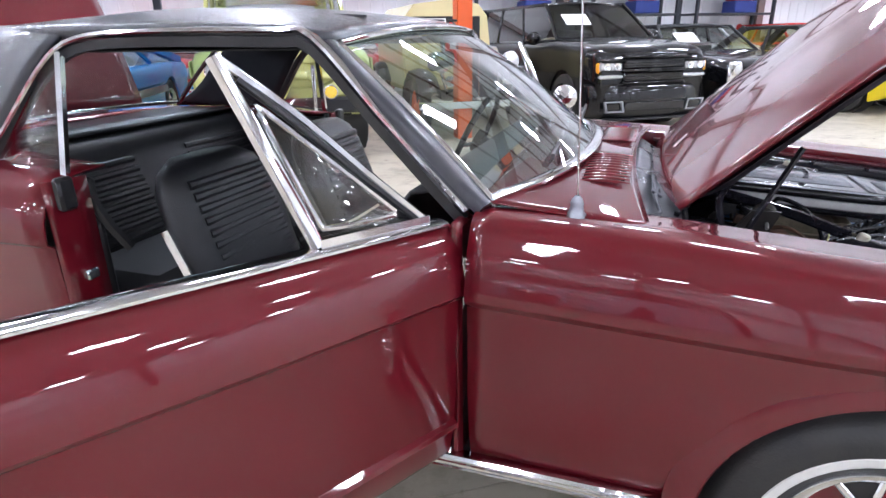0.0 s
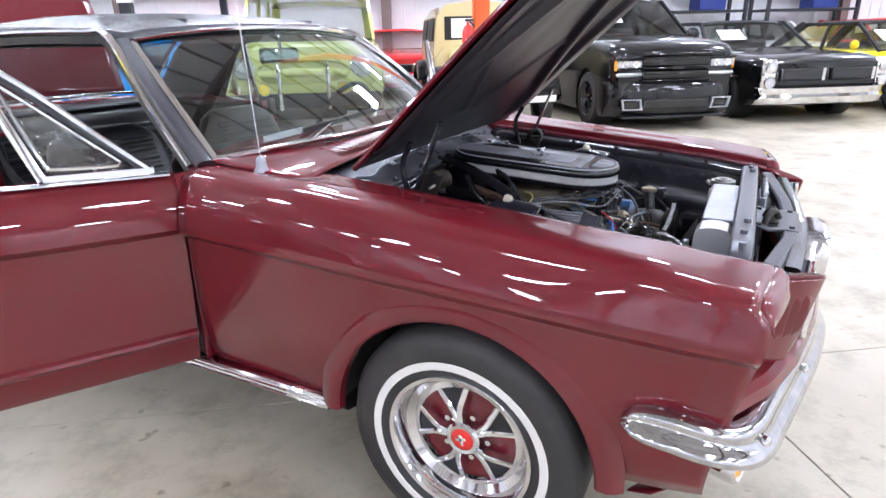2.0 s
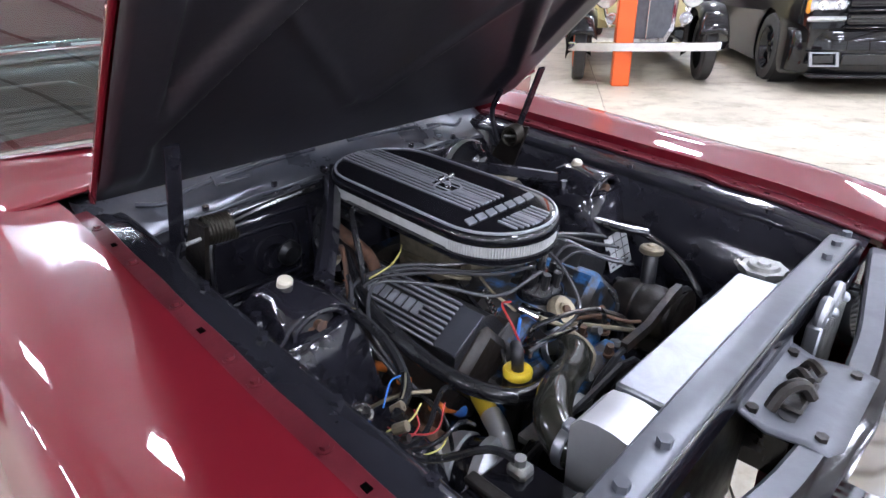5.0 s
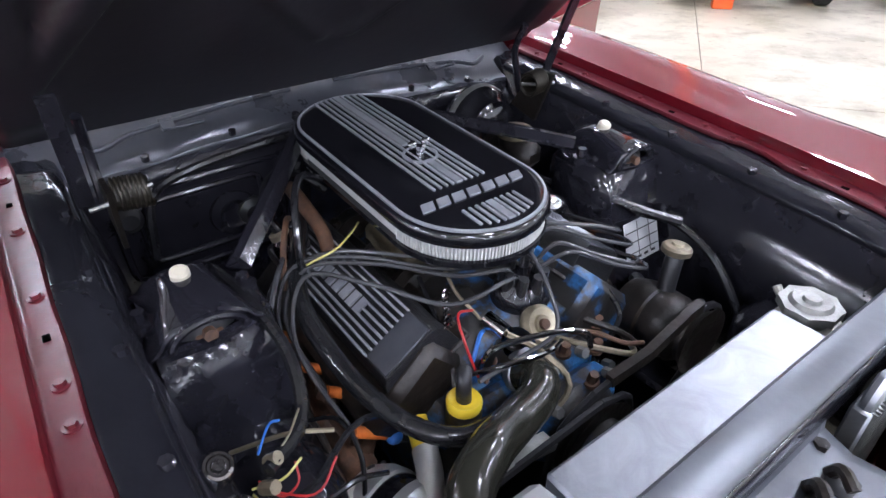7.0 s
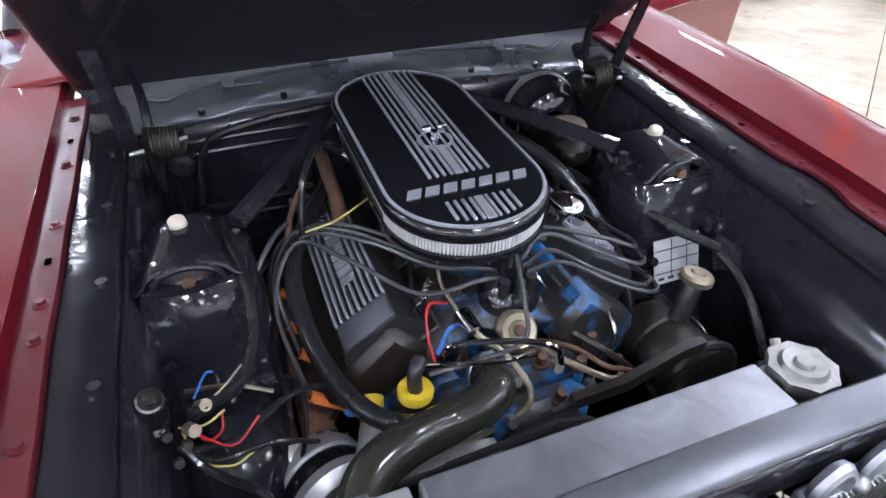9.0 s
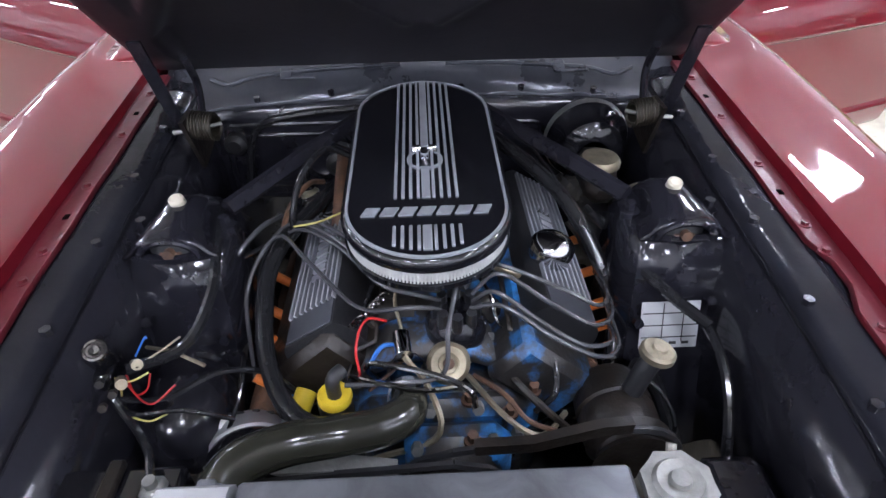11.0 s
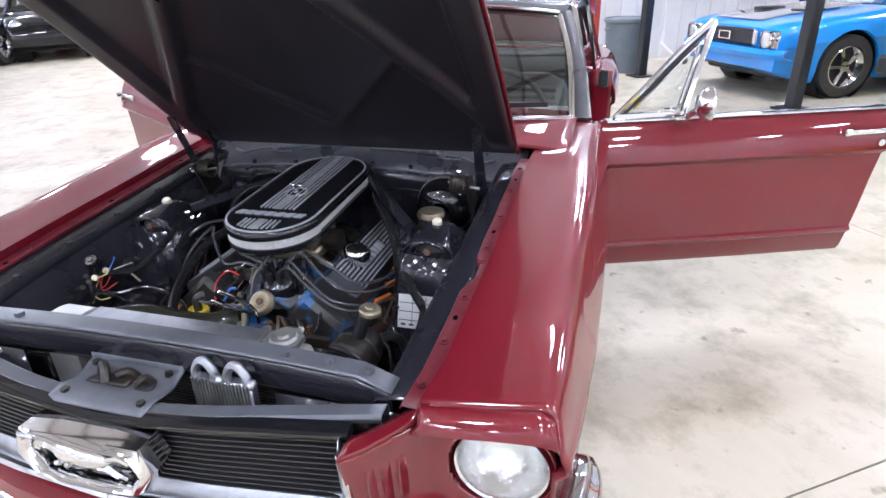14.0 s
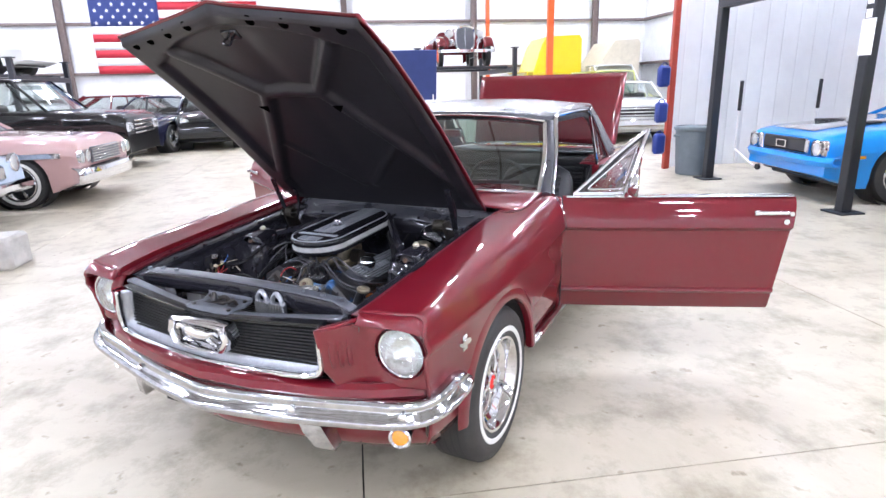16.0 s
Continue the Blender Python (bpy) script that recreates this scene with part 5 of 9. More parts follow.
wheel = part("steering_wheel", Geo().tube(sw, 0.011, 8, steps=60), VINYL_SEAT, CAR, "black steering wheel with spokes")
part("steering_spoke", Geo().tube([(-1.14, 0.18, 0.90), (-1.12, 0.36, 0.885), (-1.14, 0.54, 0.90)], 0.009).tube([(-1.12, 0.36, 0.885), (-1.21, 0.36, 0.74)], 0.009), CHROME, wheel)
part("steering_hub", Geo().lathe([(0.05, 0), (0.045, 0.03), (0.0, 0.04)], (-1.11, 0.36, 0.88), (-0.9, 0, 0.42), 18), VINYL_SEAT, wheel)
part("steering_column", Geo().cyl((-1.11, 0.36, 0.88), (-0.80, 0.36, 0.72), 0.03), VINYL_SEAT, CAR)
mir = part("rear_view_mirror", Geo().box((-1.15, 0.0, 1.205), (0.025, 0.22, 0.055), 0.012), CHROME, CAR, "chrome rear-view mirror")
part("mirror_arm", Geo().tube([(-1.14, 0, 1.21), (-1.15, 0, 1.27), (-1.18, 0, 1.30)], 0.007), CHROME, mir)


def make_seat(y):
    s = new("bucket_seat")
    s.parent, s["label"] = CAR, "black pleated vinyl bucket seat"
    s.matrix_basis = pose(-1.50, y, 0.262)
    rows = []
    for u in np.linspace(0, 1, 12):
        z = 0.30 + 0.38 * u
        x = -0.20 - 0.13 * u
        w = np.interp(u, (0, 0.3, 0.7, 0.9, 1), (0.24, 0.255, 0.25, 0.22, 0.14))
        th = np.interp(u, (0, 0.8, 1), (0.09, 0.075, 0.05))
        rows.append([(x + th * math.cos(a) * (0.8 if math.cos(a) > 0 else 1), w * np.sign(math.sin(a)) * abs(math.sin(a)) ** 0.55, z) for a in np.linspace(0, math.tau, 28, endpoint=False)])
    part("backrest", Geo().grid(rows, close=True, cap=True), VINYL_SEAT, s, sharp=60)
    for k in range(9):
        u = (k + 0.7) / 10.5
        z, x = 0.30 + 0.38 * u, -0.20 - 0.13 * u
        part("back_pleat", Geo().tube([(x + 0.050, -0.17, z), (x + 0.052, -0.15, z), (x + 0.053, 0.15, z), (x + 0.050, 0.17, z)], 0.0145, 8), VINYL_SEAT, s)
    part("cushion", Geo().box((0.06, 0, 0.20), (0.50, 0.50, 0.16), 0.05), VINYL_SEAT, s)
    for k in range(9):
        part("cushion_pleat", Geo().tube([(-0.10 + 0.045 * k, -0.16, 0.271), (-0.10 + 0.045 * k, 0.16, 0.271)], 0.0145, 8), VINYL_SEAT, s)
    for sg in (1, -1):
        part("seat_trim", Geo().sweep(spline([(-0.14, sg * 0.255, 0.14), (-0.20, sg * 0.26, 0.30), (-0.29, sg * 0.258, 0.50)], 10), [(-0.004, -0.014), (0.004, -0.014), (0.004, 0.014), (-0.004, 0.014)], up=(1, 0, 0.3)), CHROME, s, "bright seat side trim")
    return s


make_seat(-0.36)
make_seat(0.36)
bench = new("rear_bench")
bench.parent, bench["label"] = CAR, "black pleated vinyl rear bench"
part("bench_back", Geo().grid([[(x, y, z) for x, z in spline([(-2.26, 0.52), (-2.27, 0.60), (-2.34, 0.78), (-2.40, 0.91), (-2.46, 0.945), (-2.56, 0.93), (-2.5, 0.5)], 18)] for y in np.linspace(-0.62, 0.62, 13)], close=True, cap=True), VINYL_SEAT, bench, sharp=60)
for y in (-0.34, 0.34):
    for k in range(8):
        z = 0.60 + 0.036 * k
        x = np.interp(z, (0.6, 0.78, 0.91), (-2.262, -2.332, -2.392))
        part("bench_pleat", Geo().tube([(x - 0.008, y - 0.20, z), (x - 0.004, y, z), (x - 0.008, y + 0.20, z)], 0.0135, 8), VINYL_SEAT, bench)
part("bench_cushion", Geo().box((-2.08, 0, 0.50), (0.42, 1.20, 0.16), 0.05), VINYL_SEAT, bench)
part("parcel_shelf", Geo().grid([[(x, y, 0.955) for y in (-0.60, 0.60)] for x in (-2.45, -2.82)]), VINYL_SEAT, CAR, solid=0.01)
part("headliner", Geo().grid([[(x, y, 1.285 - 0.03 * (y / 0.6) ** 4) for y in np.linspace(-0.6, 0.6, 11)] for x in np.linspace(-1.24, -2.34, 6)]), VINYL_SEAT, CAR, solid=0.006)
for side in (1, -1):
    part("quarter_trim", Geo().box((-2.25, side * 0.66, 0.66), (0.55, 0.03, 0.52), 0.01), VINYL_SEAT, CAR)
    part("belt", Geo().tube([(-1.99, side * 0.69, 0.93), (-1.96, side * 0.66, 0.80), (-1.93, side * 0.62, 0.70)], 0.016, 6), RUBBER, CAR)


# ---------------------------------------------------------------- engine bay of the coupe
def stadium(cx, cy, hl, hw, z, n=22):
    """A ring with straight sides along x and round ends."""
    s = hl - hw
    out = []
    for k in range(n):
        a = -math.pi / 2 + math.pi * k / (n - 1)
        out.append((cx + s + hw * math.cos(a), cy + hw * math.sin(a), z))
    for k in range(n):
        a = math.pi / 2 + math.pi * k / (n - 1)
        out.append((cx - s + hw * math.cos(a), cy + hw * math.sin(a), z))
    return out


ACX, ACY, AHL, AHW = -0.092, -0.004, 0.280, 0.130
ac = new("air_cleaner")
ac.parent, ac["label"] = CAR, "oval black finned air cleaner with bright stripes"
ac.matrix_basis = pose(-0.06, 0, 0.884) @ pose(0, 0, 0, 0, 3.2, 0) @ pose(0.06, 0, -0.877)
st = lambda o, z: stadium(ACX, ACY, AHL - o, AHW - o, z)
part("lid", Geo().grid([st(0.002, 0.852), st(0.0, 0.858), st(0.0, 0.866), st(0.004, 0.873), st(0.010, 0.876), st(0.03, 0.877)], close=True, cap=True), GLOSS_BLACK, ac, "gloss black lid", sharp=50)
part("rim_line", Geo().grid([st(0.007, 0.8745), st(0.0075, 0.8772), st(0.0115, 0.8780), st(0.0122, 0.8765)], close=True), BRIGHT_LINE, ac, "bright machined rim")
part("filter_element", Geo().grid([st(0.012, 0.826), st(0.008, 0.832), st(0.008, 0.848), st(0.012, 0.853)], close=True), FILTER_WHITE, ac, "pale pleated filter element")
pleats = Geo()
ring = stadium(ACX, ACY, AHL - 0.007, AHW - 0.007, 0, n=75)
for x, y, _ in ring:
    pleats.box((x, y, 0.840), (0.003, 0.003, 0.022))
tagged(part("filter_pleats", pleats, FILTER_WHITE, ac), kind="stuff")
part("base_pan", Geo().grid([st(0.05, 0.806), st(0.01, 0.810), st(0.002, 0.818), st(0.002, 0.827), st(0.012, 0.828)], close=True, cap=True), GLOSS_BLACK, ac)
for k in range(-4, 5):
    y = ACY + k * 0.0118
    wd = 0.0135 if k == 0 else 0.0048
    edge = ACX - (AHL - AHW) - math.sqrt((AHW - 0.012) ** 2 - (y - ACY) ** 2)
    front = ACX + (AHL - AHW) + math.sqrt((AHW - 0.022) ** 2 - (y - ACY) ** 2)
    if k:
        part("stripe", Geo().box(((edge + 0.045) / 2, y, 0.8782), (0.045 - edge, wd, 0.0036), 0.0008), BRIGHT_LINE, ac)
    else:
        part("stripe", Geo().box(((edge - 0.105) / 2, y, 0.8782), (-0.105 - edge, wd, 0.0036), 0.0008), BRIGHT_LINE, ac)
        part("stripe", Geo().box((0.002, y, 0.8782), (0.086, wd, 0.0036), 0.0008), BRIGHT_LINE, ac)
    part("stripe", Geo().box(((0.112 + front) / 2, y, 0.8782), (front - 0.112, wd, 0.0036), 0.0008), BRIGHT_LINE, ac)
for k in range(7):
    y = ACY - 0.083 + k * 0.0277
    g = Geo().prism([(-0.0105, -0.0095), (0.0105, -0.0095), (0.0105, 0.0095), (-0.0105, 0.0095)], 0.003, lambda a, b, c: (0.078 + b, y + a - (0.004 if b > 0 else -0.004), 0.8768 + c))
    part("name_bar", g, BRIGHT_LINE, ac)
part("medallion", Geo().lathe([(0.030, 0.0), (0.030, 0.003), (0.026, 0.004), (0.025, 0.002)], (-0.062, ACY, 0.877), n=24), BRIGHT_LINE, ac)
part("medallion_face", Geo().lathe([(0.0255, 0.0022), (0.0, 0.0024)], (-0.062, ACY, 0.877), n=24), GLOSS_BLACK, ac)
part("wing_nut", Geo().cyl((-0.062, ACY, 0.878), (-0.062, ACY, 0.895), 0.007, n=10).box((-0.066, ACY - 0.013, 0.898), (0.010, 0.016, 0.012), 0.003).box((-0.066, ACY + 0.013, 0.898), (0.010, 0.016, 0.012), 0.003), CHROME, ac)

# block, heads, manifold, carburettor
eng = part("engine_block", Geo().box((-0.05, -0.01, 0.50), (0.56, 0.36, 0.26), 0.03).box((0.23, 0.0, 0.54), (0.05, 0.24, 0.20), 0.02), ENGINE_BLUE, CAR, "worn blue cast-iron engine block")
for sg in (-1, 1):
    r = pose(0, 0, 0, sg * -42, 0, 0)
    part("cylinder_head", Geo().box((-0.03, -0.01 + sg * 0.175, 0.645), (0.50 if sg > 0 else 0.44, 0.16, 0.10), 0.014, turn=r), ENGINE_BLUE if sg > 0 else GRIME, eng)
part("intake_manifold", Geo().grid([[(x, y, z) for y, z in ((-0.13, 0.63), (-0.10, 0.67), (-0.05, 0.695), (0.05, 0.695), (0.10, 0.67), (0.13, 0.63))] for x in (-0.27, -0.2, -0.05, 0.1, 0.2)]), ENGINE_BLUE, eng, solid=0.02)
for x in (-0.2, -0.1, 0.0, 0.1):
    for sg in (-1, 1):
        part("intake_runner", Geo().tube([(x, sg * 0.03, 0.70), (x, sg * 0.08, 0.70), (x + 0.01, sg * 0.13, 0.655)], 0.024, 8), GRIME, eng)
        part("manifold_bolt", Geo().cyl((x + 0.04, sg * 0.115, 0.665), (x + 0.04, sg * 0.115, 0.682), 0.009, n=6), GRIME, eng)
carb = part("carburettor", Geo().box((-0.07, -0.005, 0.765), (0.17, 0.13, 0.06), 0.012).box((-0.07, -0.005, 0.725), (0.15, 0.15, 0.035), 0.008), BRASS, eng, "yellowed four-barrel carburettor")
part("float_bowl", Geo().box((0.035, -0.005, 0.76), (0.055, 0.10, 0.055), 0.014), BRASS, eng)
part("choke_housing", Geo().cyl((-0.06, 0.07, 0.755), (-0.06, 0.115, 0.755), 0.03, n=18), GRIME, eng)
part("throttle_link", Geo().tube([(-0.10, -0.09, 0.74), (-0.02, -0.11, 0.755), (0.04, -0.09, 0.75), (0.05, -0.06, 0.74)], 0.005), BRASS, eng)
part("vacuum_pipe", Geo().tube([(0.03, 0.08, 0.745), (0.07, 0.12, 0.75), (0.06, 0.15, 0.73)], 0.007), BRASS, eng)

# finned valve covers
for sg, x0, x1, y, zc in ((-1, -0.245, 0.172, -0.170, 0.692), (1, -0.245, 0.165, 0.196, 0.70)):
    tilt = pose(0, y, zc, sg * -32, 0, 0)
    vc = part("valve_cover", Geo().grid([[(x, yy, z) for yy, z in ((-0.064, -0.03), (-0.060, 0.014), (-0.054, 0.028), (-0.046, 0.036), (0.046, 0.036), (0.054, 0.028), (0.060, 0.014), (0.064, -0.03))] for x in (x0, x0 + 0.012, x1 - 0.020, x1)], cap=True), CRINKLE, CAR, "black finned valve cover with polished ribs", at=tilt, sharp=30)
    for k in range(9):
        yy = -0.044 + 0.011 * k
        a, b = x0 + 0.02, x1 - 0.055
        if 2 < k < 6:
            part("rib", Geo().box(((a - 0.02 + x0 + 0.14) / 2, yy, 0.039), (0.11, 0.0038, 0.01), 0.0012), BRIGHT_LINE, vc)
            part("rib", Geo().box((b - 0.035, yy, 0.039), (0.07, 0.0038, 0.01), 0.0012), BRIGHT_LINE, vc)
        else:
            part("rib", Geo().box(((a + b) / 2, yy, 0.039), (b - a, 0.0038, 0.01), 0.0012), BRIGHT_LINE, vc)
    for k in range(7):
        part("name_bar", Geo().prism([(-0.008, -0.013), (0.007, -0.013), (0.008, 0.013), (-0.007, 0.013)], 0.004, lambda p, q, r: ((x0 + x1) / 2 - 0.06 + k * 0.0225 + p, q, 0.0365 + r)), BRIGHT_LINE, vc)
    part("smooth_end", Geo().box((x1 - 0.030, 0, 0.0365), (0.052, 0.088, 0.004), 0.001), COWL_GREY, vc)
    for x in (x0 + 0.03, (x0 + x1) / 2, x1 - 0.03):
        for yy in (-0.074, 0.074):
            part("cover_bolt", Geo().cyl((x, yy, -0.026), (x, yy, -0.012), 0.007, n=6), GRIME, vc)
    part("cover_flange", Geo().box(((x0 + x1) / 2, 0, -0.03), (x1 - x0 + 0.01, 0.16, 0.008), 0.003), GRIME, vc)
oil = part("oil_filler_cap", Geo().lathe([(0.0, 0.050), (0.016, 0.049), (0.029, 0.045), (0.036, 0.038), (0.038, 0.030), (0.038, 0.010), (0.034, 0.004), (0.022, -0.02)], (0.032, 0.196, 0.738), (0, 0.25, 1), 28), CHROME_OLD, CAR, "bright push-in oil filler cap")
pcv = part("breather_valve", Geo().lathe([(0.0, 0.030), (0.012, 0.029), (0.025, 0.022), (0.031, 0.008), (0.031, -0.006), (0.024, -0.02), (0.014, -0.03)], (-0.155, -0.213, 0.740), (0, -0.3, 1), 20), CHROME, CAR)
part("breather_hose", Geo().tube([(-0.165, -0.225, 0.765), (-0.20, -0.235, 0.80), (-0.235, -0.20, 0.835), (-0.24, -0.15, 0.825), (-0.22, -0.11, 0.79)], 0.009, 8), HOSE, CAR)
part("breather_pipe", Geo().tube([(-0.25, -0.165, 0.80), (-0.19, -0.165, 0.785), (-0.13, -0.165, 0.765), (-0.10, -0.17, 0.73)], 0.013, 10), RUST, CAR)
part("breather_collar", Geo().lathe([(0.012, -0.004), (0.018, 0.0), (0.018, 0.01), (0.012, 0.014)], (-0.165, -0.225, 0.758), (-0.3, -0.2, 1), 14), BRASS, pcv)
part("vacuum_loop", Geo().tube([(-0.16, -0.14, 0.845), (-0.15, -0.18, 0.865), (-0.10, -0.215, 0.85), (-0.06, -0.235, 0.80), (-0.05, -0.24, 0.75)], 0.006, 8), HOSE, CAR)
part("yellow_lead", Geo().tube([(-0.04, -0.235, 0.775), (-0.03, -0.19, 0.79), (-0.05, -0.15, 0.795), (-0.08, -0.12, 0.79)], 0.0018, 6), YELLOW_WIRE, CAR)

# distributor and plug leads
dist = part("distributor", Geo().lathe([(0.03, -0.10), (0.032, -0.03), (0.046, -0.02), (0.048, 0.02), (0.042, 0.03), (0.03, 0.045), (0.0, 0.048)], (0.15, 0.035, 0.70), (0.1, 0, 1), 20), GLOSS_BLACK, CAR, "black distributor cap with grey plug leads")
for k in range(8):
    a = k * math.tau / 8
    part("tower", Geo().cyl((0.152 + 0.03 * math.cos(a), 0.035 + 0.03 * math.sin(a), 0.73), (0.158 + 0.03 * math.cos(a), 0.035 + 0.03 * math.sin(a), 0.765), 0.009, 0.008, n=8), RUBBER, dist)
part("clamp_band", Geo().lathe([(0.049, -0.028), (0.051, -0.02), (0.049, -0.012)], (0.15, 0.035, 0.70), (0.1, 0, 1), 20), ALU, dist)
va = part("vacuum_advance", Geo().lathe([(0.008, 0.012), (0.014, 0.014), (0.016, 0.010), (0.026, 0.012), (0.031, 0.006), (0.033, 0.002), (0.033, -0.004), (0.026, -0.014), (0.0, -0.02)], (0.212, 0.02, 0.695), (0.75, 0, 0.65), 22), BRASS, CAR, "round yellowed-zinc vacuum canister")
part("vacuum_port", Geo().lathe([(0.009, 0.010), (0.008, 0.018), (0.0, 0.018)], (0.212, 0.02, 0.695), (0.75, 0, 0.65), 14), RUST, va)
leads = [
    [(0.155, 0.06, 0.765), (0.17, 0.09, 0.795), (0.20, 0.15, 0.765), (0.225, 0.215, 0.735), (0.19, 0.27, 0.705), (0.11, 0.29, 0.665)],
    [(0.17, 0.055, 0.765), (0.19, 0.10, 0.785), (0.222, 0.17, 0.75), (0.235, 0.24, 0.72), (0.18, 0.285, 0.69), (0.05, 0.30, 0.66)],
    [(0.14, 0.06, 0.765), (0.135, 0.10, 0.80), (0.175, 0.17, 0.775), (0.20, 0.235, 0.75), (0.13, 0.285, 0.715), (-0.03, 0.30, 0.665)],
    [(0.125, 0.05, 0.765), (0.105, 0.09, 0.795), (0.15, 0.19, 0.78), (0.165, 0.25, 0.755), (0.08, 0.285, 0.72), (-0.12, 0.29, 0.67)],
    [(0.15, 0.01, 0.765), (0.165, -0.02, 0.79), (0.13, -0.08, 0.785), (0.03, -0.15, 0.78), (-0.045, -0.235, 0.765), (0.0, -0.295, 0.72), (0.10, -0.285, 0.64)],
    [(0.13, 0.01, 0.765), (0.14, -0.03, 0.785), (0.09, -0.09, 0.78), (0.0, -0.17, 0.785), (-0.06, -0.25, 0.765), (-0.02, -0.30, 0.71), (0.03, -0.295, 0.64)],
    [(0.12, 0.02, 0.765), (0.10, -0.03, 0.79), (0.05, -0.10, 0.785), (-0.03, -0.185, 0.785), (-0.08, -0.26, 0.75), (-0.07, -0.30, 0.70), (-0.06, -0.295, 0.64)],
    [(0.17, 0.01, 0.765), (0.19, -0.03, 0.79), (0.16, -0.11, 0.765), (0.08, -0.19, 0.79), (0.0, -0.255, 0.785), (0.06, -0.305, 0.72), (0.18, -0.285, 0.63)],
    [(0.15, 0.035, 0.765), (0.16, 0.035, 0.80), (0.22, 0.02, 0.775), (0.255, 0.01, 0.72), (0.25, -0.06, 0.70), (0.25, -0.13, 0.70)],
]
for k, p in enumerate(leads):
    lead = part("plug_lead", Geo().tube(p, 0.0036, 7, steps=40), WIRE_GREY, dist)
    if k < 8:
        e, d = np.array(p[-1]), np.array(p[-1]) - np.array(p[-2])
        d = d / np.linalg.norm(d)
        part("plug_boot", Geo().cyl(e - d * 0.01, e + vec(0, -0.045 * np.sign(p[-1][1]), -0.025), 0.009, 0.0085, n=10), ORANGE_BOOT, CAR, "orange spark-plug boot")
for sg in (-1, 1):
    part("exhaust_manifold", Geo().box((-0.03, -0.01 + sg * 0.275, 0.555), (0.46, 0.05, 0.055), 0.02), RUST, CAR, "rusty cast exhaust manifold")
    for x in (-0.2, -0.09, 0.03, 0.14):
        part("exhaust_port", Geo().tube([(x, sg * 0.21, 0.60), (x, sg * 0.25, 0.59), (x + 0.01, sg * 0.275, 0.56)], 0.022, 8), RUST, CAR)

# domed tower plates with an arched opening in front of each cap
for sg in (-1, 1):
    rows = []
    for x, hw, h in ((0.064, 0.056, 0.030), (0.058, 0.058, 0.034), (0.035, 0.055, 0.038), (0.010, 0.052, 0.040), (-0.012, 0.043, 0.044), (-0.045, 0.040, 0.044), (-0.066, 0.046, 0.036), (-0.085, 0.052, 0.020)):
        half = [(1.28, 0.0), (1.12, 0.10), (1.0, 0.30), (0.90, 0.58), (0.72, 0.82), (0.42, 0.96), (0.0, 1.0)]
        rows.append([(x, sg * 0.408 + hw * a, 0.796 + h * b) for a, b in half] + [(x, sg * 0.408 - hw * a, 0.796 + h * b) for a, b in half[-2::-1]])
    dome = part("tower_dome", Geo().grid(rows), TOWER_BLACK, CAR, solid=0.004)
    arch = [(0.063, sg * 0.408 + 0.046 * math.cos(a), 0.797 + 0.030 * math.sin(a)) for a in np.linspace(0, math.pi, 14)]
    part("arch_rim", Geo().tube(arch, 0.006, 8), TOWER_BLACK, dome)
    # black ball puts the shade under the arch into colour
    part("arch_cavity", Geo().ball((0.040, sg * 0.408, 0.797), 0.03, 12, (0.6, 1.3, 0.85)), FLAT_BLACK, dome)
    part("shock_stud", Geo().cyl((0.052, sg * 0.408, 0.801), (0.068, sg * 0.408, 0.803), 0.009, n=8).box((0.054, sg * 0.408, 0.799), (0.014, 0.034, 0.006), 0.002), RUST, dome)

# front of the engine: pump, hoses, pulleys, fan
part("thermostat_housing", Geo().lathe([(0.036, -0.05), (0.036, 0.0), (0.03, 0.02), (0.028, 0.05)], (0.205, -0.04, 0.66), (0.5, 0, 0.8), 16), ENGINE_BLUE, CAR)
part("water_pump", Geo().box((0.285, 0.03, 0.56), (0.07, 0.16, 0.14), 0.025).cyl((0.30, 0.02, 0.56), (0.37, 0.02, 0.56), 0.045, n=18), ENGINE_BLUE, CAR, "worn blue cast water pump")
for p in ((0.30, -0.03, 0.62), (0.30, 0.08, 0.63), (0.27, 0.12, 0.60), (0.26, 0.06, 0.655), (0.265, -0.01, 0.66)):
    part("pump_bolt", Geo().cyl(p, (p[0] + 0.015, p[1], p[2] + 0.006), 0.009, n=6), ALU_CAST, CAR)
hose = part("upper_hose", Geo().tube([(0.445, -0.268, 0.70), (0.41, -0.266, 0.706), (0.378, -0.245, 0.716), (0.350, -0.195, 0.71), (0.325, -0.135, 0.688), (0.305, -0.075, 0.676), (0.278, -0.042, 0.672), (0.228, -0.04, 0.652)], 0.028, 18, steps=60), OLIVE_HOSE, CAR, "moulded olive-black radiator hose")
for p, d in (((0.420, -0.267, 0.704), (1, 0, 0)), ((0.243, -0.040, 0.658), (1, 0, 0.5))):
    part("hose_clamp", Geo().lathe([(0.0305, -0.008), (0.0325, -0.006), (0.0325, 0.006), (0.0305, 0.008)], p, d, 20), ALU, hose)
    part("clamp_screw", Geo().box((p[0], p[1], p[2] + 0.036), (0.014, 0.022, 0.012), 0.003), ALU, hose)
part("fan_hub", Geo().cyl((0.37, 0.02, 0.56), (0.415, 0.02, 0.56), 0.05, n=18), GRIME, CAR)
fan = part("fan", Geo().box((0.40, 0.02, 0.56), (0.006, 0.10, 0.10), 0.002), GRIME, CAR, "grimy radiator fan")
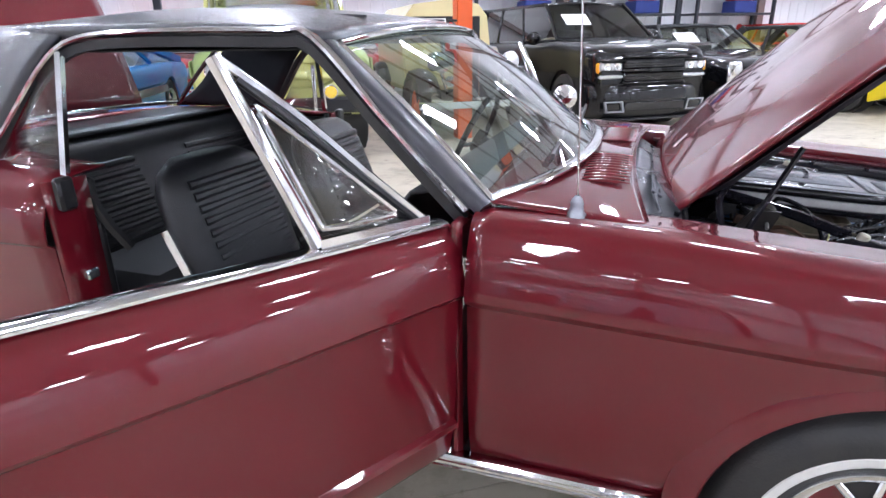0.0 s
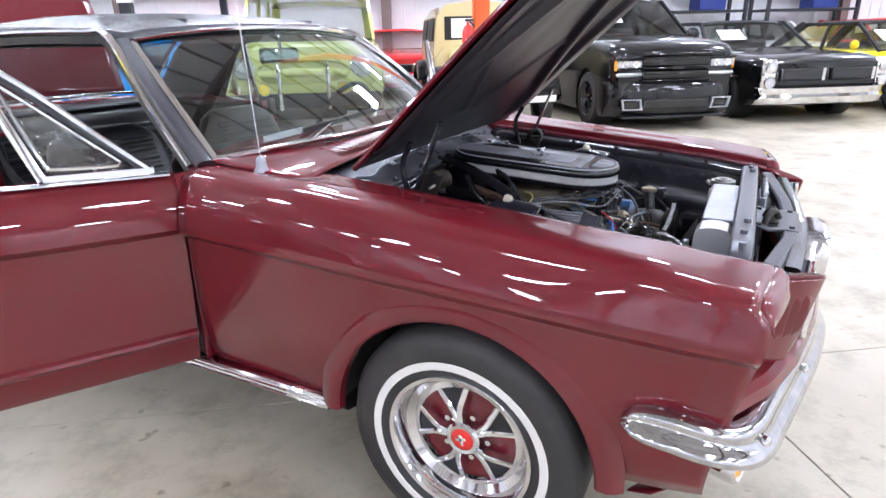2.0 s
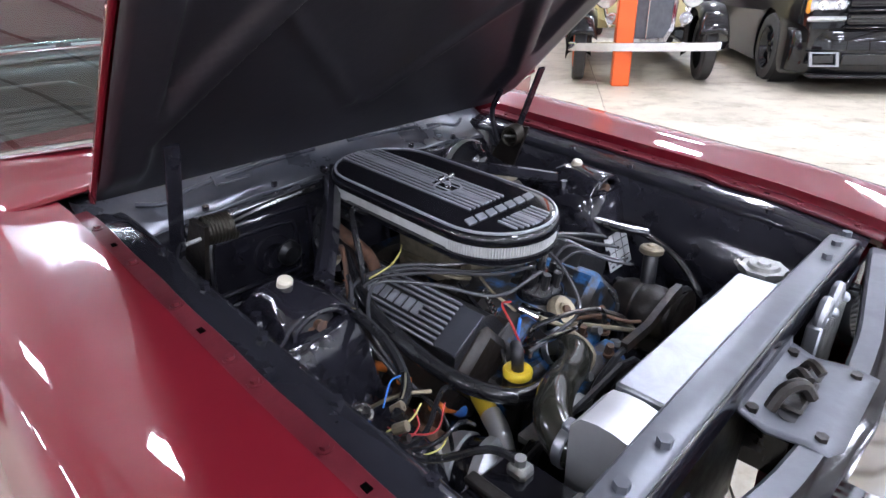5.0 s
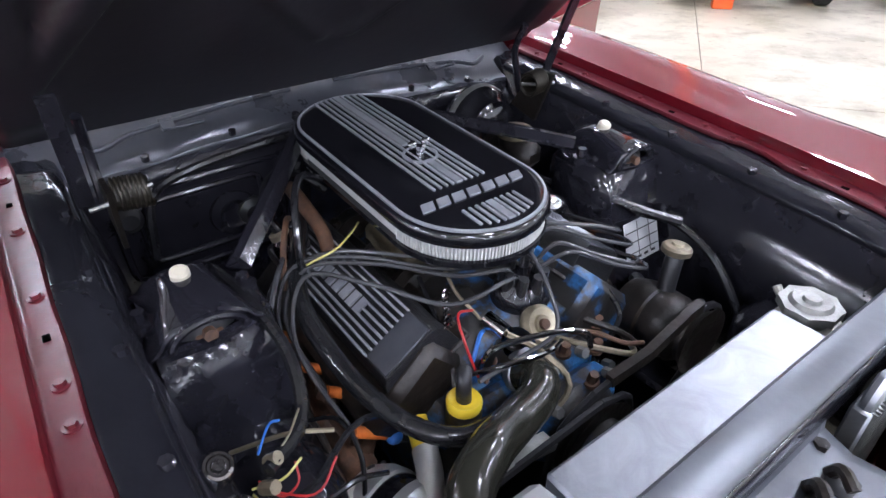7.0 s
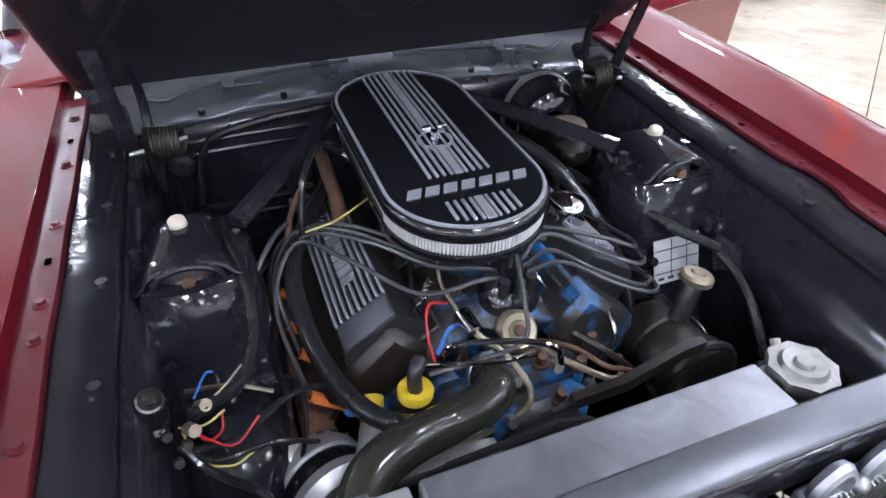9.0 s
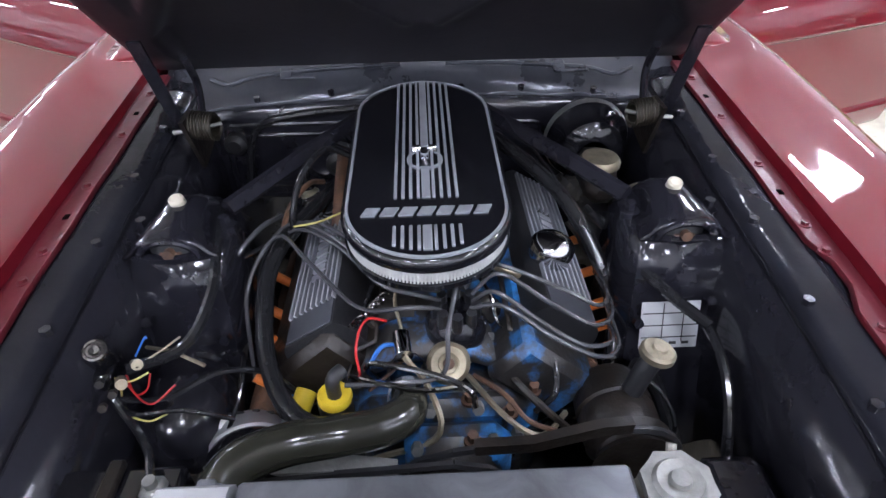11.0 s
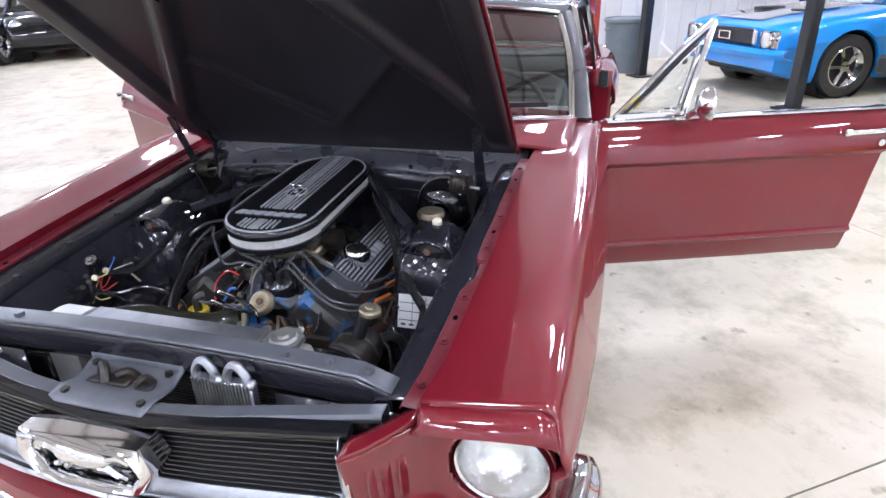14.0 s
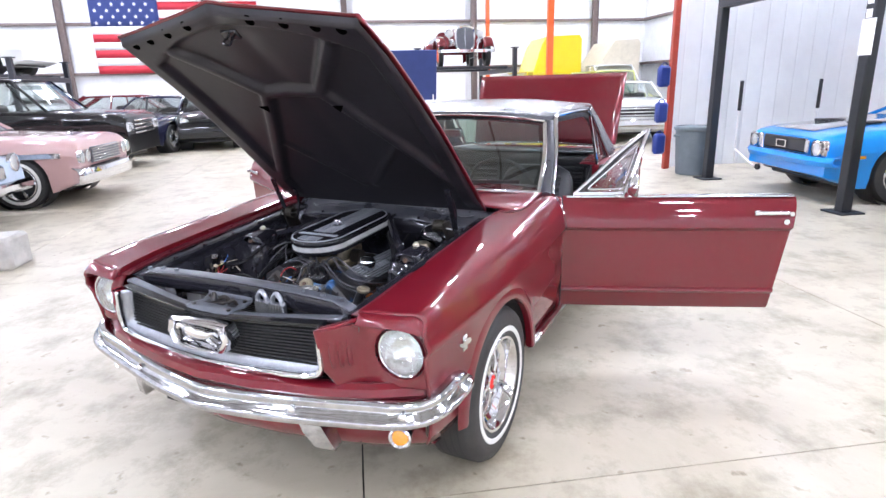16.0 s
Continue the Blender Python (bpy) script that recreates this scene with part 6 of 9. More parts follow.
for k in range(5):
    a = k * math.tau / 5 + 0.4
    t = np.array(pose(0, 0, 0, math.degrees(a), 0, 0)) @ np.array(pose(0, 0, 0, 0, 0, 0)) @ np.array(pose(0, 0, 0, 0, 24, 0))
    part("blade", Geo().box((0.40, 0.02 - 0.11 * math.sin(a), 0.56 + 0.11 * math.cos(a)), (0.004, 0.075, 0.14), 0.001, turn=t), GRIME, fan)
for x, y, z, r in ((0.335, 0.02, 0.56, 0.075), (0.335, 0.02, 0.43, 0.08), (0.325, 0.275, 0.615, 0.062), (0.345, -0.29, 0.57, 0.042)):
    part("pulley", Geo().lathe([(0.02, -0.02), (r, -0.018), (r - 0.012, -0.004), (r - 0.012, 0.004), (r, 0.018), (r - 0.02, 0.019), (0.02, 0.008), (0.0, 0.008)], (x, y, z), (1, 0, 0), 28), GRIME, CAR, "grimy belt pulley")
for belt in ([(0.33, 0.02, 0.645), (0.33, 0.275, 0.68), (0.33, 0.34, 0.61), (0.33, 0.27, 0.55), (0.33, 0.05, 0.35), (0.33, -0.06, 0.42), (0.33, -0.05, 0.60), (0.33, 0.02, 0.645)],
             [(0.345, 0.02, 0.64), (0.345, -0.29, 0.614), (0.345, -0.335, 0.57), (0.345, -0.29, 0.53), (0.345, 0.0, 0.34), (0.345, 0.09, 0.42), (0.345, 0.09, 0.60), (0.345, 0.02, 0.64)]):
    part("drive_belt", Geo().tube(belt, 0.0065, 6, steps=50, cap=False), RUBBER, CAR)
# power-steering pump with filler
part("steering_pump", Geo().lathe([(0.0, -0.10), (0.048, -0.095), (0.058, -0.07), (0.060, -0.04), (0.056, -0.036), (0.060, -0.03), (0.060, 0.0), (0.05, 0.02), (0.0, 0.025)], (0.285, 0.275, 0.605), (1, 0, 0), 22), GRIME, CAR, "black power-steering pump")
part("pump_neck", Geo().tube([(0.25, 0.29, 0.66), (0.243, 0.305, 0.70), (0.238, 0.318, 0.722)], 0.016, 14), RUBBER, CAR)
part("pump_cap", Geo().lathe([(0.0, 0.018), (0.010, 0.018), (0.012, 0.014), (0.022, 0.013), (0.026, 0.009), (0.026, 0.0), (0.020, -0.004)], (0.236, 0.319, 0.72), (0, 0.15, 1), 18), BRASS, CAR, "yellowed pump filler cap")
part("pump_bracket", Geo().sweep([(0.33, 0.05, 0.655), (0.335, 0.13, 0.665), (0.335, 0.22, 0.695), (0.33, 0.26, 0.69)], [(-0.007, -0.010), (0.007, -0.010), (0.007, 0.010), (-0.007, 0.010)]), GRIME, CAR)
part("pump_hose", Geo().tube([(0.22, 0.30, 0.62), (0.15, 0.35, 0.60), (0.20, 0.40, 0.50), (0.35, 0.40, 0.40)], 0.013, 8), RUBBER, CAR)
# alternator
AX, AA = (0.275, -0.288, 0.548), (0.92, 0.28, 0.16)
alt = part("alternator", Geo().lathe([(0.0, -0.075), (0.040, -0.072), (0.060, -0.060), (0.069, -0.040), (0.071, -0.018), (0.066, -0.015), (0.066, 0.012), (0.071, 0.015), (0.071, 0.030), (0.058, 0.046), (0.03, 0.050), (0.0, 0.050)], AX, AA, 36), ALU_SATIN, CAR, "cast-aluminium alternator with black band")
part("band", Geo().lathe([(0.0665, -0.016), (0.0675, -0.012), (0.0675, 0.010), (0.0665, 0.013)], AX, AA, 36), GLOSS_BLACK, alt)
part("alternator_tag", Geo().box((0.232, -0.318, 0.601), (0.022, 0.034, 0.0025), 0.001, turn=pose(0, 0, 0, -28, 22, 0)), PAPER, alt)
part("mounting_ear", Geo().tube([(0.300, -0.250, 0.590), (0.270, -0.228, 0.604), (0.238, -0.214, 0.612)], 0.0185, 12), ALU_SATIN, alt)
for k in range(9):
    a = 0.5 + k * 0.36
    u, v, w = basis(AA)
    p = np.array(AX) + 0.064 * (math.cos(a) * u + math.sin(a) * v) - w * 0.052
    # black chips painted as the shade inside the vent openings
    part("vent_slot", Geo().box(p, (0.006, 0.012, 0.006), 0.002), FLAT_BLACK, alt)
part("alternator_arm", Geo().sweep([(0.33, -0.24, 0.63), (0.33, -0.15, 0.63), (0.325, -0.06, 0.60)], [(-0.006, -0.014), (0.006, -0.014), (0.006, 0.014), (-0.006, 0.014)], up=(1, 0, 0)), ALU_CAST, CAR)
part("ear_sleeve", Geo().cyl((0.240, -0.215, 0.611), (0.199, -0.202, 0.628), 0.0165, n=18), YELLOW_CAP, alt, "yellow plastic sleeve on the mounting ear")
part("bracket_plate", Geo().prism([(-0.36, 0.50), (-0.24, 0.56), (-0.20, 0.62), (-0.24, 0.64), (-0.34, 0.60)], 0.006, lambda a, b, c: (0.338 + c, a, b)), GLOSS_BLACK, alt)
part("blue_clip", Geo().ball((0.185, -0.232, 0.600), 0.014, 10, (1, 1, 0.8)), BLUE_WIRE, CAR)
# yellow dipped cap with elbow
yc = part("filler_tube", Geo().cyl((0.24, -0.15, 0.60), (0.242, -0.149, 0.66), 0.026, n=16), GRIME, CAR)
part("yellow_cap", Geo().lathe([(0.018, -0.010), (0.025, -0.007), (0.026, 0.005), (0.0235, 0.009), (0.018, 0.006), (0.010, 0.006)], (0.242, -0.149, 0.664), (0, 0.1, 1), 20), YELLOW_CAP, yc, "yellow plastic filler cap")
part("elbow", Geo().tube([(0.242, -0.149, 0.66), (0.24, -0.148, 0.70), (0.225, -0.135, 0.705)], 0.011, 10), RUBBER, yc)
part("steel_pipe", Geo().tube([(0.205, -0.09, 0.66), (0.225, -0.10, 0.705), (0.235, -0.08, 0.725), (0.26, 0.0, 0.725), (0.28, 0.045, 0.715), (0.285, 0.055, 0.685)], 0.0045, 8, steps=36), CHROME_OLD, CAR, "bent steel vacuum pipe")
part("steel_pipe", Geo().tube([(0.225, -0.125, 0.69), (0.25, -0.09, 0.705), (0.265, -0.02, 0.70), (0.25, 0.03, 0.685)], 0.004, 8), CHROME_OLD, CAR)
part("red_lead", Geo().tube([(0.225, -0.11, 0.675), (0.20, -0.115, 0.725), (0.165, -0.10, 0.745), (0.16, -0.07, 0.735)], 0.0022, 6), RED_WIRE, CAR)
part("blue_lead", Geo().tube([(0.20, -0.10, 0.68), (0.19, -0.08, 0.71), (0.175, -0.06, 0.70)], 0.0035, 6), BLUE_WIRE, CAR)
part("heater_hose", Geo().tube([(-0.385, -0.08, 0.76), (-0.22, -0.16, 0.765), (-0.02, -0.262, 0.745), (0.12, -0.268, 0.705), (0.22, -0.24, 0.675), (0.28, -0.19, 0.66), (0.285, -0.12, 0.65), (0.26, -0.06, 0.63)], 0.0145, 10, steps=48), HOSE, CAR, "black rubber heater hose")
part("heater_hose", Geo().tube([(-0.385, 0.12, 0.79), (-0.24, 0.15, 0.82), (-0.12, 0.245, 0.775), (-0.02, 0.30, 0.70), (0.06, 0.32, 0.62), (0.16, 0.28, 0.55), (0.26, 0.10, 0.53)], 0.0145, 10, steps=44), HOSE, CAR, "black rubber heater hose")
part("brake_hose", Geo().tube([(-0.12, 0.30, 0.74), (-0.065, 0.324, 0.73), (0.02, 0.345, 0.735), (0.108, 0.385, 0.717), (0.168, 0.425, 0.705), (0.26, 0.43, 0.66), (0.36, 0.41, 0.56)], 0.008, 8, steps=40), HOSE, CAR)
part("wiring_loom", Geo().tube([(0.06, 0.34, 0.745), (0.125, 0.385, 0.725), (0.175, 0.425, 0.712)], 0.009, 8, steps=40, ribs=0.12), HOSE, CAR)
part("wiring_loom", Geo().tube([(-0.08, -0.36, 0.80), (0.02, -0.345, 0.80), (0.12, -0.335, 0.77), (0.20, -0.36, 0.74), (0.25, -0.42, 0.75)], 0.008, 8, steps=60, ribs=0.12), HOSE, CAR)
part("firewall_loom", Geo().tube([(-0.36, -0.40, 0.68), (-0.385, -0.37, 0.79), (-0.385, -0.28, 0.825), (-0.385, -0.10, 0.84)], 0.008, 8, steps=50, ribs=0.12), HOSE, CAR)
part("ignition_lead", Geo().tube([(-0.06, -0.30, 0.72), (0.02, -0.325, 0.755), (-0.02, -0.29, 0.785), (-0.07, -0.26, 0.78)], 0.0045, 7), WIRE_GREY, CAR)

# braces from the towers to the cowl
for sg in (-1, 1):
    b = part("tower_brace", Geo().sweep(spline([(-0.03, sg * 0.335, 0.825), (-0.15, sg * 0.235, 0.846), (-0.385, sg * 0.06, 0.868)], 16), [(-0.016, -0.008), (0.016, -0.008), (0.018, -0.002), (0.013, 0.004), (0.006, 0.013), (-0.006, 0.013), (-0.013, 0.004), (-0.018, -0.002)]), TOWER_BLACK, CAR, "gloss black tower brace")
    part("brace_foot", Geo().box((-0.385, sg * 0.06, 0.864), (0.05, 0.04, 0.012), 0.003), GLOSS_BLACK, b)

# brake booster and master cylinder
bo = part("brake_booster", Geo().lathe([(0.04, -0.06), (0.075, -0.05), (0.088, -0.03), (0.088, 0.0), (0.082, 0.012), (0.072, 0.022), (0.066, 0.045), (0.05, 0.056), (0.03, 0.06)], (-0.325, 0.345, 0.772), (1, 0, 0), 30), GLOSS_BLACK, CAR, "black vacuum brake booster")
part("booster_band", Geo().lathe([(0.0885, -0.022), (0.091, -0.018), (0.091, -0.008), (0.0885, -0.002)], (-0.325, 0.345, 0.772), (1, 0, 0), 30), ALU_CAST, bo)
mc = part("master_cylinder", Geo().box((-0.215, 0.338, 0.755), (0.16, 0.07, 0.06), 0.02).cyl((-0.200, 0.338, 0.755), (-0.200, 0.338, 0.795), 0.036, n=20), GRIME, CAR, "cast brake master cylinder")
part("reservoir_lid", Geo().lathe([(0.0, 0.018), (0.035, 0.016), (0.040, 0.008), (0.040, 0.0)], (-0.200, 0.338, 0.788), n=22), BRASS, mc, "tan zinc reservoir lid")
part("firewall_grommet", Geo().lathe([(0.03, 0), (0.03, 0.02), (0.018, 0.03), (0.0, 0.03)], (-0.405, -0.20, 0.70), (1, 0, 0), 16), RUBBER, CAR)
part("firewall_grommet", Geo().lathe([(0.025, 0), (0.025, 0.02), (0.015, 0.03), (0.0, 0.03)], (-0.40, -0.42, 0.76), (1, 0, 0), 16), RUBBER, CAR)

# service sticker on the driver-side tower
fs = pose(0.1165, 0.392, 0.660, 0, 71.5, 0)
sk = part("service_sticker", Geo().box((0, 0.0, 0.004), (0.085, 0.098, 0.002), 0.0005), STICKER, CAR, "silver printed service sticker", at=fs)
for a in (-0.022, 0.0, 0.022):
    part("print_bar", Geo().box((a, 0, 0.0054), (0.0018, 0.092, 0.0008)), FLAT_BLACK, sk)
for b in (-0.012, 0.022):
    part("print_bar", Geo().box((-0.005, b, 0.0054), (0.07, 0.0014, 0.0008)), FLAT_BLACK, sk)
for k in range(4):
    part("print_bar", Geo().box((0.033, -0.034 + 0.021 * k, 0.0054), (0.005, 0.012, 0.0008)), FLAT_BLACK, sk)

# starter solenoid and its coloured wires, passenger apron
so = part("starter_solenoid", Geo().lathe([(0.0, 0.0), (0.016, 0.0), (0.018, -0.004), (0.018, -0.05), (0.0, -0.052)], (0.231, -0.462, 0.770), (0.45, 0.25, 1), 20).box((0.225, -0.468, 0.72), (0.05, 0.034, 0.03), 0.006), GLOSS_BLACK, CAR, "black starter solenoid with silver cap and wires")
part("solenoid_cap", Geo().lathe([(0.0, 0.004), (0.006, 0.0045), (0.008, 0.001), (0.011, 0.001), (0.0125, 0.003), (0.0155, 0.0025), (0.017, 0.0), (0.017, -0.003)], (0.231, -0.462, 0.771), (0.45, 0.25, 1), 20), CHROME_OLD, so)
for p in ((0.262, -0.452, 0.742), (0.275, -0.432, 0.735), (0.288, -0.444, 0.724)):
    part("stud_nut", Geo().cyl(p, (p[0] + 0.008, p[1] + 0.003, p[2] + 0.004), 0.006, n=6), GRIME, so)
for k, (m, p) in enumerate(((RED_WIRE, [(0.24, -0.43, 0.73), (0.262, -0.415, 0.715), (0.264, -0.395, 0.725), (0.25, -0.39, 0.742)]), (YELLOW_WIRE, [(0.245, -0.44, 0.72), (0.28, -0.425, 0.703), (0.297, -0.39, 0.70), (0.29, -0.365, 0.705)]),
                            (BLUE_WIRE, [(0.22, -0.42, 0.745), (0.215, -0.40, 0.775), (0.225, -0.39, 0.785)]), (HOSE, [(0.27, -0.44, 0.715), (0.26, -0.38, 0.70), (0.22, -0.31, 0.705), (0.19, -0.25, 0.66), (0.20, -0.20, 0.60)]), (BRASS, [(0.24, -0.42, 0.74), (0.225, -0.385, 0.755), (0.20, -0.36, 0.76)]),
                            (RED_WIRE, [(0.25, -0.43, 0.725), (0.285, -0.385, 0.72), (0.27, -0.35, 0.74)]), (YELLOW_WIRE, [(0.25, -0.44, 0.735), (0.265, -0.41, 0.745), (0.26, -0.385, 0.755)]))):
    part("wire", Geo().tube(p, 0.0045 if m is HOSE else 0.0014, 6), m, so)
part("terminal", Geo().cyl((0.255, -0.43, 0.735), (0.27, -0.42, 0.745), 0.008, n=8).cyl((0.235, -0.415, 0.745), (0.245, -0.405, 0.755), 0.008, n=8), BRASS, so)
# battery in the front corner with cable clamp
bat = part("battery", Geo().box((0.445, -0.40, 0.615), (0.165, 0.17, 0.17), 0.008), GLOSS_BLACK, CAR, "black battery with clamped cable")
for p in ((0.40, -0.345, 0.705), (0.49, -0.345, 0.705)):
    part("terminal_clamp", Geo().box(p, (0.03, 0.028, 0.018), 0.005).cyl((p[0], p[1], p[2]), (p[0], p[1], p[2] + 0.02), 0.008, n=10), ALU_CAST, bat)
part("hold_down", Geo().box((0.445, -0.40, 0.706), (0.17, 0.02, 0.012), 0.003), GRIME, bat)
part("vent_cap", Geo().cyl((0.43, -0.42, 0.70), (0.43, -0.42, 0.71), 0.012, n=12), AMBER, bat)
part("battery_cable", Geo().tube([(0.40, -0.345, 0.718), (0.36, -0.36, 0.722), (0.31, -0.40, 0.70), (0.285, -0.425, 0.705), (0.27, -0.44, 0.73)], 0.0055, 8), HOSE, bat)

# radiator, support and latch
rad = part("radiator", Geo().box((0.485, 0.0, 0.49), (0.05, 0.50, 0.46), 0.004), GRIME, CAR, "aluminium cross-flow radiator")
part("top_tank", Geo().box((0.487, -0.005, 0.766), (0.078, 0.415, 0.056), 0.004), ALU, rad, "flat brushed-aluminium radiator top")
part("side_tank", Geo().grid([[(x, y, z) for x, z in spline([(0.438, 0.60), (0.438, 0.755), (0.445, 0.782), (0.462, 0.793), (0.505, 0.793), (0.522, 0.782), (0.528, 0.755), (0.528, 0.60)], 22)] for y in (-0.298, -0.294, -0.226, -0.222)], close=True, cap=True), ALU_SATIN, rad, "rounded polished side tank")
part("tank_seam", Geo().sweep([(0.43, -0.302, 0.615), (0.54, -0.302, 0.615)], [(-0.004, -0.01), (0.004, -0.01), (0.004, 0.01), (-0.004, 0.01)]), ALU_CAST, rad)
part("hose_neck", Geo().cyl((0.45, -0.268, 0.70), (0.40, -0.264, 0.707), 0.024, n=18), ALU, rad)
part("filler_neck", Geo().box((0.478, 0.252, 0.735), (0.085, 0.075, 0.07), 0.012).cyl((0.475, 0.246, 0.76), (0.475, 0.246, 0.785), 0.026, n=18).tube([(0.46, 0.25, 0.775), (0.435, 0.255, 0.782), (0.425, 0.257, 0.79)], 0.006), PALE_NECK, rad, "pale filler neck with overflow spout")
cap_ring = [(0.475 + (0.040 if k % 2 else 0.036) * math.cos(k * math.tau / 16), 0.246 + (0.040 if k % 2 else 0.036) * math.sin(k * math.tau / 16)) for k in range(16)]
part("radiator_cap", Geo().prism(cap_ring, 0.012, lambda a, b, c: (a, b, 0.785 + c)).lathe([(0.028, 0.797), (0.024, 0.803), (0.012, 0.801), (0.010, 0.806), (0.0, 0.807)], (0.475, 0.246, 0), n=18), ALU_CAST, rad, "ribbed metal radiator cap")
fins = Geo()
for k in range(60):
    fins.box((0.512, 0, 0.28 + 0.0075 * k), (0.003, 0.48, 0.002))
tagged(part("cooling_core", fins, ALU_CAST, rad), kind="stuff")
ysup = np.linspace(-0.50, 0.50, 33)
part("radiator_support", Geo().grid([[(0.526 + dx, y, 0.802 + 0.018 * (1 - (y / 0.5) ** 2) + dz - 0.02 * max(0, abs(y) - 0.44) / 0.06) for dx, dz in ((0.0, -0.04), (0.0, 0.0), (0.004, 0.005), (0.040, 0.005), (0.045, 0.002))] for y in ysup]), SUPPORT_GREY, CAR, "grey painted radiator support", solid=0.003)
part("support_face", Geo().grid([[(0.570 + dx, y, 0.802 + 0.018 * (1 - (y / 0.5) ** 2) + dz - 0.02 * max(0, abs(y) - 0.44) / 0.06) for dx, dz in ((0.001, 0.001), (0.003, -0.006), (0.003, -0.05), (-0.015, -0.075))] for y in ysup]), BAY_BLACK, CAR, solid=0.003)
for sg in (-1, 1):
    part("support_side", Geo().grid([[(0.585, sg * y, z) for z in (0.33, 0.55, 0.76)] for y in (0.285, 0.40, 0.52)]), BAY_BLACK, CAR, solid=0.004)
    for p in ((0.55, sg * 0.38, 0.815), (0.55, sg * 0.455, 0.808), (0.555, sg * 0.30, 0.82)):
        part("support_bolt", Geo().cyl(p, (p[0], p[1], p[2] + 0.01), 0.009, n=6), SUPPORT_GREY, CAR)
    horn = part("horn", Geo().lathe([(0.0, 0.03), (0.03, 0.03), (0.055, 0.02), (0.06, 0.0), (0.05, -0.01), (0.02, -0.03), (0.0, -0.04)], (0.605, sg * 0.40, 0.68), (0.9, -0.2 * sg, 0.3), 20), BAY_BLACK, CAR, "round black horn")
    part("horn_bracket", Geo().box((0.60, sg * 0.40, 0.70), (0.03, 0.03, 0.08), 0.004), BAY_GREY, horn)
    part("horn_bolt", Geo().cyl((0.63, sg * 0.394, 0.689), (0.64, sg * 0.392, 0.692), 0.010, n=6), GRIME, horn)
yh = np.linspace(-0.50, 0.50, 33)
part("grille_cross_bar", Geo().grid([[(np.interp(abs(y), (0, 0.2, 0.55), (0.70, 0.685, 0.625)) - 0.012 + dx, y, 0.742 + 0.07 * abs(y) + dz) for dx, dz in ((-0.034, -0.02), (-0.034, 0.0), (-0.03, 0.004), (-0.005, 0.004), (0.0, 0.0), (0.0, -0.008))] for y in yh]), SUPPORT_GREY, CAR, "grey cross bar behind the grille", solid=0.003)
lt = part("latch_bracket", Geo().grid([[(x, y, z) for x, z in ((0.570, 0.79), (0.575, 0.762), (0.61, 0.750), (0.655, 0.757), (0.69, 0.752))] for y in (-0.12, -0.108, 0.075, 0.09)]), SUPPORT_GREY, CAR, "grey pressed hood-latch bracket", solid=0.004)
part("latch_hook", Geo().tube([(0.60, -0.075, 0.753), (0.607, -0.06, 0.778), (0.622, -0.04, 0.785), (0.635, -0.03, 0.765)], 0.009, 8).tube([(0.60, 0.01, 0.753), (0.61, 0.0, 0.776), (0.625, -0.015, 0.776)], 0.008, 8).tube([(0.605, 0.045, 0.753), (0.615, 0.04, 0.772), (0.632, 0.03, 0.766)], 0.007, 8).box((0.62, -0.03, 0.760), (0.03, 0.08, 0.008), 0.003), GRIME, lt)
for p in ((0.585, -0.10, 0.758), (0.585, 0.065, 0.758), (0.665, -0.095, 0.755), (0.665, 0.07, 0.755)):
    part("latch_bolt", Geo().cyl(p, (p[0], p[1], p[2] + 0.008), 0.008, n=6), GRIME, lt)
for p in ((0.625, -0.068, 0.7535), (0.622, -0.01, 0.7535), (0.622, 0.04, 0.7535)):
    # solid black discs, the bracket holes' shade put into colour
    part("bracket_hole", Geo().cyl(p, (p[0], p[1], p[2] + 0.002), 0.018, n=14), FLAT_BLACK, lt)
ck = part("transmission_cooler", Geo().box((0.592, 0.188, 0.685), (0.022, 0.125, 0.19), 0.003), ALU, CAR, "finned aluminium cooler with tube loops")
for k in range(17):
    part("fin", Geo().box((0.604, 0.133 + 0.0069 * k, 0.685), (0.006, 0.0022, 0.19)), ALU_CAST, ck)
for y in (0.155, 0.22):
    part("tube_loop", Geo().tube([(0.594, y - 0.018, 0.775), (0.594, y - 0.018, 0.795), (0.594, y, 0.814), (0.594, y + 0.018, 0.795), (0.594, y + 0.018, 0.775)], 0.0085, 8), ALU, ck)
    part("tube_end", Geo().ball((0.60, y + 0.032, 0.782), 0.010, 10), ALU, ck)
# dark sheet added below the bay to shut out the bright floor
part("bay_blanking_sheet", Geo().box((0.08, 0, 0.265), (0.80, 0.82, 0.02), 0.004), TRIM_DARK, CAR)
part("oil_pan", Geo().box((-0.05, -0.01, 0.33), (0.5, 0.24, 0.18), 0.03), GRIME, CAR)
for sg in (-1, 1):
    part("frame_rail", Geo().box((0.12, sg * 0.37, 0.34), (0.98, 0.08, 0.12), 0.01), BAY_BLACK, CAR)
    part("engine_mount", Geo().box((0.02, sg * 0.26, 0.43), (0.12, 0.10, 0.08), 0.015), GRIME, CAR)
part("splash_cover", Geo().ball((0.185, -0.395, 0.575), 0.095, 20, (1.15, 0.85, 0.9)), BAY_BLACK, CAR)
part("washer_bag", Geo().box((0.42, 0.40, 0.55), (0.16, 0.10, 0.18), 0.02), BAY_BLACK, CAR)
part("steel_line", Geo().tube([(0.16, -0.44, 0.70), (0.20, -0.38, 0.73), (0.22, -0.33, 0.72)], 0.003, 6), BRASS, CAR)
part("steel_line", Geo().tube([(0.20, 0.05, 0.65), (0.28, 0.10, 0.65), (0.30, 0.15, 0.63), (0.24, 0.20, 0.60)], 0.005, 6), BRASS, CAR)
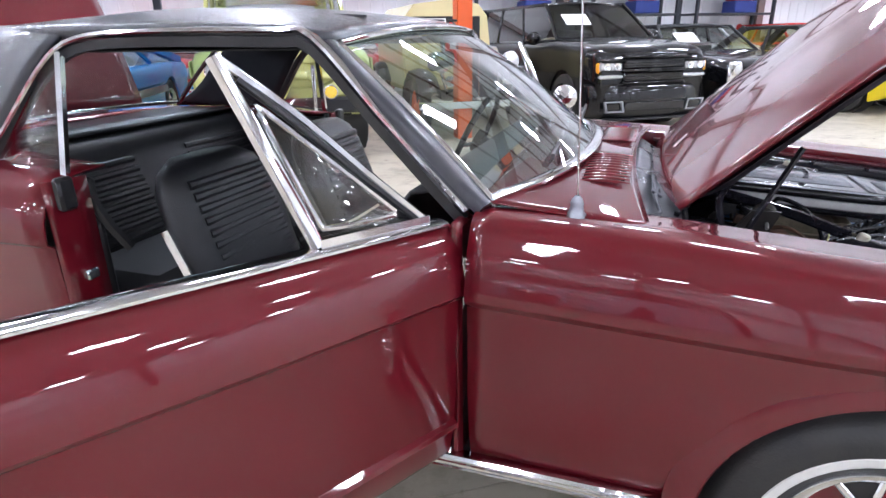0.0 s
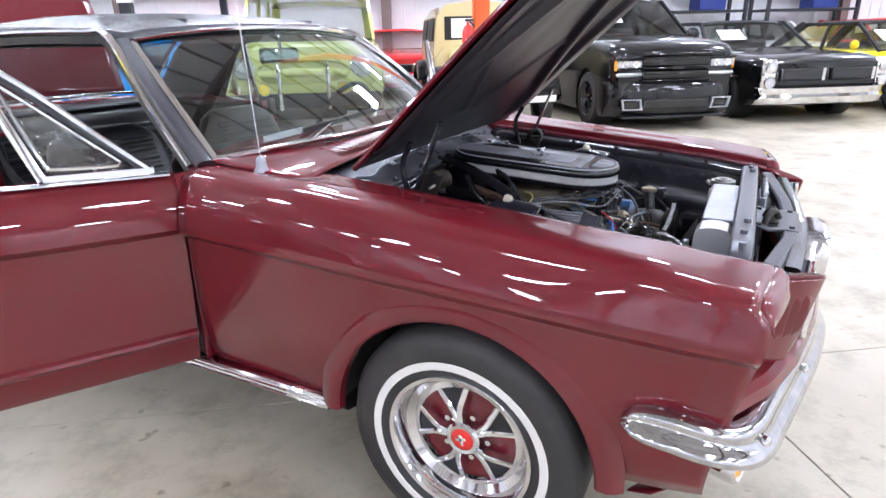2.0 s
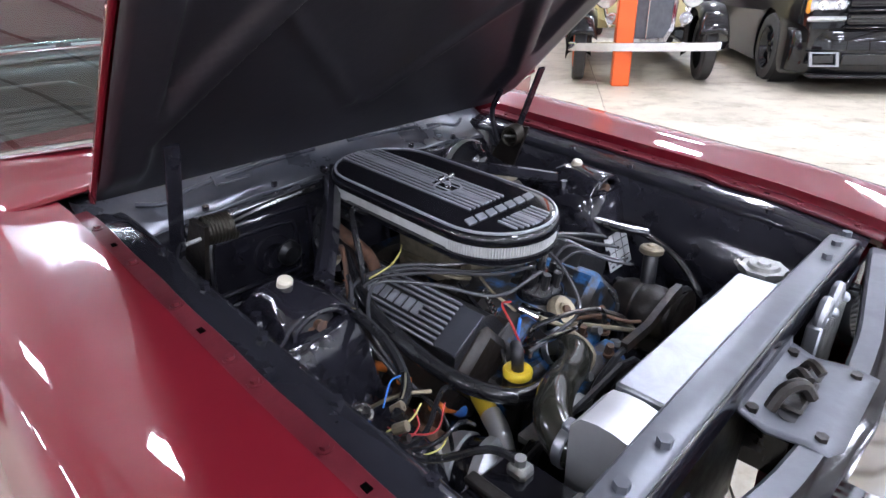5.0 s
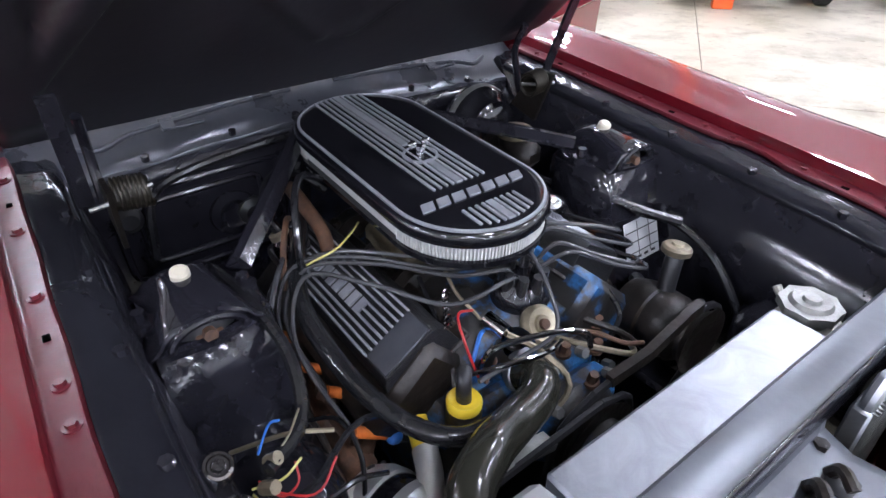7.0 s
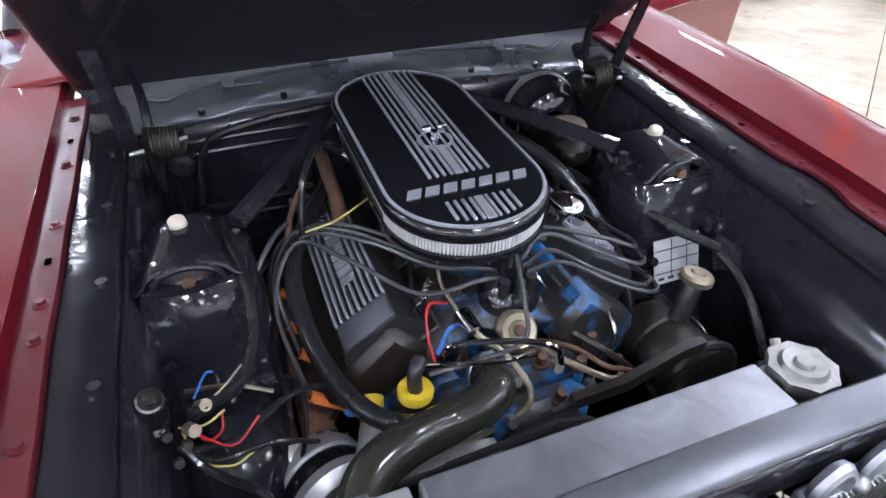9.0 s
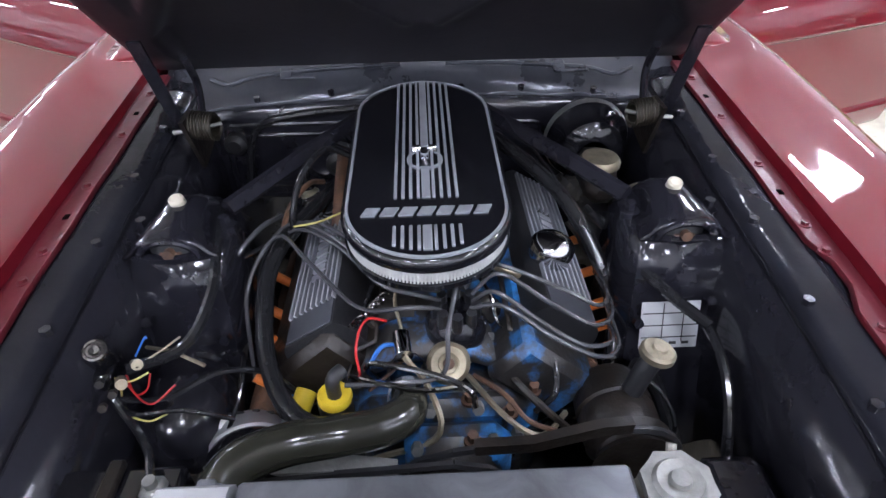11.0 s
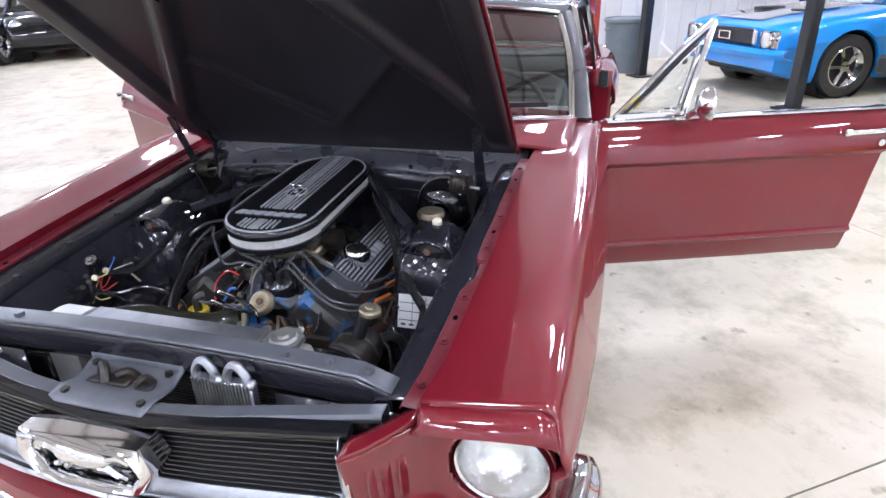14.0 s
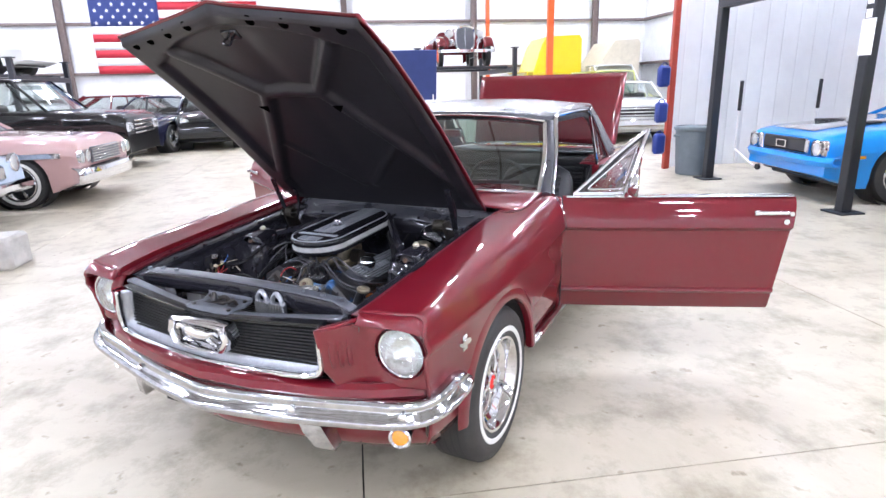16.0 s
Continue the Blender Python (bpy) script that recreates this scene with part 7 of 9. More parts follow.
part("fuel_filter", Geo().cyl((0.17, -0.05, 0.715), (0.21, -0.045, 0.71), 0.014, n=12), CHROME, CAR)
part("fuel_pipe", Geo().tube([(0.21, -0.045, 0.71), (0.25, -0.01, 0.685), (0.30, 0.0, 0.64), (0.28, -0.10, 0.56)], 0.005, 6), BRASS, CAR)

# small pipes, springs and fittings round the front of the engine
CLUTTER = (
    (GRIME, 0.006, [(0.17, 0.10, 0.665), (0.22, 0.12, 0.66), (0.26, 0.16, 0.64), (0.27, 0.20, 0.60)]),
    (RUST, 0.004, [(0.20, 0.06, 0.65), (0.25, 0.10, 0.665), (0.29, 0.13, 0.655), (0.30, 0.17, 0.64)]),
    (RUST, 0.003, [(0.16, -0.02, 0.70), (0.21, -0.06, 0.685), (0.23, -0.10, 0.66)]),
    (HOSE, 0.005, [(0.12, 0.13, 0.68), (0.18, 0.17, 0.70), (0.24, 0.18, 0.66), (0.25, 0.15, 0.62)]),
    (HOSE, 0.004, [(0.05, -0.09, 0.74), (0.12, -0.11, 0.72), (0.17, -0.12, 0.69), (0.21, -0.14, 0.65)]),
    (CHROME_OLD, 0.003, [(0.05, 0.06, 0.75), (0.10, 0.09, 0.735), (0.14, 0.10, 0.71), (0.16, 0.13, 0.67)]),
    (BRASS, 0.003, [(0.06, -0.05, 0.75), (0.11, -0.06, 0.73), (0.16, -0.05, 0.70), (0.19, -0.07, 0.66)]),
    (HOSE, 0.0035, [(0.10, -0.33, 0.62), (0.16, -0.30, 0.66), (0.22, -0.30, 0.64), (0.27, -0.33, 0.58)]),
    (GRIME, 0.005, [(0.00, -0.31, 0.66), (0.08, -0.32, 0.63), (0.16, -0.32, 0.60), (0.22, -0.34, 0.54)]),
    (HOSE, 0.0035, [(0.26, -0.44, 0.70), (0.30, -0.40, 0.72), (0.29, -0.34, 0.71), (0.27, -0.29, 0.66)]),
    (GRIME, 0.004, [(-0.10, 0.26, 0.72), (-0.02, 0.30, 0.69), (0.06, 0.31, 0.66), (0.12, 0.30, 0.62)]),
    (HOSE, 0.004, [(0.18, 0.30, 0.63), (0.22, 0.35, 0.62), (0.26, 0.37, 0.58), (0.27, 0.36, 0.50)]),
    (HOSE, 0.0045, [(-0.34, 0.20, 0.80), (-0.25, 0.22, 0.79), (-0.16, 0.25, 0.77), (-0.10, 0.27, 0.72)]),
    (RUST, 0.005, [(-0.18, -0.20, 0.78), (-0.14, -0.22, 0.80), (-0.09, -0.25, 0.78), (-0.06, -0.27, 0.73)]),
)
for m, r, p in CLUTTER:
    part("small_pipe", Geo().tube(p, r, 7, steps=24), m, eng)
for x, y, z in ((0.15, 0.09, 0.675), (0.20, 0.10, 0.655), (0.13, -0.08, 0.675), (0.19, -0.01, 0.665), (0.24, 0.05, 0.65), (0.255, 0.11, 0.635), (0.22, 0.15, 0.64), (0.30, 0.05, 0.635)):
    g = Geo().cyl((x, y, z - 0.01), (x + 0.004, y, z + 0.012), 0.008, n=6).cyl((x, y, z - 0.012), (x, y, z - 0.006), 0.013, n=12)
    part("engine_bolt", g, ALU_CAST if z > 0.65 else RUST, eng)
spring = [(0.10 + 0.0012 * k, -0.075 - 0.0008 * k + 0.006 * math.cos(k * 0.9), 0.735 + 0.006 * math.sin(k * 0.9)) for k in range(60)]
part("return_spring", Geo().tube(spring, 0.0012, 5, steps=160), CHROME_OLD, eng)


# ---------------------------------------------------------------- cars parked round the hall
PAINT = {
    "black": car_paint("black_paint", (0.004, 0.004, 0.005), coat=0.7),
    "blue": car_paint("grabber_blue_paint", (0.012, 0.26, 0.75)),
    "yellow": car_paint("yellow_paint", (0.80, 0.62, 0.01)),
    "lime": car_paint("pale_lime_paint", (0.62, 0.63, 0.24)),
    "cream": car_paint("cream_paint", (0.72, 0.62, 0.33)),
    "pink": car_paint("rose_paint", (0.50, 0.32, 0.31)),
    "pale_blue": car_paint("pale_blue_paint", (0.50, 0.60, 0.70)),
    "navy": car_paint("navy_paint", (0.010, 0.012, 0.035)),
    "white": car_paint("white_paint", (0.78, 0.78, 0.76)),
    "wine": car_paint("wine_paint", (0.12, 0.008, 0.012)),
    "green": car_paint("dark_green_paint", (0.02, 0.16, 0.11)),
    "red": car_paint("red_paint", (0.60, 0.02, 0.02)),
    "grey": car_paint("silver_stripe_paint", (0.34, 0.34, 0.35)),
}
CLOTH_TOP = material("black_cloth_top", (0.018, 0.018, 0.02), rough=0.8, vary=0.3, scale=14, bump=0.3, bump_scale=300)
LAMP_LENS = material("lamp_lens", (0.75, 0.76, 0.77), rough=0.15, metal=0.6, vary=0.3, scale=40, bump=0.3, bump_scale=70, coat=1.0)
YELLOW_LENS = material("yellow_lens", (0.8, 0.55, 0.03), rough=0.15, coat=1.0)


def make_road_wheel(parent, x, y, r, width, rim_mat, band=None, spokes=5):
    """A small wheel for a parked car, its outer face looking away from the middle."""
    sg = 1 if y > 0 else -1
    w = new("wheel")
    w.parent, w.matrix_basis = parent, pose(x, y, r)
    h = width / 2
    rr = r * 0.64
    ax = (0, sg, 0)
    part("tyre", Geo().lathe([(rr, -h), (r * 0.93, -h), (r, -h * 0.7), (r, h * 0.7), (r * 0.95, h * 0.95), (rr * 1.05, h), (rr, h * 0.85)], (0, 0, 0), ax, 28), TYRE, w)
    if band:
        part("sidewall_band", Geo().lathe([(r * 0.82, h * 0.99), (r * 0.80, h * 1.02), (r * 0.72, h * 1.03), (r * 0.70, h * 1.0)], (0, 0, 0), ax, 28), band, w)
    part("rim", Geo().lathe([(rr * 1.02, h * 0.88), (rr * 0.97, h * 0.95), (rr * 0.88, h * 0.6), (rr * 0.8, h * 0.3)], (0, 0, 0), ax, 28), rim_mat, w)
    part("back_disc", Geo().lathe([(rr * 0.85, h * 0.15), (0, h * 0.15)], (0, 0, 0), ax, 20), FLAT_BLACK, w)
    for k in range(spokes):
        a = k * math.tau / spokes
        c, s = math.cos(a), math.sin(a)
        part("spoke", Geo().sweep([(rr * 0.15 * c, sg * h * 0.62, rr * 0.15 * s), (rr * 0.9 * c, sg * h * 0.5, rr * 0.9 * s)], [(-r * 0.07, -0.012), (r * 0.07, -0.012), (r * 0.05, 0.01), (-r * 0.05, 0.01)], up=(0, sg, 0)), rim_mat, w)
    part("hub", Geo().lathe([(rr * 0.28, h * 0.4), (rr * 0.26, h * 0.72), (rr * 0.12, h * 0.8), (0, h * 0.82)], (0, 0, 0), ax, 16), rim_mat, w)
    return w


def parked_car(name, label, at, paint, L, W, top, wheels, r, green, roof_z, clear=0.2, group="parked cars", roof_mat=None, rim=CHROME, band=None, nose_in=0.06,
               tumble=0.16, crease=0.55, wheel_w=0.2, glass=None, side_glass=None, spokes=5, posts=1, card=False, chin=0.14):
    """A car: x to its nose (0), tail at -L. top: (x, z) of the hood, belt and boot line; green: windscreen foot, its top, rear top, rear foot (x)."""
    car = thing(name, label, "car", at=at, group=group)
    tx, tz = [p[0] for p in top][::-1], [p[1] for p in top][::-1]
    xs = [0.0, -0.02, -0.06, -0.14, -0.28]
    for wx in wheels:
        xs += list(wx + np.cos(np.linspace(0, math.pi, 15)) * (r + 0.05))
    xs += list(np.linspace(-0.4, -L + 0.3, 26)) + [-L + 0.16, -L + 0.06, -L + 0.02, -L]
    xs = sorted(set(round(float(x), 3) for x in xs), reverse=True)
    rows = []
    for x in xs:
        e = min(-x, L + x)
        w = W / 2 * (1 - nose_in * (1 - min(1, e / 0.35)) ** 2)
        z = np.mean([np.interp(x + q, tx, tz) for q in (-0.12, -0.08, -0.04, 0, 0.04, 0.08, 0.12)]) - 0.05 * max(0, 1 - e / 0.12) ** 2
        cut = clear + chin * max(0.0, 1 - max(0.0, -x) / 0.38)
        for wx in wheels:
            q = (r + 0.05) ** 2 - (x - wx) ** 2
            if q > 0:
                cut = max(cut, r + math.sqrt(q))
        zc = clear + (z - clear) * crease
        up = spline([(0.0, z + 0.025), (0.4 * w, z + 0.022), (0.75 * w, z + 0.008), (0.91 * w, z - 0.016), (0.965 * w, z - 0.05), (0.99 * w, z - 0.11), (w, max(zc + 0.02, cut + 0.01))], 20)
        side = [tuple(p) for p in up] + [(w, max(zc, cut + 0.005)), (w - 0.018, max(zc - 0.02, cut)), (w - 0.02, max(clear + 0.12, cut)), (w - 0.05, max(clear, cut))]
        rows.append([(x, y, zz) for y, zz in side] + [(x, -y, zz) for y, zz in side[::-1]])
    part("body", Geo().grid(rows, cap=True), paint, car, sharp=48)
    part("underbody", Geo().box((-L / 2, 0, clear + 0.08), (L - 0.5, W - 0.45, 0.14), 0.02), TRIM_DARK, car)
    for wx in wheels:
        for sg in (1, -1):
            make_road_wheel(car, wx, sg * (W / 2 - wheel_w / 2 - 0.02), r, wheel_w, rim, band, spokes)
            part("wheel_well", Geo().lathe([(r + 0.045, -0.3), (r + 0.045, 0.0)], (wx, sg * (W / 2 - 0.05), r), (0, sg, 0), 20, a0=0, a1=math.tau), TRIM_DARK, car)
    # glasshouse
    a, b, c, d = green
    zb = [np.interp(x, tx, tz) for x in (a, d)]
    wb, wr = W / 2 - 0.09, W / 2 - 0.09 - tumble
    rm = roof_mat or paint
    g = glass or BG_GLASS
    P = {"fb": (a, wb, zb[0]), "ft": (b, wr, roof_z - 0.03), "rt": (c, wr, roof_z - 0.03), "rb": (d, wb, zb[1])}
    m = lambda p: (p[0], -p[1], p[2])
    part("roof", Geo().grid([[(x + (0.10 * (1 - (y / wr) ** 2) if x == b else 0), y, roof_z - 0.045 * abs(y / wr) ** 3 - (0.03 if x in (b, c) else 0)) for y in np.linspace(-wr, wr, 11)] for x in (b, b - 0.12, (b + c) / 2, c + 0.15, c)]), rm, car, solid=0.03)
    bowed = lambda lo, hi, out: Geo().grid([[(p[0] + out * (1 - (q / 5) ** 2), p[1] * q / 5, p[2]) for q in range(-5, 6)] for p in (lo, [(u + v) / 2 for u, v in zip(lo, hi)], hi)])
    part("windscreen", bowed(P["fb"], P["ft"], 0.09), g, car, shadow=False)
    part("windscreen_seal", Geo().sweep([(p[0] + 0.09 * (1 - (q / 5) ** 2), p[1] * q / 5, p[2] + 0.012) for p in (P["fb"],) for q in range(-5, 6)], [(-0.012, -0.012), (0.012, -0.012), (0.012, 0.012), (-0.012, 0.012)]), TRIM_DARK, car)
    part("rear_window", bowed(P["rb"], P["rt"], -0.05), g, car, shadow=False)
    bar = [(-0.02, -0.02), (0.02, -0.02), (0.02, 0.02), (-0.02, 0.02)]
    for sg in (1, -1):
        f = lambda p: (p[0], sg * p[1], p[2])
        part("side_glass", Geo().add([f(P["fb"]), f(P["ft"]), f(P["rt"]), f(P["rb"])], [(0, 1, 2, 3)]), side_glass or g, car, shadow=False)
        part("front_pillar", Geo().sweep([f(P["fb"]), f(P["ft"])], bar), rm, car)
        part("rear_pillar", Geo().sweep([f(P["rb"]), f(P["rt"])], [(-0.05, -0.06), (0.05, -0.06), (0.05, 0.06), (-0.05, 0.06)]), rm, car)
        part("roof_rail", Geo().sweep([f(P["ft"]), f(P["rt"])], bar), rm, car)
        for k in range(posts):
            u = (k + 1) / (posts + 1)
            x0, x1 = a + (d - a) * u, b + (c - b) * u
            part("door_post", Geo().sweep([(x0, sg * wb, np.interp(x0, tx, tz)), (x1, sg * wr, roof_z - 0.03)], bar), rm, car)
    part("seat_row", Geo().box(((a + d) / 2 + 0.2, 0, zb[0] - 0.12), (0.2, W - 0.5, 0.5), 0.06), VINYL_SEAT, car)
    part("dash", Geo().box((a - 0.12, 0, zb[0] - 0.03), (0.3, W - 0.35, 0.1), 0.03), TRIM_DARK, car)
    if card:
        t = np.array(P["fb"]) + (np.array(P["ft"]) - np.array(P["fb"])) * 0.55
        lean = math.degrees(math.atan2(P["ft"][2] - P["fb"][2], P["fb"][0] - P["ft"][0]))
        part("price_card", Geo().box((t[0] + 0.09, -W * 0.2, t[2]), (0.003, 0.42, 0.26), 0.0, turn=pose(0, 0, 0, 0, -(90 - lean), 0)), PAPER, car)
    return car


def lampc(car, name, x, y, z, r, mat=LAMP_LENS, ring=CHROME, label="round headlamp"):
    h = part(name, Geo().lathe([(r * 1.12, -0.02), (r * 1.14, 0.02), (r, 0.028)], (x, y, z), (1, 0, 0), 18), ring, car, label)
    part("lens", Geo().lathe([(r, 0.02), (r * 0.6, 0.035), (0, 0.042)], (x, y, z), (1, 0, 0), 18), mat, h)


def face_n(s, n):
    return hall(s, n, 0, -90)


def face_p(s, n, extra=0):
    return hall(s, n, 0, 90 + extra)


# black sports utility
suv = parked_car("sports_utility", "gloss black lowered sports utility with a price card", face_n(3.47, 5.75), PAINT["black"], 4.85, 1.80,
                 [(0, 1.02), (-0.1, 1.10), (-0.6, 1.16), (-1.25, 1.20), (-2.5, 1.14), (-4.85, 1.14)], (-0.88, -3.75), 0.37, (-1.25, -1.95, -4.55, -4.8), 1.74, clear=0.17,
                 rim=GLOSS_BLACK, tumble=0.13, posts=2, card=True, wheel_w=0.25, nose_in=0.13, glass=BG_GLASS, side_glass=PRIVACY_GLASS)
part("upper_grille", Geo().box((0.012, 0, 0.90), (0.05, 0.92, 0.14), 0.02), GLOSS_BLACK, suv)
part("lower_grille", Geo().box((0.012, 0, 0.73), (0.05, 0.92, 0.13), 0.02), GLOSS_BLACK, suv)
for z in (0.70, 0.735, 0.77, 0.87, 0.905, 0.94):
    part("grille_slat", Geo().box((0.036, 0, z), (0.016, 0.90, 0.010), 0.003), PAINT["black"], suv)
for z in (0.985, 0.815, 0.655):
    part("grille_bar", Geo().box((0.03, 0, z), (0.06, 0.96, 0.045), 0.02), PAINT["black"], suv)
part("front_bumper", Geo().grid([[(x + dx, y, z) for y in np.linspace(-0.905, 0.905, 19) for x in [0.06 - 0.24 * (abs(y) / 0.905) ** 3.6]] for z, dx in ((0.20, -0.03), (0.24, 0.0), (0.32, 0.016), (0.44, 0.018), (0.54, 0.008), (0.60, -0.012), (0.625, -0.045))]), PAINT["black"], suv, solid=0.05)
part("air_intake", Geo().box((0.108, 0, 0.36), (0.02, 0.92, 0.11), 0.009), GLOSS_BLACK, suv)
part("chin_lip", Geo().box((0.05, 0, 0.19), (0.14, 1.45, 0.03), 0.012), TRIM_DARK, suv)
for sg in (1, -1):
    h = part("headlamp", Geo().box((-0.02, sg * 0.645, 0.865), (0.07, 0.36, 0.12), 0.035), LAMP_LENS, suv, "clear twin-bowl headlamp in a dark housing")
    for y in (0.56, 0.71):
        part("lamp_bowl", Geo().lathe([(0.050, 0.0), (0.047, 0.008), (0.030, 0.004), (0.012, 0.0), (0.010, 0.008), (0.0, 0.010)], (0.014, sg * y, 0.865), (1, 0, 0), 18), CHROME, h)
    part("lower_lamp", Geo().box((-0.012, sg * 0.635, 0.735), (0.07, 0.36, 0.05), 0.018), LAMP_LENS, h, "slim clear lower lamp")
    part("lamp_brow", Geo().box((0.0, sg * 0.645, 0.94), (0.06, 0.38, 0.025), 0.01), PAINT["black"], h)
    part("amber_corner", Geo().box((-0.04, sg * 0.815, 0.85), (0.07, 0.03, 0.13), 0.012), AMBER, h)
    o = [(-0.15, -0.07), (0.12, -0.07), (0.15, 0.07), (-0.12, 0.07)]
    fr = part("fog_lamp_frame", Geo().grid([[(0.095 - 0.05 * abs(a + 0.15) + dx, sg * (0.62 + a * f), 0.36 + b * f) for a, b in o] for f, dx in ((1, 0), (1, 0.03), (0.8, 0.03), (0.78, 0.0))], close=True), ALU, suv, "bright slanted fog-lamp frame")
    part("fog_lens", Geo().box((0.086, sg * 0.62, 0.36), (0.01, 0.2, 0.08), 0.004), GLOSS_BLACK, fr)
    part("door_mirror", Geo().ball((-1.55, sg * 1.05, 1.22), 0.12, 12, (0.6, 1, 0.8)), PAINT["black"], suv)
part("badge", Geo().box((0.06, 0, 0.815), (0.01, 0.16, 0.04), 0.004), TRIM_DARK, suv)

# black sixties full-size with stacked lamps
gt = parked_car("full_size_coupe", "gloss black sixties full-size car with chrome bumper and price card", face_n(5.80, 5.9), PAINT["black"], 5.3, 2.0,
                [(0, 0.84), (-0.3, 0.90), (-1.5, 0.97), (-3.9, 0.95), (-5.3, 0.88)], (-0.85, -4.0), 0.35, (-1.55, -2.1, -3.3, -3.9), 1.40, roof_mat=CLOTH_TOP, card=True, posts=1)
for sg in (1, -1):
    part("grille_half", Geo().box((0.0, sg * 0.38, 0.66), (0.06, 0.62, 0.16), 0.02), FLAT_BLACK, gt)
    part("grille_frame", Geo().grid([[(0.03 + dx, sg * (0.38 + a * f), 0.66 + b * f) for a, b in ((-0.31, -0.08), (0.31, -0.08), (0.31, 0.08), (-0.31, 0.08))] for f, dx in ((1.06, 0), (1.05, 0.02), (0.96, 0.0))], close=True), CHROME, gt)
    for z in (0.56, 0.76):
        lampc(gt, "headlamp", 0.02, sg * 0.86, z, 0.072, label="stacked round headlamp")
    part("lamp_surround", Geo().box((-0.03, sg * 0.86, 0.66), (0.08, 0.22, 0.42), 0.03), CHROME, gt)
    part("door_mirror", Geo().lathe([(0, -0.03), (0.05, -0.02), (0.055, 0.0), (0, 0.0)], (-1.75, sg * 1.0, 1.0), (-1, 0, 0), 14), CHROME, gt)
part("front_bumper", Geo().grid([[(0.10 - 0.16 * (abs(y) / 1.0) ** 5 + dx, y, z) for z, dx in ((0.50, -0.03), (0.48, 0.02), (0.40, 0.0), (0.36, 0.03), (0.28, 0.0), (0.26, -0.05))] for y in np.linspace(-1.0, 1.0, 21)]), CHROME, gt, "wide chrome bumper", solid=0.02)
part("side_trim", Geo().box((-2.6, 0, 0.62), (4.2, 2.005, 0.03), 0.004), CHROME, gt)

# yellow open roadster with black cloth top
yc2 = parked_car("roadster", "bright yellow convertible with raised black cloth top", hall(8.45, 5.7, 0, -78), PAINT["yellow"], 3.9, 1.66,
                 [(0, 0.74), (-0.4, 0.82), (-1.3, 0.90), (-3.0, 0.93), (-3.9, 0.86)], (-0.8, -3.1), 0.32, (-1.35, -1.9, -2.9, -3.4), 1.36, roof_mat=CLOTH_TOP, spokes=9, card=True)
part("front_bumper", Geo().box((0.0, 0, 0.45), (0.16, 1.66, 0.18), 0.06), PAINT["yellow"], yc2)
for sg in (1, -1):
    lampc(yc2, "headlamp", 0.0, sg * 0.66, 0.66, 0.08)
    part("door_mirror", Geo().ball((-1.6, sg * 0.98, 1.0), 0.09, 10, (0.6, 1, 0.8)), PAINT["yellow"], yc2)

# blue seventies fastback under the lift
bl = parked_car("fastback", "bright blue seventies fastback with grey hood stripe and black grille", hall(-4.35, 5.62, 0, -98), PAINT["blue"], 4.85, 1.82,
                [(0, 0.80), (-0.25, 0.85), (-1.55, 0.94), (-3.6, 0.97), (-4.85, 0.95)], (-0.90, -3.65), 0.345, (-1.6, -2.35, -3.1, -4.5), 1.30, posts=1, crease=0.62)
part("grille", Geo().box((0.0, 0, 0.67), (0.06, 0.94, 0.17), 0.02), FLAT_BLACK, bl, "black rectangular grille")
part("grille_rim", Geo().grid([[(0.03 + dx, a * f, 0.67 + b * f) for a, b in ((-0.48, -0.09), (0.48, -0.09), (0.48, 0.09), (-0.48, 0.09))] for f, dx in ((1.04, 0), (1.03, 0.02), (0.97, 0.0))], close=True), CHROME, bl)
part("grille_emblem", Geo().grid([[(0.04 + dx, a * f, 0.67 + b * f) for a, b in ((-0.11, -0.045), (0.11, -0.045), (0.11, 0.045), (-0.11, 0.045))] for f, dx in ((1.0, 0), (1.0, 0.02), (0.8, 0.02), (0.8, 0.0))], close=True), CHROME, bl)
part("front_bumper", Geo().grid([[(0.08 - 0.14 * (abs(y) / 0.94) ** 5 + dx, y, z) for z, dx in ((0.56, -0.06), (0.555, 0.01), (0.52, 0.03), (0.475, 0.01), (0.46, -0.08))] for y in np.linspace(-0.93, 0.93, 17)]), PAINT["blue"], bl, solid=0.03)
part("chin", Geo().box((-0.20, 0, 0.34), (0.2, 1.45, 0.12), 0.04), TRIM_DARK, bl)
for sg in (1, -1):
    part("lamp_panel", Geo().box((-0.01, sg * 0.70, 0.66), (0.06, 0.30, 0.20), 0.03), CHROME_OLD, bl)
    lampc(bl, "headlamp", 0.02, sg * 0.69, 0.66, 0.085)
    part("park_lamp", Geo().box((0.035, sg * 0.51, 0.67), (0.03, 0.06, 0.15), 0.01), LAMP_LENS, bl)
    part("side_marker", Geo().box((-0.36, sg * 0.893, 0.57), (0.13, 0.010, 0.035), 0.004), AMBER, bl)
    part("hood_scoop", Geo().box((-0.75, sg * 0.32, 0.925), (0.30, 0.22, 0.03), 0.012), TRIM_DARK, bl)
    part("side_stripe", Geo().box((-2.4, sg * 0.93, 0.60), (1.8, 0.03, 0.10), 0.004), PAINT["grey"], bl)
part("hood_stripe", Geo().grid([[(x, y, np.interp(x, (-1.5, -0.25, -0.05), (0.985, 0.882, 0.845))) for y in (-0.42, 0, 0.42)] for x in (-0.08, -0.4, -0.8, -1.45)]), PAINT["grey"], bl, solid=0.006)

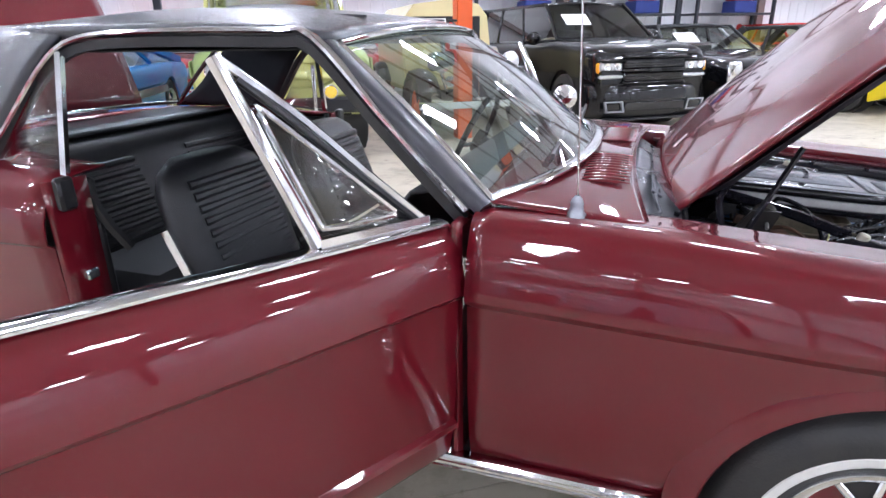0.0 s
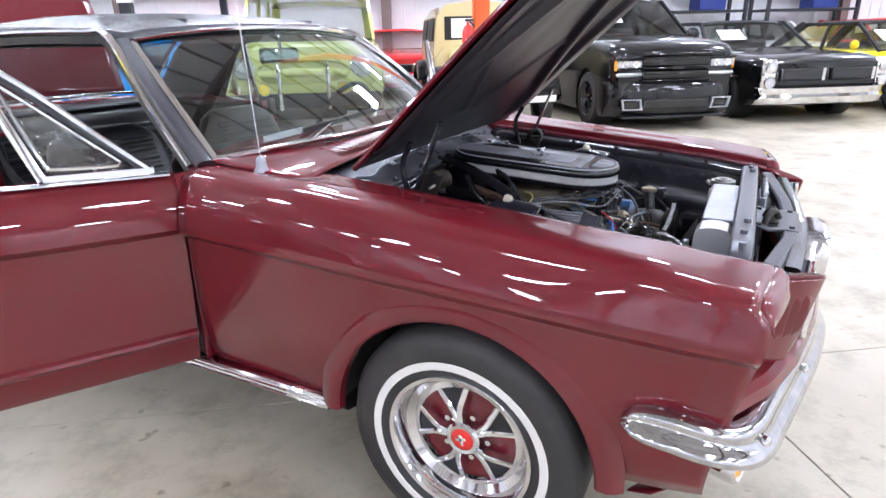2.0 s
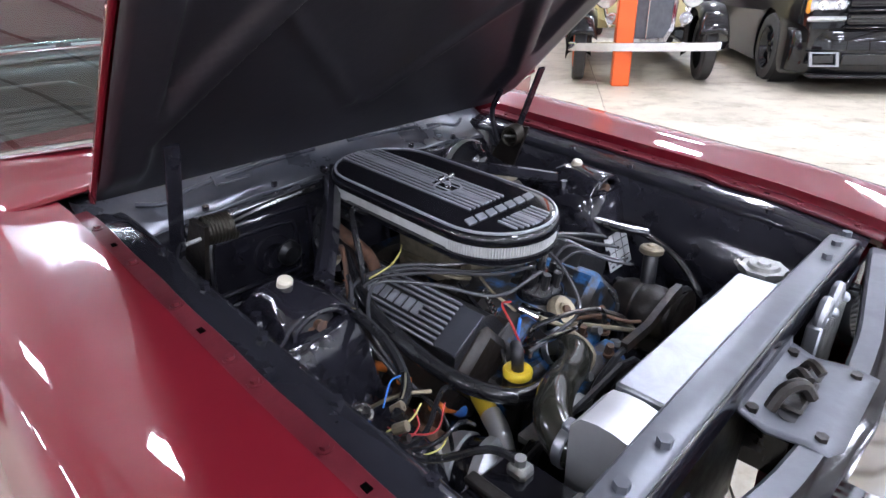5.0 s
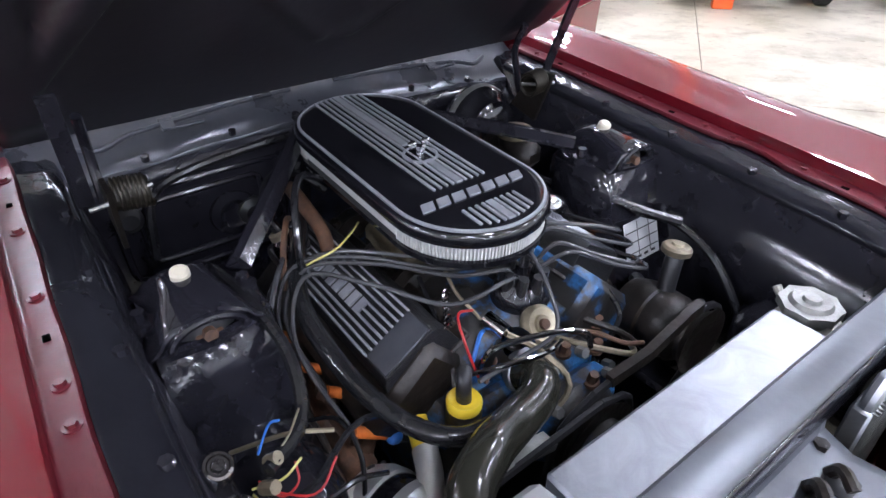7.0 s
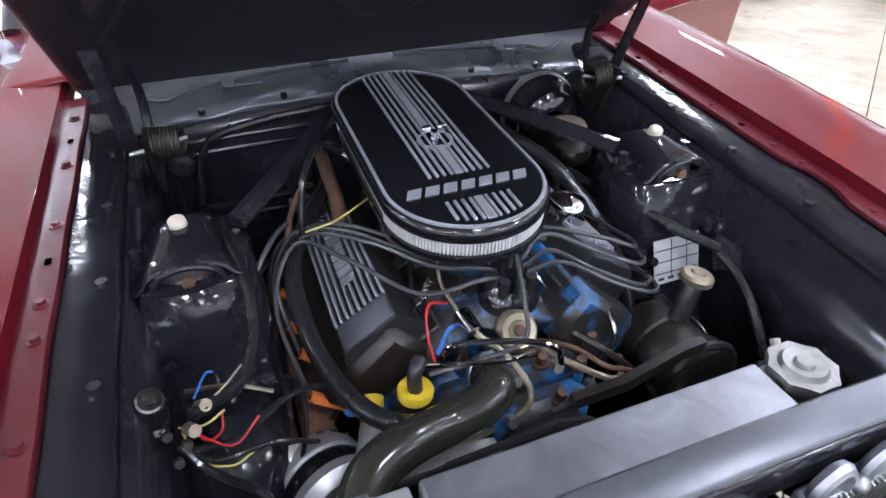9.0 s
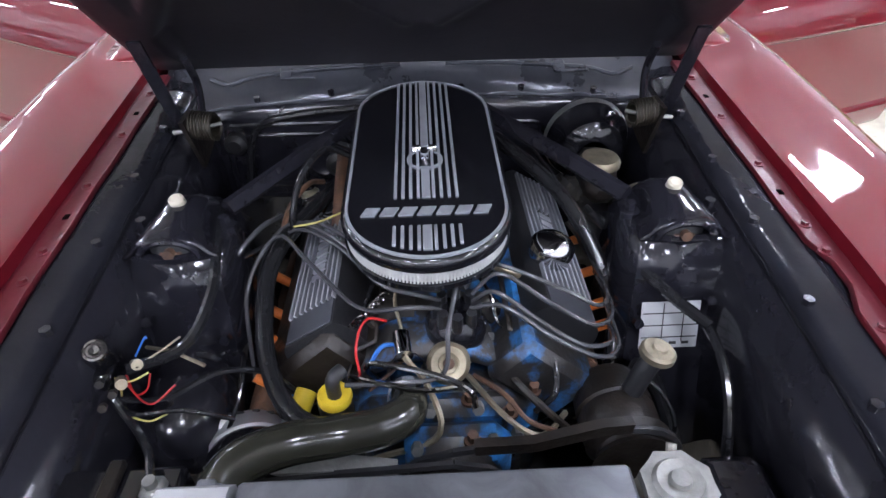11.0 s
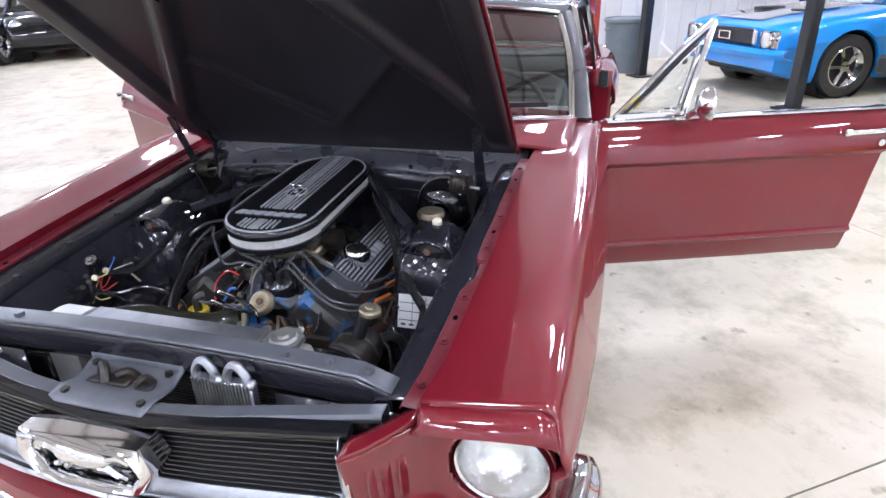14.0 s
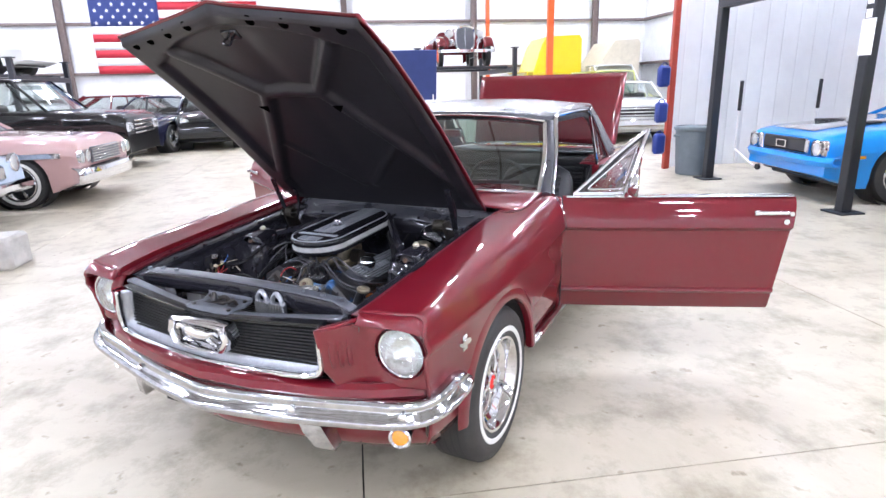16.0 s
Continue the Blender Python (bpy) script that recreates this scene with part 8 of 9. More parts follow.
# pale lime forward-looking utility with round lamps
jp = parked_car("utility_wagon", "pale lime fifties utility wagon with round lamps and yellow fog lamps", face_n(-1.3, 5.3), PAINT["lime"], 4.4, 1.85,
                [(0, 1.12), (-0.1, 1.17), (-1.2, 1.24), (-4.4, 1.15)], (-0.75, -3.3), 0.38, (-1.25, -1.45, -4.2, -4.3), 1.85, clear=0.42, tumble=0.06, posts=2, nose_in=0.03, crease=0.4)
oval_ring = lambda hw, hh, x, z, n=28: [(x, hw * np.sign(math.cos(t)) * abs(math.cos(t)) ** 0.6, z + hh * np.sign(math.sin(t)) * abs(math.sin(t)) ** 0.8) for t in np.linspace(0, math.tau, n, endpoint=False)]
part("face_panel", Geo().grid([oval_ring(0.86, 0.30, -0.06, 0.93), oval_ring(0.85, 0.285, 0.02, 0.93), oval_ring(0.80, 0.255, 0.055, 0.93), oval_ring(0.52, 0.135, 0.06, 0.91), oval_ring(0.50, 0.12, 0.03, 0.91), oval_ring(0.49, 0.115, -0.02, 0.91)], close=True), PAINT["lime"], jp, "pale lime rounded face panel")
part("grille_recess", Geo().box((-0.02, 0, 0.91), (0.03, 1.02, 0.26), 0.01), FLAT_BLACK, jp)
part("grille_bar", Geo().tube([(0.045, -0.50, 0.905), (0.075, -0.25, 0.91), (0.085, 0, 0.915), (0.075, 0.25, 0.91), (0.045, 0.50, 0.905)], 0.045, 14), PAINT["lime"], jp, "thick pale grille bar")
for y in (-0.27, 0.27):
    part("bar_bullet", Geo().ball((0.10, y, 0.91), 0.062, 14, (0.9, 1.1, 1)), PAINT["lime"], jp)
for y in (-0.10, 0.0, 0.10):
    part("grille_tooth", Geo().box((0.06, y, 0.91), (0.05, 0.03, 0.12), 0.012), PAINT["lime"], jp)
part("hood_bulge", Geo().grid([[(x, y, 1.19 + 0.05 * k + 0.09 * (1 - (y / 0.62) ** 2) * k) for y in np.linspace(-0.62, 0.62, 13)] for x, k in ((0.0, 0.15), (-0.08, 0.7), (-0.3, 0.95), (-1.2, 1.0))]), PAINT["lime"], jp, solid=0.02)
for sg in (1, -1):
    lampc(jp, "headlamp", 0.055, sg * 0.66, 0.97, 0.115)
    lampc(jp, "fog_lamp", 0.13, sg * 0.44, 0.74, 0.065, mat=YELLOW_LENS, label="yellow fog lamp")
    part("bumper_guard", Geo().box((0.15, sg * 0.27, 0.76), (0.05, 0.05, 0.52), 0.02), CHROME, jp)
    part("front_wing", Geo().grid([[(x, sg * (0.90 + 0.035 * math.sin(a) ** 0.5), z) for a in (0.01, 1.0, 2.1, 3.13) for z in (0.62 + 0.46 * math.sin(a / 2 + 0.25),)] for x in (-0.1, -0.4, -0.75, -1.1)]), PAINT["lime"], jp, solid=0.02)
part("front_bumper", Geo().box((0.10, 0, 0.60), (0.10, 1.75, 0.17), 0.03), TRIM_DARK, jp)
part("frame_front", Geo().box((-0.05, 0, 0.46), (0.2, 0.9, 0.16), 0.03), TRIM_DARK, jp)


def thirties(name, label, at, body_mat, wing_mat, group="parked cars", closed=True):
    """An upright thirties saloon with separate wings, radiator shell and lamps on stalks."""
    c = thing(name, label, "car", at=at, group=group)
    hood = [[(x, y * wf, z) for y, z in ((-0.30, 0.62), (-0.30, 1.0), (-0.22, 1.13), (0.0, 1.18), (0.22, 1.13), (0.30, 1.0), (0.30, 0.62))] for x, wf in ((-0.22, 0.85), (-0.9, 1.15), (-1.55, 1.55))]
    part("bonnet", Geo().grid(hood, cap=True), body_mat, c)
    part("tub", Geo().grid([[(x, y, z) for y, z in ((-0.62, 0.5), (-0.68, 0.95), (-0.55, 1.10), (0.55, 1.10), (0.68, 0.95), (0.62, 0.5))] for x in (-1.5, -2.4, -3.3)], cap=True), body_mat, c)
    if closed:
        part("cabin", Geo().grid([[(x, y, z) for y, z in ((-0.66, 0.5), (-0.70, 1.05), (-0.64, 1.55), (-0.5, 1.72), (0, 1.78), (0.5, 1.72), (0.64, 1.55), (0.70, 1.05), (0.66, 0.5))] for x in (-1.55, -1.60, -2.4, -3.2, -3.55)], cap=True), body_mat, c, sharp=30)
    shell = [(0.0, 0.46), (0.22, 0.47), (0.29, 0.60), (0.30, 0.98), (0.24, 1.12), (0.0, 1.17), (-0.24, 1.12), (-0.30, 0.98), (-0.29, 0.60), (-0.22, 0.47)]
    part("radiator_shell", Geo().grid([[(x, a * f, 0.80 + (b - 0.80) * f) for a, b in shell] for x, f in ((-0.24, 1.0), (-0.12, 1.04), (-0.09, 1.0), (-0.11, 0.88))], close=True), CHROME, c)
    part("radiator_core", Geo().prism([(a * 0.9, 0.80 + (b - 0.80) * 0.9) for a, b in shell], 0.04, lambda a, b, d: (-0.12 - d, a, b)), SUPPORT_GREY, c, "dark mesh radiator core")
    part("centre_rib", Geo().box((-0.105, 0, 0.80), (0.02, 0.012, 0.62), 0.003), CHROME, c)
    if closed:
        part("windscreen", Geo().box((-1.548, 0, 1.38), (0.02, 1.05, 0.34), 0.02), TRIM_DARK, c)
        part("price_card", Geo().box((-1.532, -0.22, 1.38), (0.004, 0.40, 0.28)), PAPER, c)
    for sg in (1, -1):
        for x0 in (-1.75, -2.65) if closed else ():
            part("side_window", Geo().box((x0 - 0.3, sg * 0.672, 1.36), (0.62, 0.03, 0.34), 0.02, turn=pose(0, 0, 0, sg * 7, 0, 0)), TRIM_DARK, c)
        for wx, up in ((-0.42, 0.0), (-3.05, 0.0)):
            make_road_wheel(c, wx, sg * 0.72, 0.37, 0.14, STEEL_ORANGE, None, 10)
            rows = []
            for a in np.linspace(0.35, math.pi + 0.3, 18):
                rows.append([(wx + math.cos(a) * 0.46, sg * y, 0.37 + math.sin(a) * 0.46 + dz) for y, dz in ((0.55, -0.02), (0.62, 0.03), (0.74, 0.045), (0.84, 0.02), (0.87, -0.05))])
            part("wing", Geo().grid(rows), wing_mat, c, "swept black wing", solid=0.012)
        part("running_board", Geo().box((-1.75, sg * 0.74, 0.34), (1.7, 0.26, 0.05), 0.015), wing_mat, c)
        part("headlamp_shell", Geo().lathe([(0, -0.16), (0.06, -0.14), (0.115, -0.06), (0.13, 0.0), (0.12, 0.02)], (-0.18, sg * 0.47, 0.95), (1, 0, 0), 20), CHROME, c)
        part("headlamp_lens", Geo().lathe([(0.12, 0.015), (0.06, 0.035), (0, 0.04)], (-0.18, sg * 0.47, 0.95), (1, 0, 0), 20), LAMP_LENS, c)
        part("lamp_stalk", Geo().cyl((-0.25, sg * 0.47, 0.84), (-0.25, sg * 0.40, 0.62), 0.025), CHROME, c)
        part("horn", Geo().lathe([(0.07, 0.0), (0.04, -0.04), (0.02, -0.12), (0.0, -0.14)], (-0.08, sg * 0.40, 0.72), (1, 0, 0), 14), CHROME, c)
        part("bumper_iron", Geo().box((0.0, sg * 0.35, 0.44), (0.25, 0.03, 0.04), 0.006), GRIME, c)
    part("front_bumper", Geo().grid([[(0.12 - 0.10 * (abs(y) / 0.9) ** 4 + dx, y, z) for z, dx in ((0.395, 0), (0.40, 0.02), (0.48, 0.02), (0.485, 0))] for y in np.linspace(-0.86, 0.86, 15)]), CHROME, c, "chrome blade bumper", solid=0.01)
    return c


thirties("thirties_saloon", "cream thirties saloon with black wings and orange wheels", face_n(1.18, 6.15), PAINT["cream"], PAINT["black"])

# far side of the lane
pk = parked_car("pink_sedan", "faded rose sixties sedan with quad lamps and whitewall tyres", face_p(-6.9, -3.58, 1), PAINT["pink"], 5.3, 1.92,
                [(0, 0.86), (-0.1, 0.90), (-1.6, 0.97), (-4.2, 0.95), (-5.4, 0.90)], (-0.79, -3.95), 0.35, (-1.6, -2.2, -3.55, -4.15), 1.42, band=WHITEWALL, crease=0.7)
part("grille", Geo().box((0.0, 0, 0.66), (0.06, 1.05, 0.22), 0.02), SUPPORT_GREY, pk)
for k in range(6):
    part("grille_bar", Geo().box((0.035, 0, 0.57 + 0.036 * k), (0.02, 1.05, 0.010), 0.002), CHROME, pk)
part("front_bumper", Geo().grid([[(0.10 - 0.16 * (abs(y) / 1.0) ** 5 + dx, y, z) for z, dx in ((0.53, -0.04), (0.50, 0.02), (0.42, 0.04), (0.32, 0.02), (0.30, -0.05))] for y in np.linspace(-0.97, 0.97, 17)]), CHROME, pk, solid=0.02)
part("side_trim", Geo().box((-2.7, 0, 0.70), (5.0, 1.93, 0.07), 0.004), CHROME_OLD, pk)
for sg in (1, -1):
    for y in (0.68, 0.86):
        lampc(pk, "headlamp", 0.02, sg * y, 0.67, 0.08)

pb = parked_car("pale_blue_roadster", "pale blue fifties sports car with chrome trim", face_p(-4.75, -4.05), PAINT["pale_blue"], 4.4, 1.75,
                [(0, 0.72), (-0.3, 0.80), (-1.6, 0.92), (-4.4, 0.85)], (-0.8, -3.4), 0.34, (-1.6, -2.0, -3.0, -3.4), 1.25, band=WHITEWALL, roof_mat=CLOTH_TOP)
part("front_bumper", Geo().box((0.05, 0, 0.42), (0.1, 1.7, 0.14), 0.04), CHROME, pb)
part("grille", Geo().box((0.0, 0, 0.60), (0.06, 0.8, 0.18), 0.04), CHROME_OLD, pb)
for sg in (1, -1):
    lampc(pb, "headlamp", 0.0, sg * 0.64, 0.70, 0.10)

bk = parked_car("black_truck", "black four-door truck with chrome grille and price card", face_p(-10.9, -4.3), PAINT["black"], 5.2, 2.0,
                [(0, 1.05), (-0.15, 1.12), (-1.4, 1.18), (-5.2, 1.15)], (-0.95, -4.2), 0.40, (-1.4, -2.0, -4.7, -5.0), 1.80, posts=2, card=True, tumble=0.12)
for k in range(4):
    part("grille_bar", Geo().box((0.02, 0, 0.72 + 0.08 * k), (0.05, 1.1, 0.03), 0.01), CHROME, bk)
for sg in (1, -1):
    part("headlamp", Geo().box((0.0, sg * 0.78, 0.85), (0.06, 0.32, 0.18), 0.03), LAMP_LENS, bk)
nv = parked_car("navy_coupe", "navy blue modern coupe with bright wheels", hall(-12.9, -5.6, 0, -12), PAINT["navy"], 4.9, 1.9,
                [(0, 0.70), (-0.2, 0.80), (-1.4, 0.95), (-4.0, 1.0), (-4.9, 0.98)], (-0.95, -3.85), 0.36, (-1.4, -2.2, -3.4, -4.5), 1.40, spokes=10)
for sg in (1, -1):
    part("headlamp", Geo().box((-0.04, sg * 0.70, 0.68), (0.1, 0.34, 0.12), 0.03), LAMP_LENS, nv)
bs = parked_car("black_hatchback", "small black rounded car with round headlamps", hall(-13.6, -3.55, 0, 12), PAINT["black"], 3.9, 1.72,
                [(0, 0.75), (-0.2, 0.88), (-0.9, 1.0), (-3.9, 1.02)], (-0.75, -3.1), 0.32, (-0.95, -1.5, -3.3, -3.8), 1.44)
for sg in (1, -1):
    lampc(bs, "headlamp", -0.05, sg * 0.62, 0.72, 0.11)
parked_car("dark_sedan", "dark violet sedan parked by the far wall", face_p(-20.3, -5.2), PAINT["wine"], 4.8, 1.85,
           [(0, 0.78), (-0.2, 0.88), (-1.3, 0.98), (-4.8, 1.0)], (-0.9, -3.8), 0.33, (-1.3, -2.0, -3.7, -4.5), 1.45)
parked_car("white_pickup", "white forties pickup with rounded cab", hall(-16.6, -8.6, 0, 35), PAINT["white"], 4.9, 1.9,
           [(0, 1.1), (-0.2, 1.18), (-1.4, 1.25), (-2.9, 1.2), (-4.9, 1.0)], (-0.9, -3.7), 0.38, (-1.45, -1.75, -2.7, -2.9), 1.85, posts=0, card=True)
parked_car("green_sedan", "dark green fifties sedan by the far wall", hall(-15.0, 8.6, 0, 0), PAINT["green"], 4.9, 1.85,
           [(0, 0.95), (-0.2, 1.0), (-1.5, 1.05), (-4.9, 1.0)], (-0.9, -3.8), 0.35, (-1.5, -2.0, -3.6, -4.4), 1.6, band=WHITEWALL)
wt = parked_car("white_classic", "white classic with wide chrome grille by the far wall", hall(-11.3, 7.25, 0, -10), PAINT["white"], 5.2, 1.85,
                [(0, 0.92), (-0.1, 1.0), (-1.3, 1.06), (-5.2, 1.0)], (-0.9, -4.1), 0.37, (-1.4, -1.9, -3.2, -3.7), 1.5, posts=1)
part("grille", Geo().box((0.0, 0, 0.76), (0.05, 1.25, 0.24), 0.02), FLAT_BLACK, wt)
for k in range(3):
    part("grille_bar", Geo().box((0.03, 0, 0.68 + 0.08 * k), (0.03, 1.25, 0.035), 0.008), CHROME, wt)
part("front_bumper", Geo().box((0.08, 0, 0.50), (0.12, 1.8, 0.18), 0.04), CHROME, wt)
for sg in (1, -1):
    lampc(wt, "headlamp", 0.0, sg * 0.76, 0.78, 0.10)
parked_car("yellow_camper", "bright yellow camper truck by the far wall", hall(-19.5, 8.0, 0, 0), PAINT["yellow"], 5.2, 2.1,
           [(0, 1.1), (-0.2, 1.25), (-1.2, 1.4), (-5.2, 1.4)], (-0.9, -4.0), 0.38, (-1.2, -1.6, -5.0, -5.1), 2.0, tumble=0.1)
cp = thing("camper_body", "bright yellow camper shell standing behind the far row", "camper", at=hall(-22.2, 8.4))
part("shell", Geo().grid([[(x, y, z) for y, z in ((-1.25, 1.3), (-0.7, 3.0), (-0.5, 3.3), (0.85, 3.35), (0.95, 3.2), (0.95, 1.3))] for x in (-1.0, 1.2)], close=True, cap=True), PAINT["yellow"], cp)
part("chassis", Geo().box((0.1, 0, 0.65), (2.0, 1.8, 1.3), 0.05), TRIM_DARK, cp)
parked_car("lime_jeep", "lime open utility by the far wall", hall(-16.5, 9.4, 0, 0), PAINT["lime"], 4.0, 1.7,
           [(0, 1.1), (-1.2, 1.15), (-4.0, 1.1)], (-0.7, -3.1), 0.37, (-1.2, -1.4, -3.6, -3.9), 1.9, tumble=0.05)
parked_car("white_van", "white high-roofed van by the far wall", hall(-19.8, 10.8, 0, 0), PAINT["white"], 5.4, 2.0,
           [(0, 1.2), (-0.6, 1.4), (-5.4, 1.4)], (-0.9, -4.2), 0.38, (-0.7, -1.4, -2.2, -2.3), 2.2, tumble=0.1)
vb = thing("box_body", "beige raised-roof body of a van by the far wall", "van body", at=hall(-22.6, 11.0))
part("box", Geo().grid([[(x, y, z) for y, z in ((-1.25, 1.3), (-0.25, 2.9), (-0.05, 3.15), (0.95, 3.2), (1.05, 3.05), (1.05, 1.3))] for x in (-1.0, 1.2)], close=True, cap=True), material("beige_canvas", (0.66, 0.60, 0.48), rough=0.7, vary=0.15, scale=5), vb)
part("base", Geo().box((0, 0, 0.4), (1.8, 1.7, 0.8), 0.04), TRIM_DARK, vb)
# second row seen behind the first
for s, n, p, lab in ((9.3, 10.3, "white", "white fifties car behind the parked row"), (12.3, 9.9, "red", "red car behind the parked row"), (0.2, 11.0, "red", "red classic behind the parked row"),
                     (2.6, 11.0, "navy", "dark blue car behind the parked row"), (-3.6, 11.0, "red", "red classic near the back wall"), (11.0, 6.2, "black", "black car at the end of the row")):
    o = parked_car("background_car", lab, face_n(s, n), PAINT[p], 4.8, 1.85, [(0, 0.85), (-0.3, 0.92), (-1.5, 1.0), (-4.8, 0.95)], (-0.9, -3.8), 0.34, (-1.5, -2.1, -3.5, -4.2), 1.45)
    part("front_bumper", Geo().box((0.05, 0, 0.45), (0.12, 1.8, 0.16), 0.04), CHROME, o)
    part("grille", Geo().box((0.0, 0, 0.65), (0.05, 1.0, 0.18), 0.02), CHROME_OLD, o)
    for sg in (1, -1):
        lampc(o, "headlamp", 0.0, sg * 0.70, 0.68, 0.09)


# ---------------------------------------------------------------- lifts, columns and workshop things
def lift(name, label, s, n, ds, dn, deck_z, post_h=2.6, marks=True):
    """A four-post car lift: posts at the corners of ds x dn from (s, n), runways at deck_z."""
    l = thing(name, label, "car lift", at=hall(s, n), group="car lifts")
    for x in (0, ds):
        for y in (0, dn):
            part("post", Geo().box((x, y, post_h / 2), (0.125, 0.125, post_h), 0.012), LIFT_BLACK, l)
            part("base_plate", Geo().box((x, y, 0.01), (0.30, 0.30, 0.02), 0.004), LIFT_BLACK, l)
            part("post_cap", Geo().box((x, y, post_h + 0.01), (0.22, 0.22, 0.03), 0.006), LIFT_BLACK, l)
    for y in (0, dn):
        part("cross_beam", Geo().box((ds / 2, y, deck_z - 0.09), (abs(ds), 0.14, 0.14), 0.01), LIFT_BLACK, l)
    for u in (0.22, 0.78):
        part("runway", Geo().box((ds * u, dn / 2, deck_z), (0.48, abs(dn), 0.08), 0.01), LIFT_BLACK, l)
    part("cable_bar", Geo().cyl((0.05, 0.12, deck_z - 0.03), (ds, 0.12, deck_z - 0.03), 0.02, n=8), ALU_CAST, l)
    return l


lf = lift("car_lift", "black four-post car lift standing over the blue fastback", -3.16, 5.49, -2.6, 5.0, 2.62, 2.95)
part("notice_sheet", Geo().box((0.02, -0.068, 1.86), (0.17, 0.006, 0.36)), PAPER, lf)
part("round_mark", Geo().lathe([(0.055, 0.004), (0, 0.005)], (0.0, -0.064, 2.52), (0, -1, 0), 18), BLUE_PLASTIC, lf)
for k in range(5):
    part("letter_bar", Geo().box((0.0, -0.0655, 2.36 - 0.135 * k), (0.08, 0.006, 0.085), 0.004), PAPER, lf)
up = parked_car("raised_truck", "dark truck parked on top of the lift", hall(-4.46, 5.8, 2.66, -90), PAINT["black"], 4.8, 1.9,
                [(0, 1.1), (-1.3, 1.2), (-4.8, 1.15)], (-0.9, -3.7), 0.42, (-1.3, -1.9, -4.2, -4.5), 1.8)
lift("storage_lift", "black four-post storage lift with a classic on top", -14.5, 2.0, -4.6, 2.8, 2.0, 2.5)
thirties("raised_roadster", "wine red open thirties roadster raised on a lift", hall(-15.4, 3.55, 2.04, 0), PAINT["wine"], PAINT["wine"], closed=False)
lift("storage_lift", "black four-post storage lift under a white wagon", -13.8, -13.0, -2.9, 4.9, 2.0, 2.4)
parked_car("raised_wagon", "white sixties wagon raised on a storage lift", face_p(-15.2, -8.0) @ pose(0, 0, 2.04), PAINT["white"], 4.9, 1.9,
           [(0, 0.88), (-1.4, 0.98), (-4.9, 0.98)], (-0.9, -3.8), 0.34, (-1.45, -2.0, -4.2, -4.8), 1.42, posts=2)
# raised hood of a dark car far behind
oh = thing("raised_hood", "dark blue raised hood of a car in the far row", "car hood", at=hall(-12.2, 1.6, 0))
part("panel", Geo().box((0, 0, 1.75), (0.03, 1.2, 1.2), 0.02, turn=pose(0, 0, 0, 0, 14, 0)), FLAG_BLUE, oh)
part("hood_prop", Geo().cyl((0.1, 0.5, 0.0), (0.0, 0.5, 1.3), 0.02), CHROME, oh)

for s, n, m, lab in ((0.93, 6.27 - 0.1, STEEL_ORANGE, "bright orange steel column with a fire extinguisher"), (-12.6, 5.2, STEEL_ORANGE, "bright orange steel column in the hall"), (-21.5, 5.6, STEEL_ORANGE, "bright orange steel column in the hall"), (-6.98, 5.46, STEEL_RED, "red steel column with blue bottle racks")):
    column(s, n, m, lab, w=0.10 if m is STEEL_RED else (0.20 if s > 0 else 0.15), tube=True)
ex = thing("fire_extinguisher", "red fire extinguisher hung on the orange column", "extinguisher", at=hall(0.74, 6.05, 0.95))
part("cylinder", Geo().lathe([(0, 0), (0.07, 0.005), (0.075, 0.03), (0.075, 0.36), (0.05, 0.43), (0.02, 0.45), (0.02, 0.48), (0, 0.48)], n=18), RED_ENAMEL, ex)
part("handle", Geo().box((0.02, 0, 0.50), (0.12, 0.03, 0.03), 0.008), FLAT_BLACK, ex)
part("hose", Geo().tube([(0.03, 0.02, 0.48), (0.10, 0.04, 0.40), (0.09, 0.03, 0.15)], 0.012), RUBBER, ex)
part("label_bar", Geo().box((0, -0.076, 0.22), (0.08, 0.004, 0.10)), PAPER, ex)
for z in (0.28, 0.80, 1.38):
    rk = thing("bottle_carrier", "blue plastic carrier strapped to the red column", "carrier", at=hall(-6.82, 5.22, z), group="blue carriers")
    part("shell", Geo().box((0, 0, 0.17), (0.13, 0.21, 0.34), 0.04), BLUE_PLASTIC, rk)
    part("handle", Geo().tube([(0.0, -0.07, 0.33), (0.0, 0, 0.385), (0.0, 0.07, 0.33)], 0.012), BLUE_PLASTIC, rk)
bn = thing("waste_bin", "grey-blue round plastic waste bin on the floor", "waste bin", at=hall(-6.3, 5.55))
part("body", Geo().lathe([(0, 0.005), (0.25, 0.005), (0.255, 0.02), (0.30, 0.72), (0.30, 0.74), (0.285, 0.74), (0.24, 0.03), (0, 0.03)], n=30), BIN_GREY, bn)
part("rim", Geo().lathe([(0.30, 0.70), (0.325, 0.72), (0.325, 0.76), (0.295, 0.77)], n=30), BIN_GREY, bn)
part("side_handle", Geo().box((0, -0.31, 0.62), (0.14, 0.05, 0.04), 0.012), BIN_GREY, bn)
part("lid_disc", Geo().lathe([(0.30, 0.752), (0.15, 0.775), (0, 0.78)], n=30), BIN_GREY, bn)
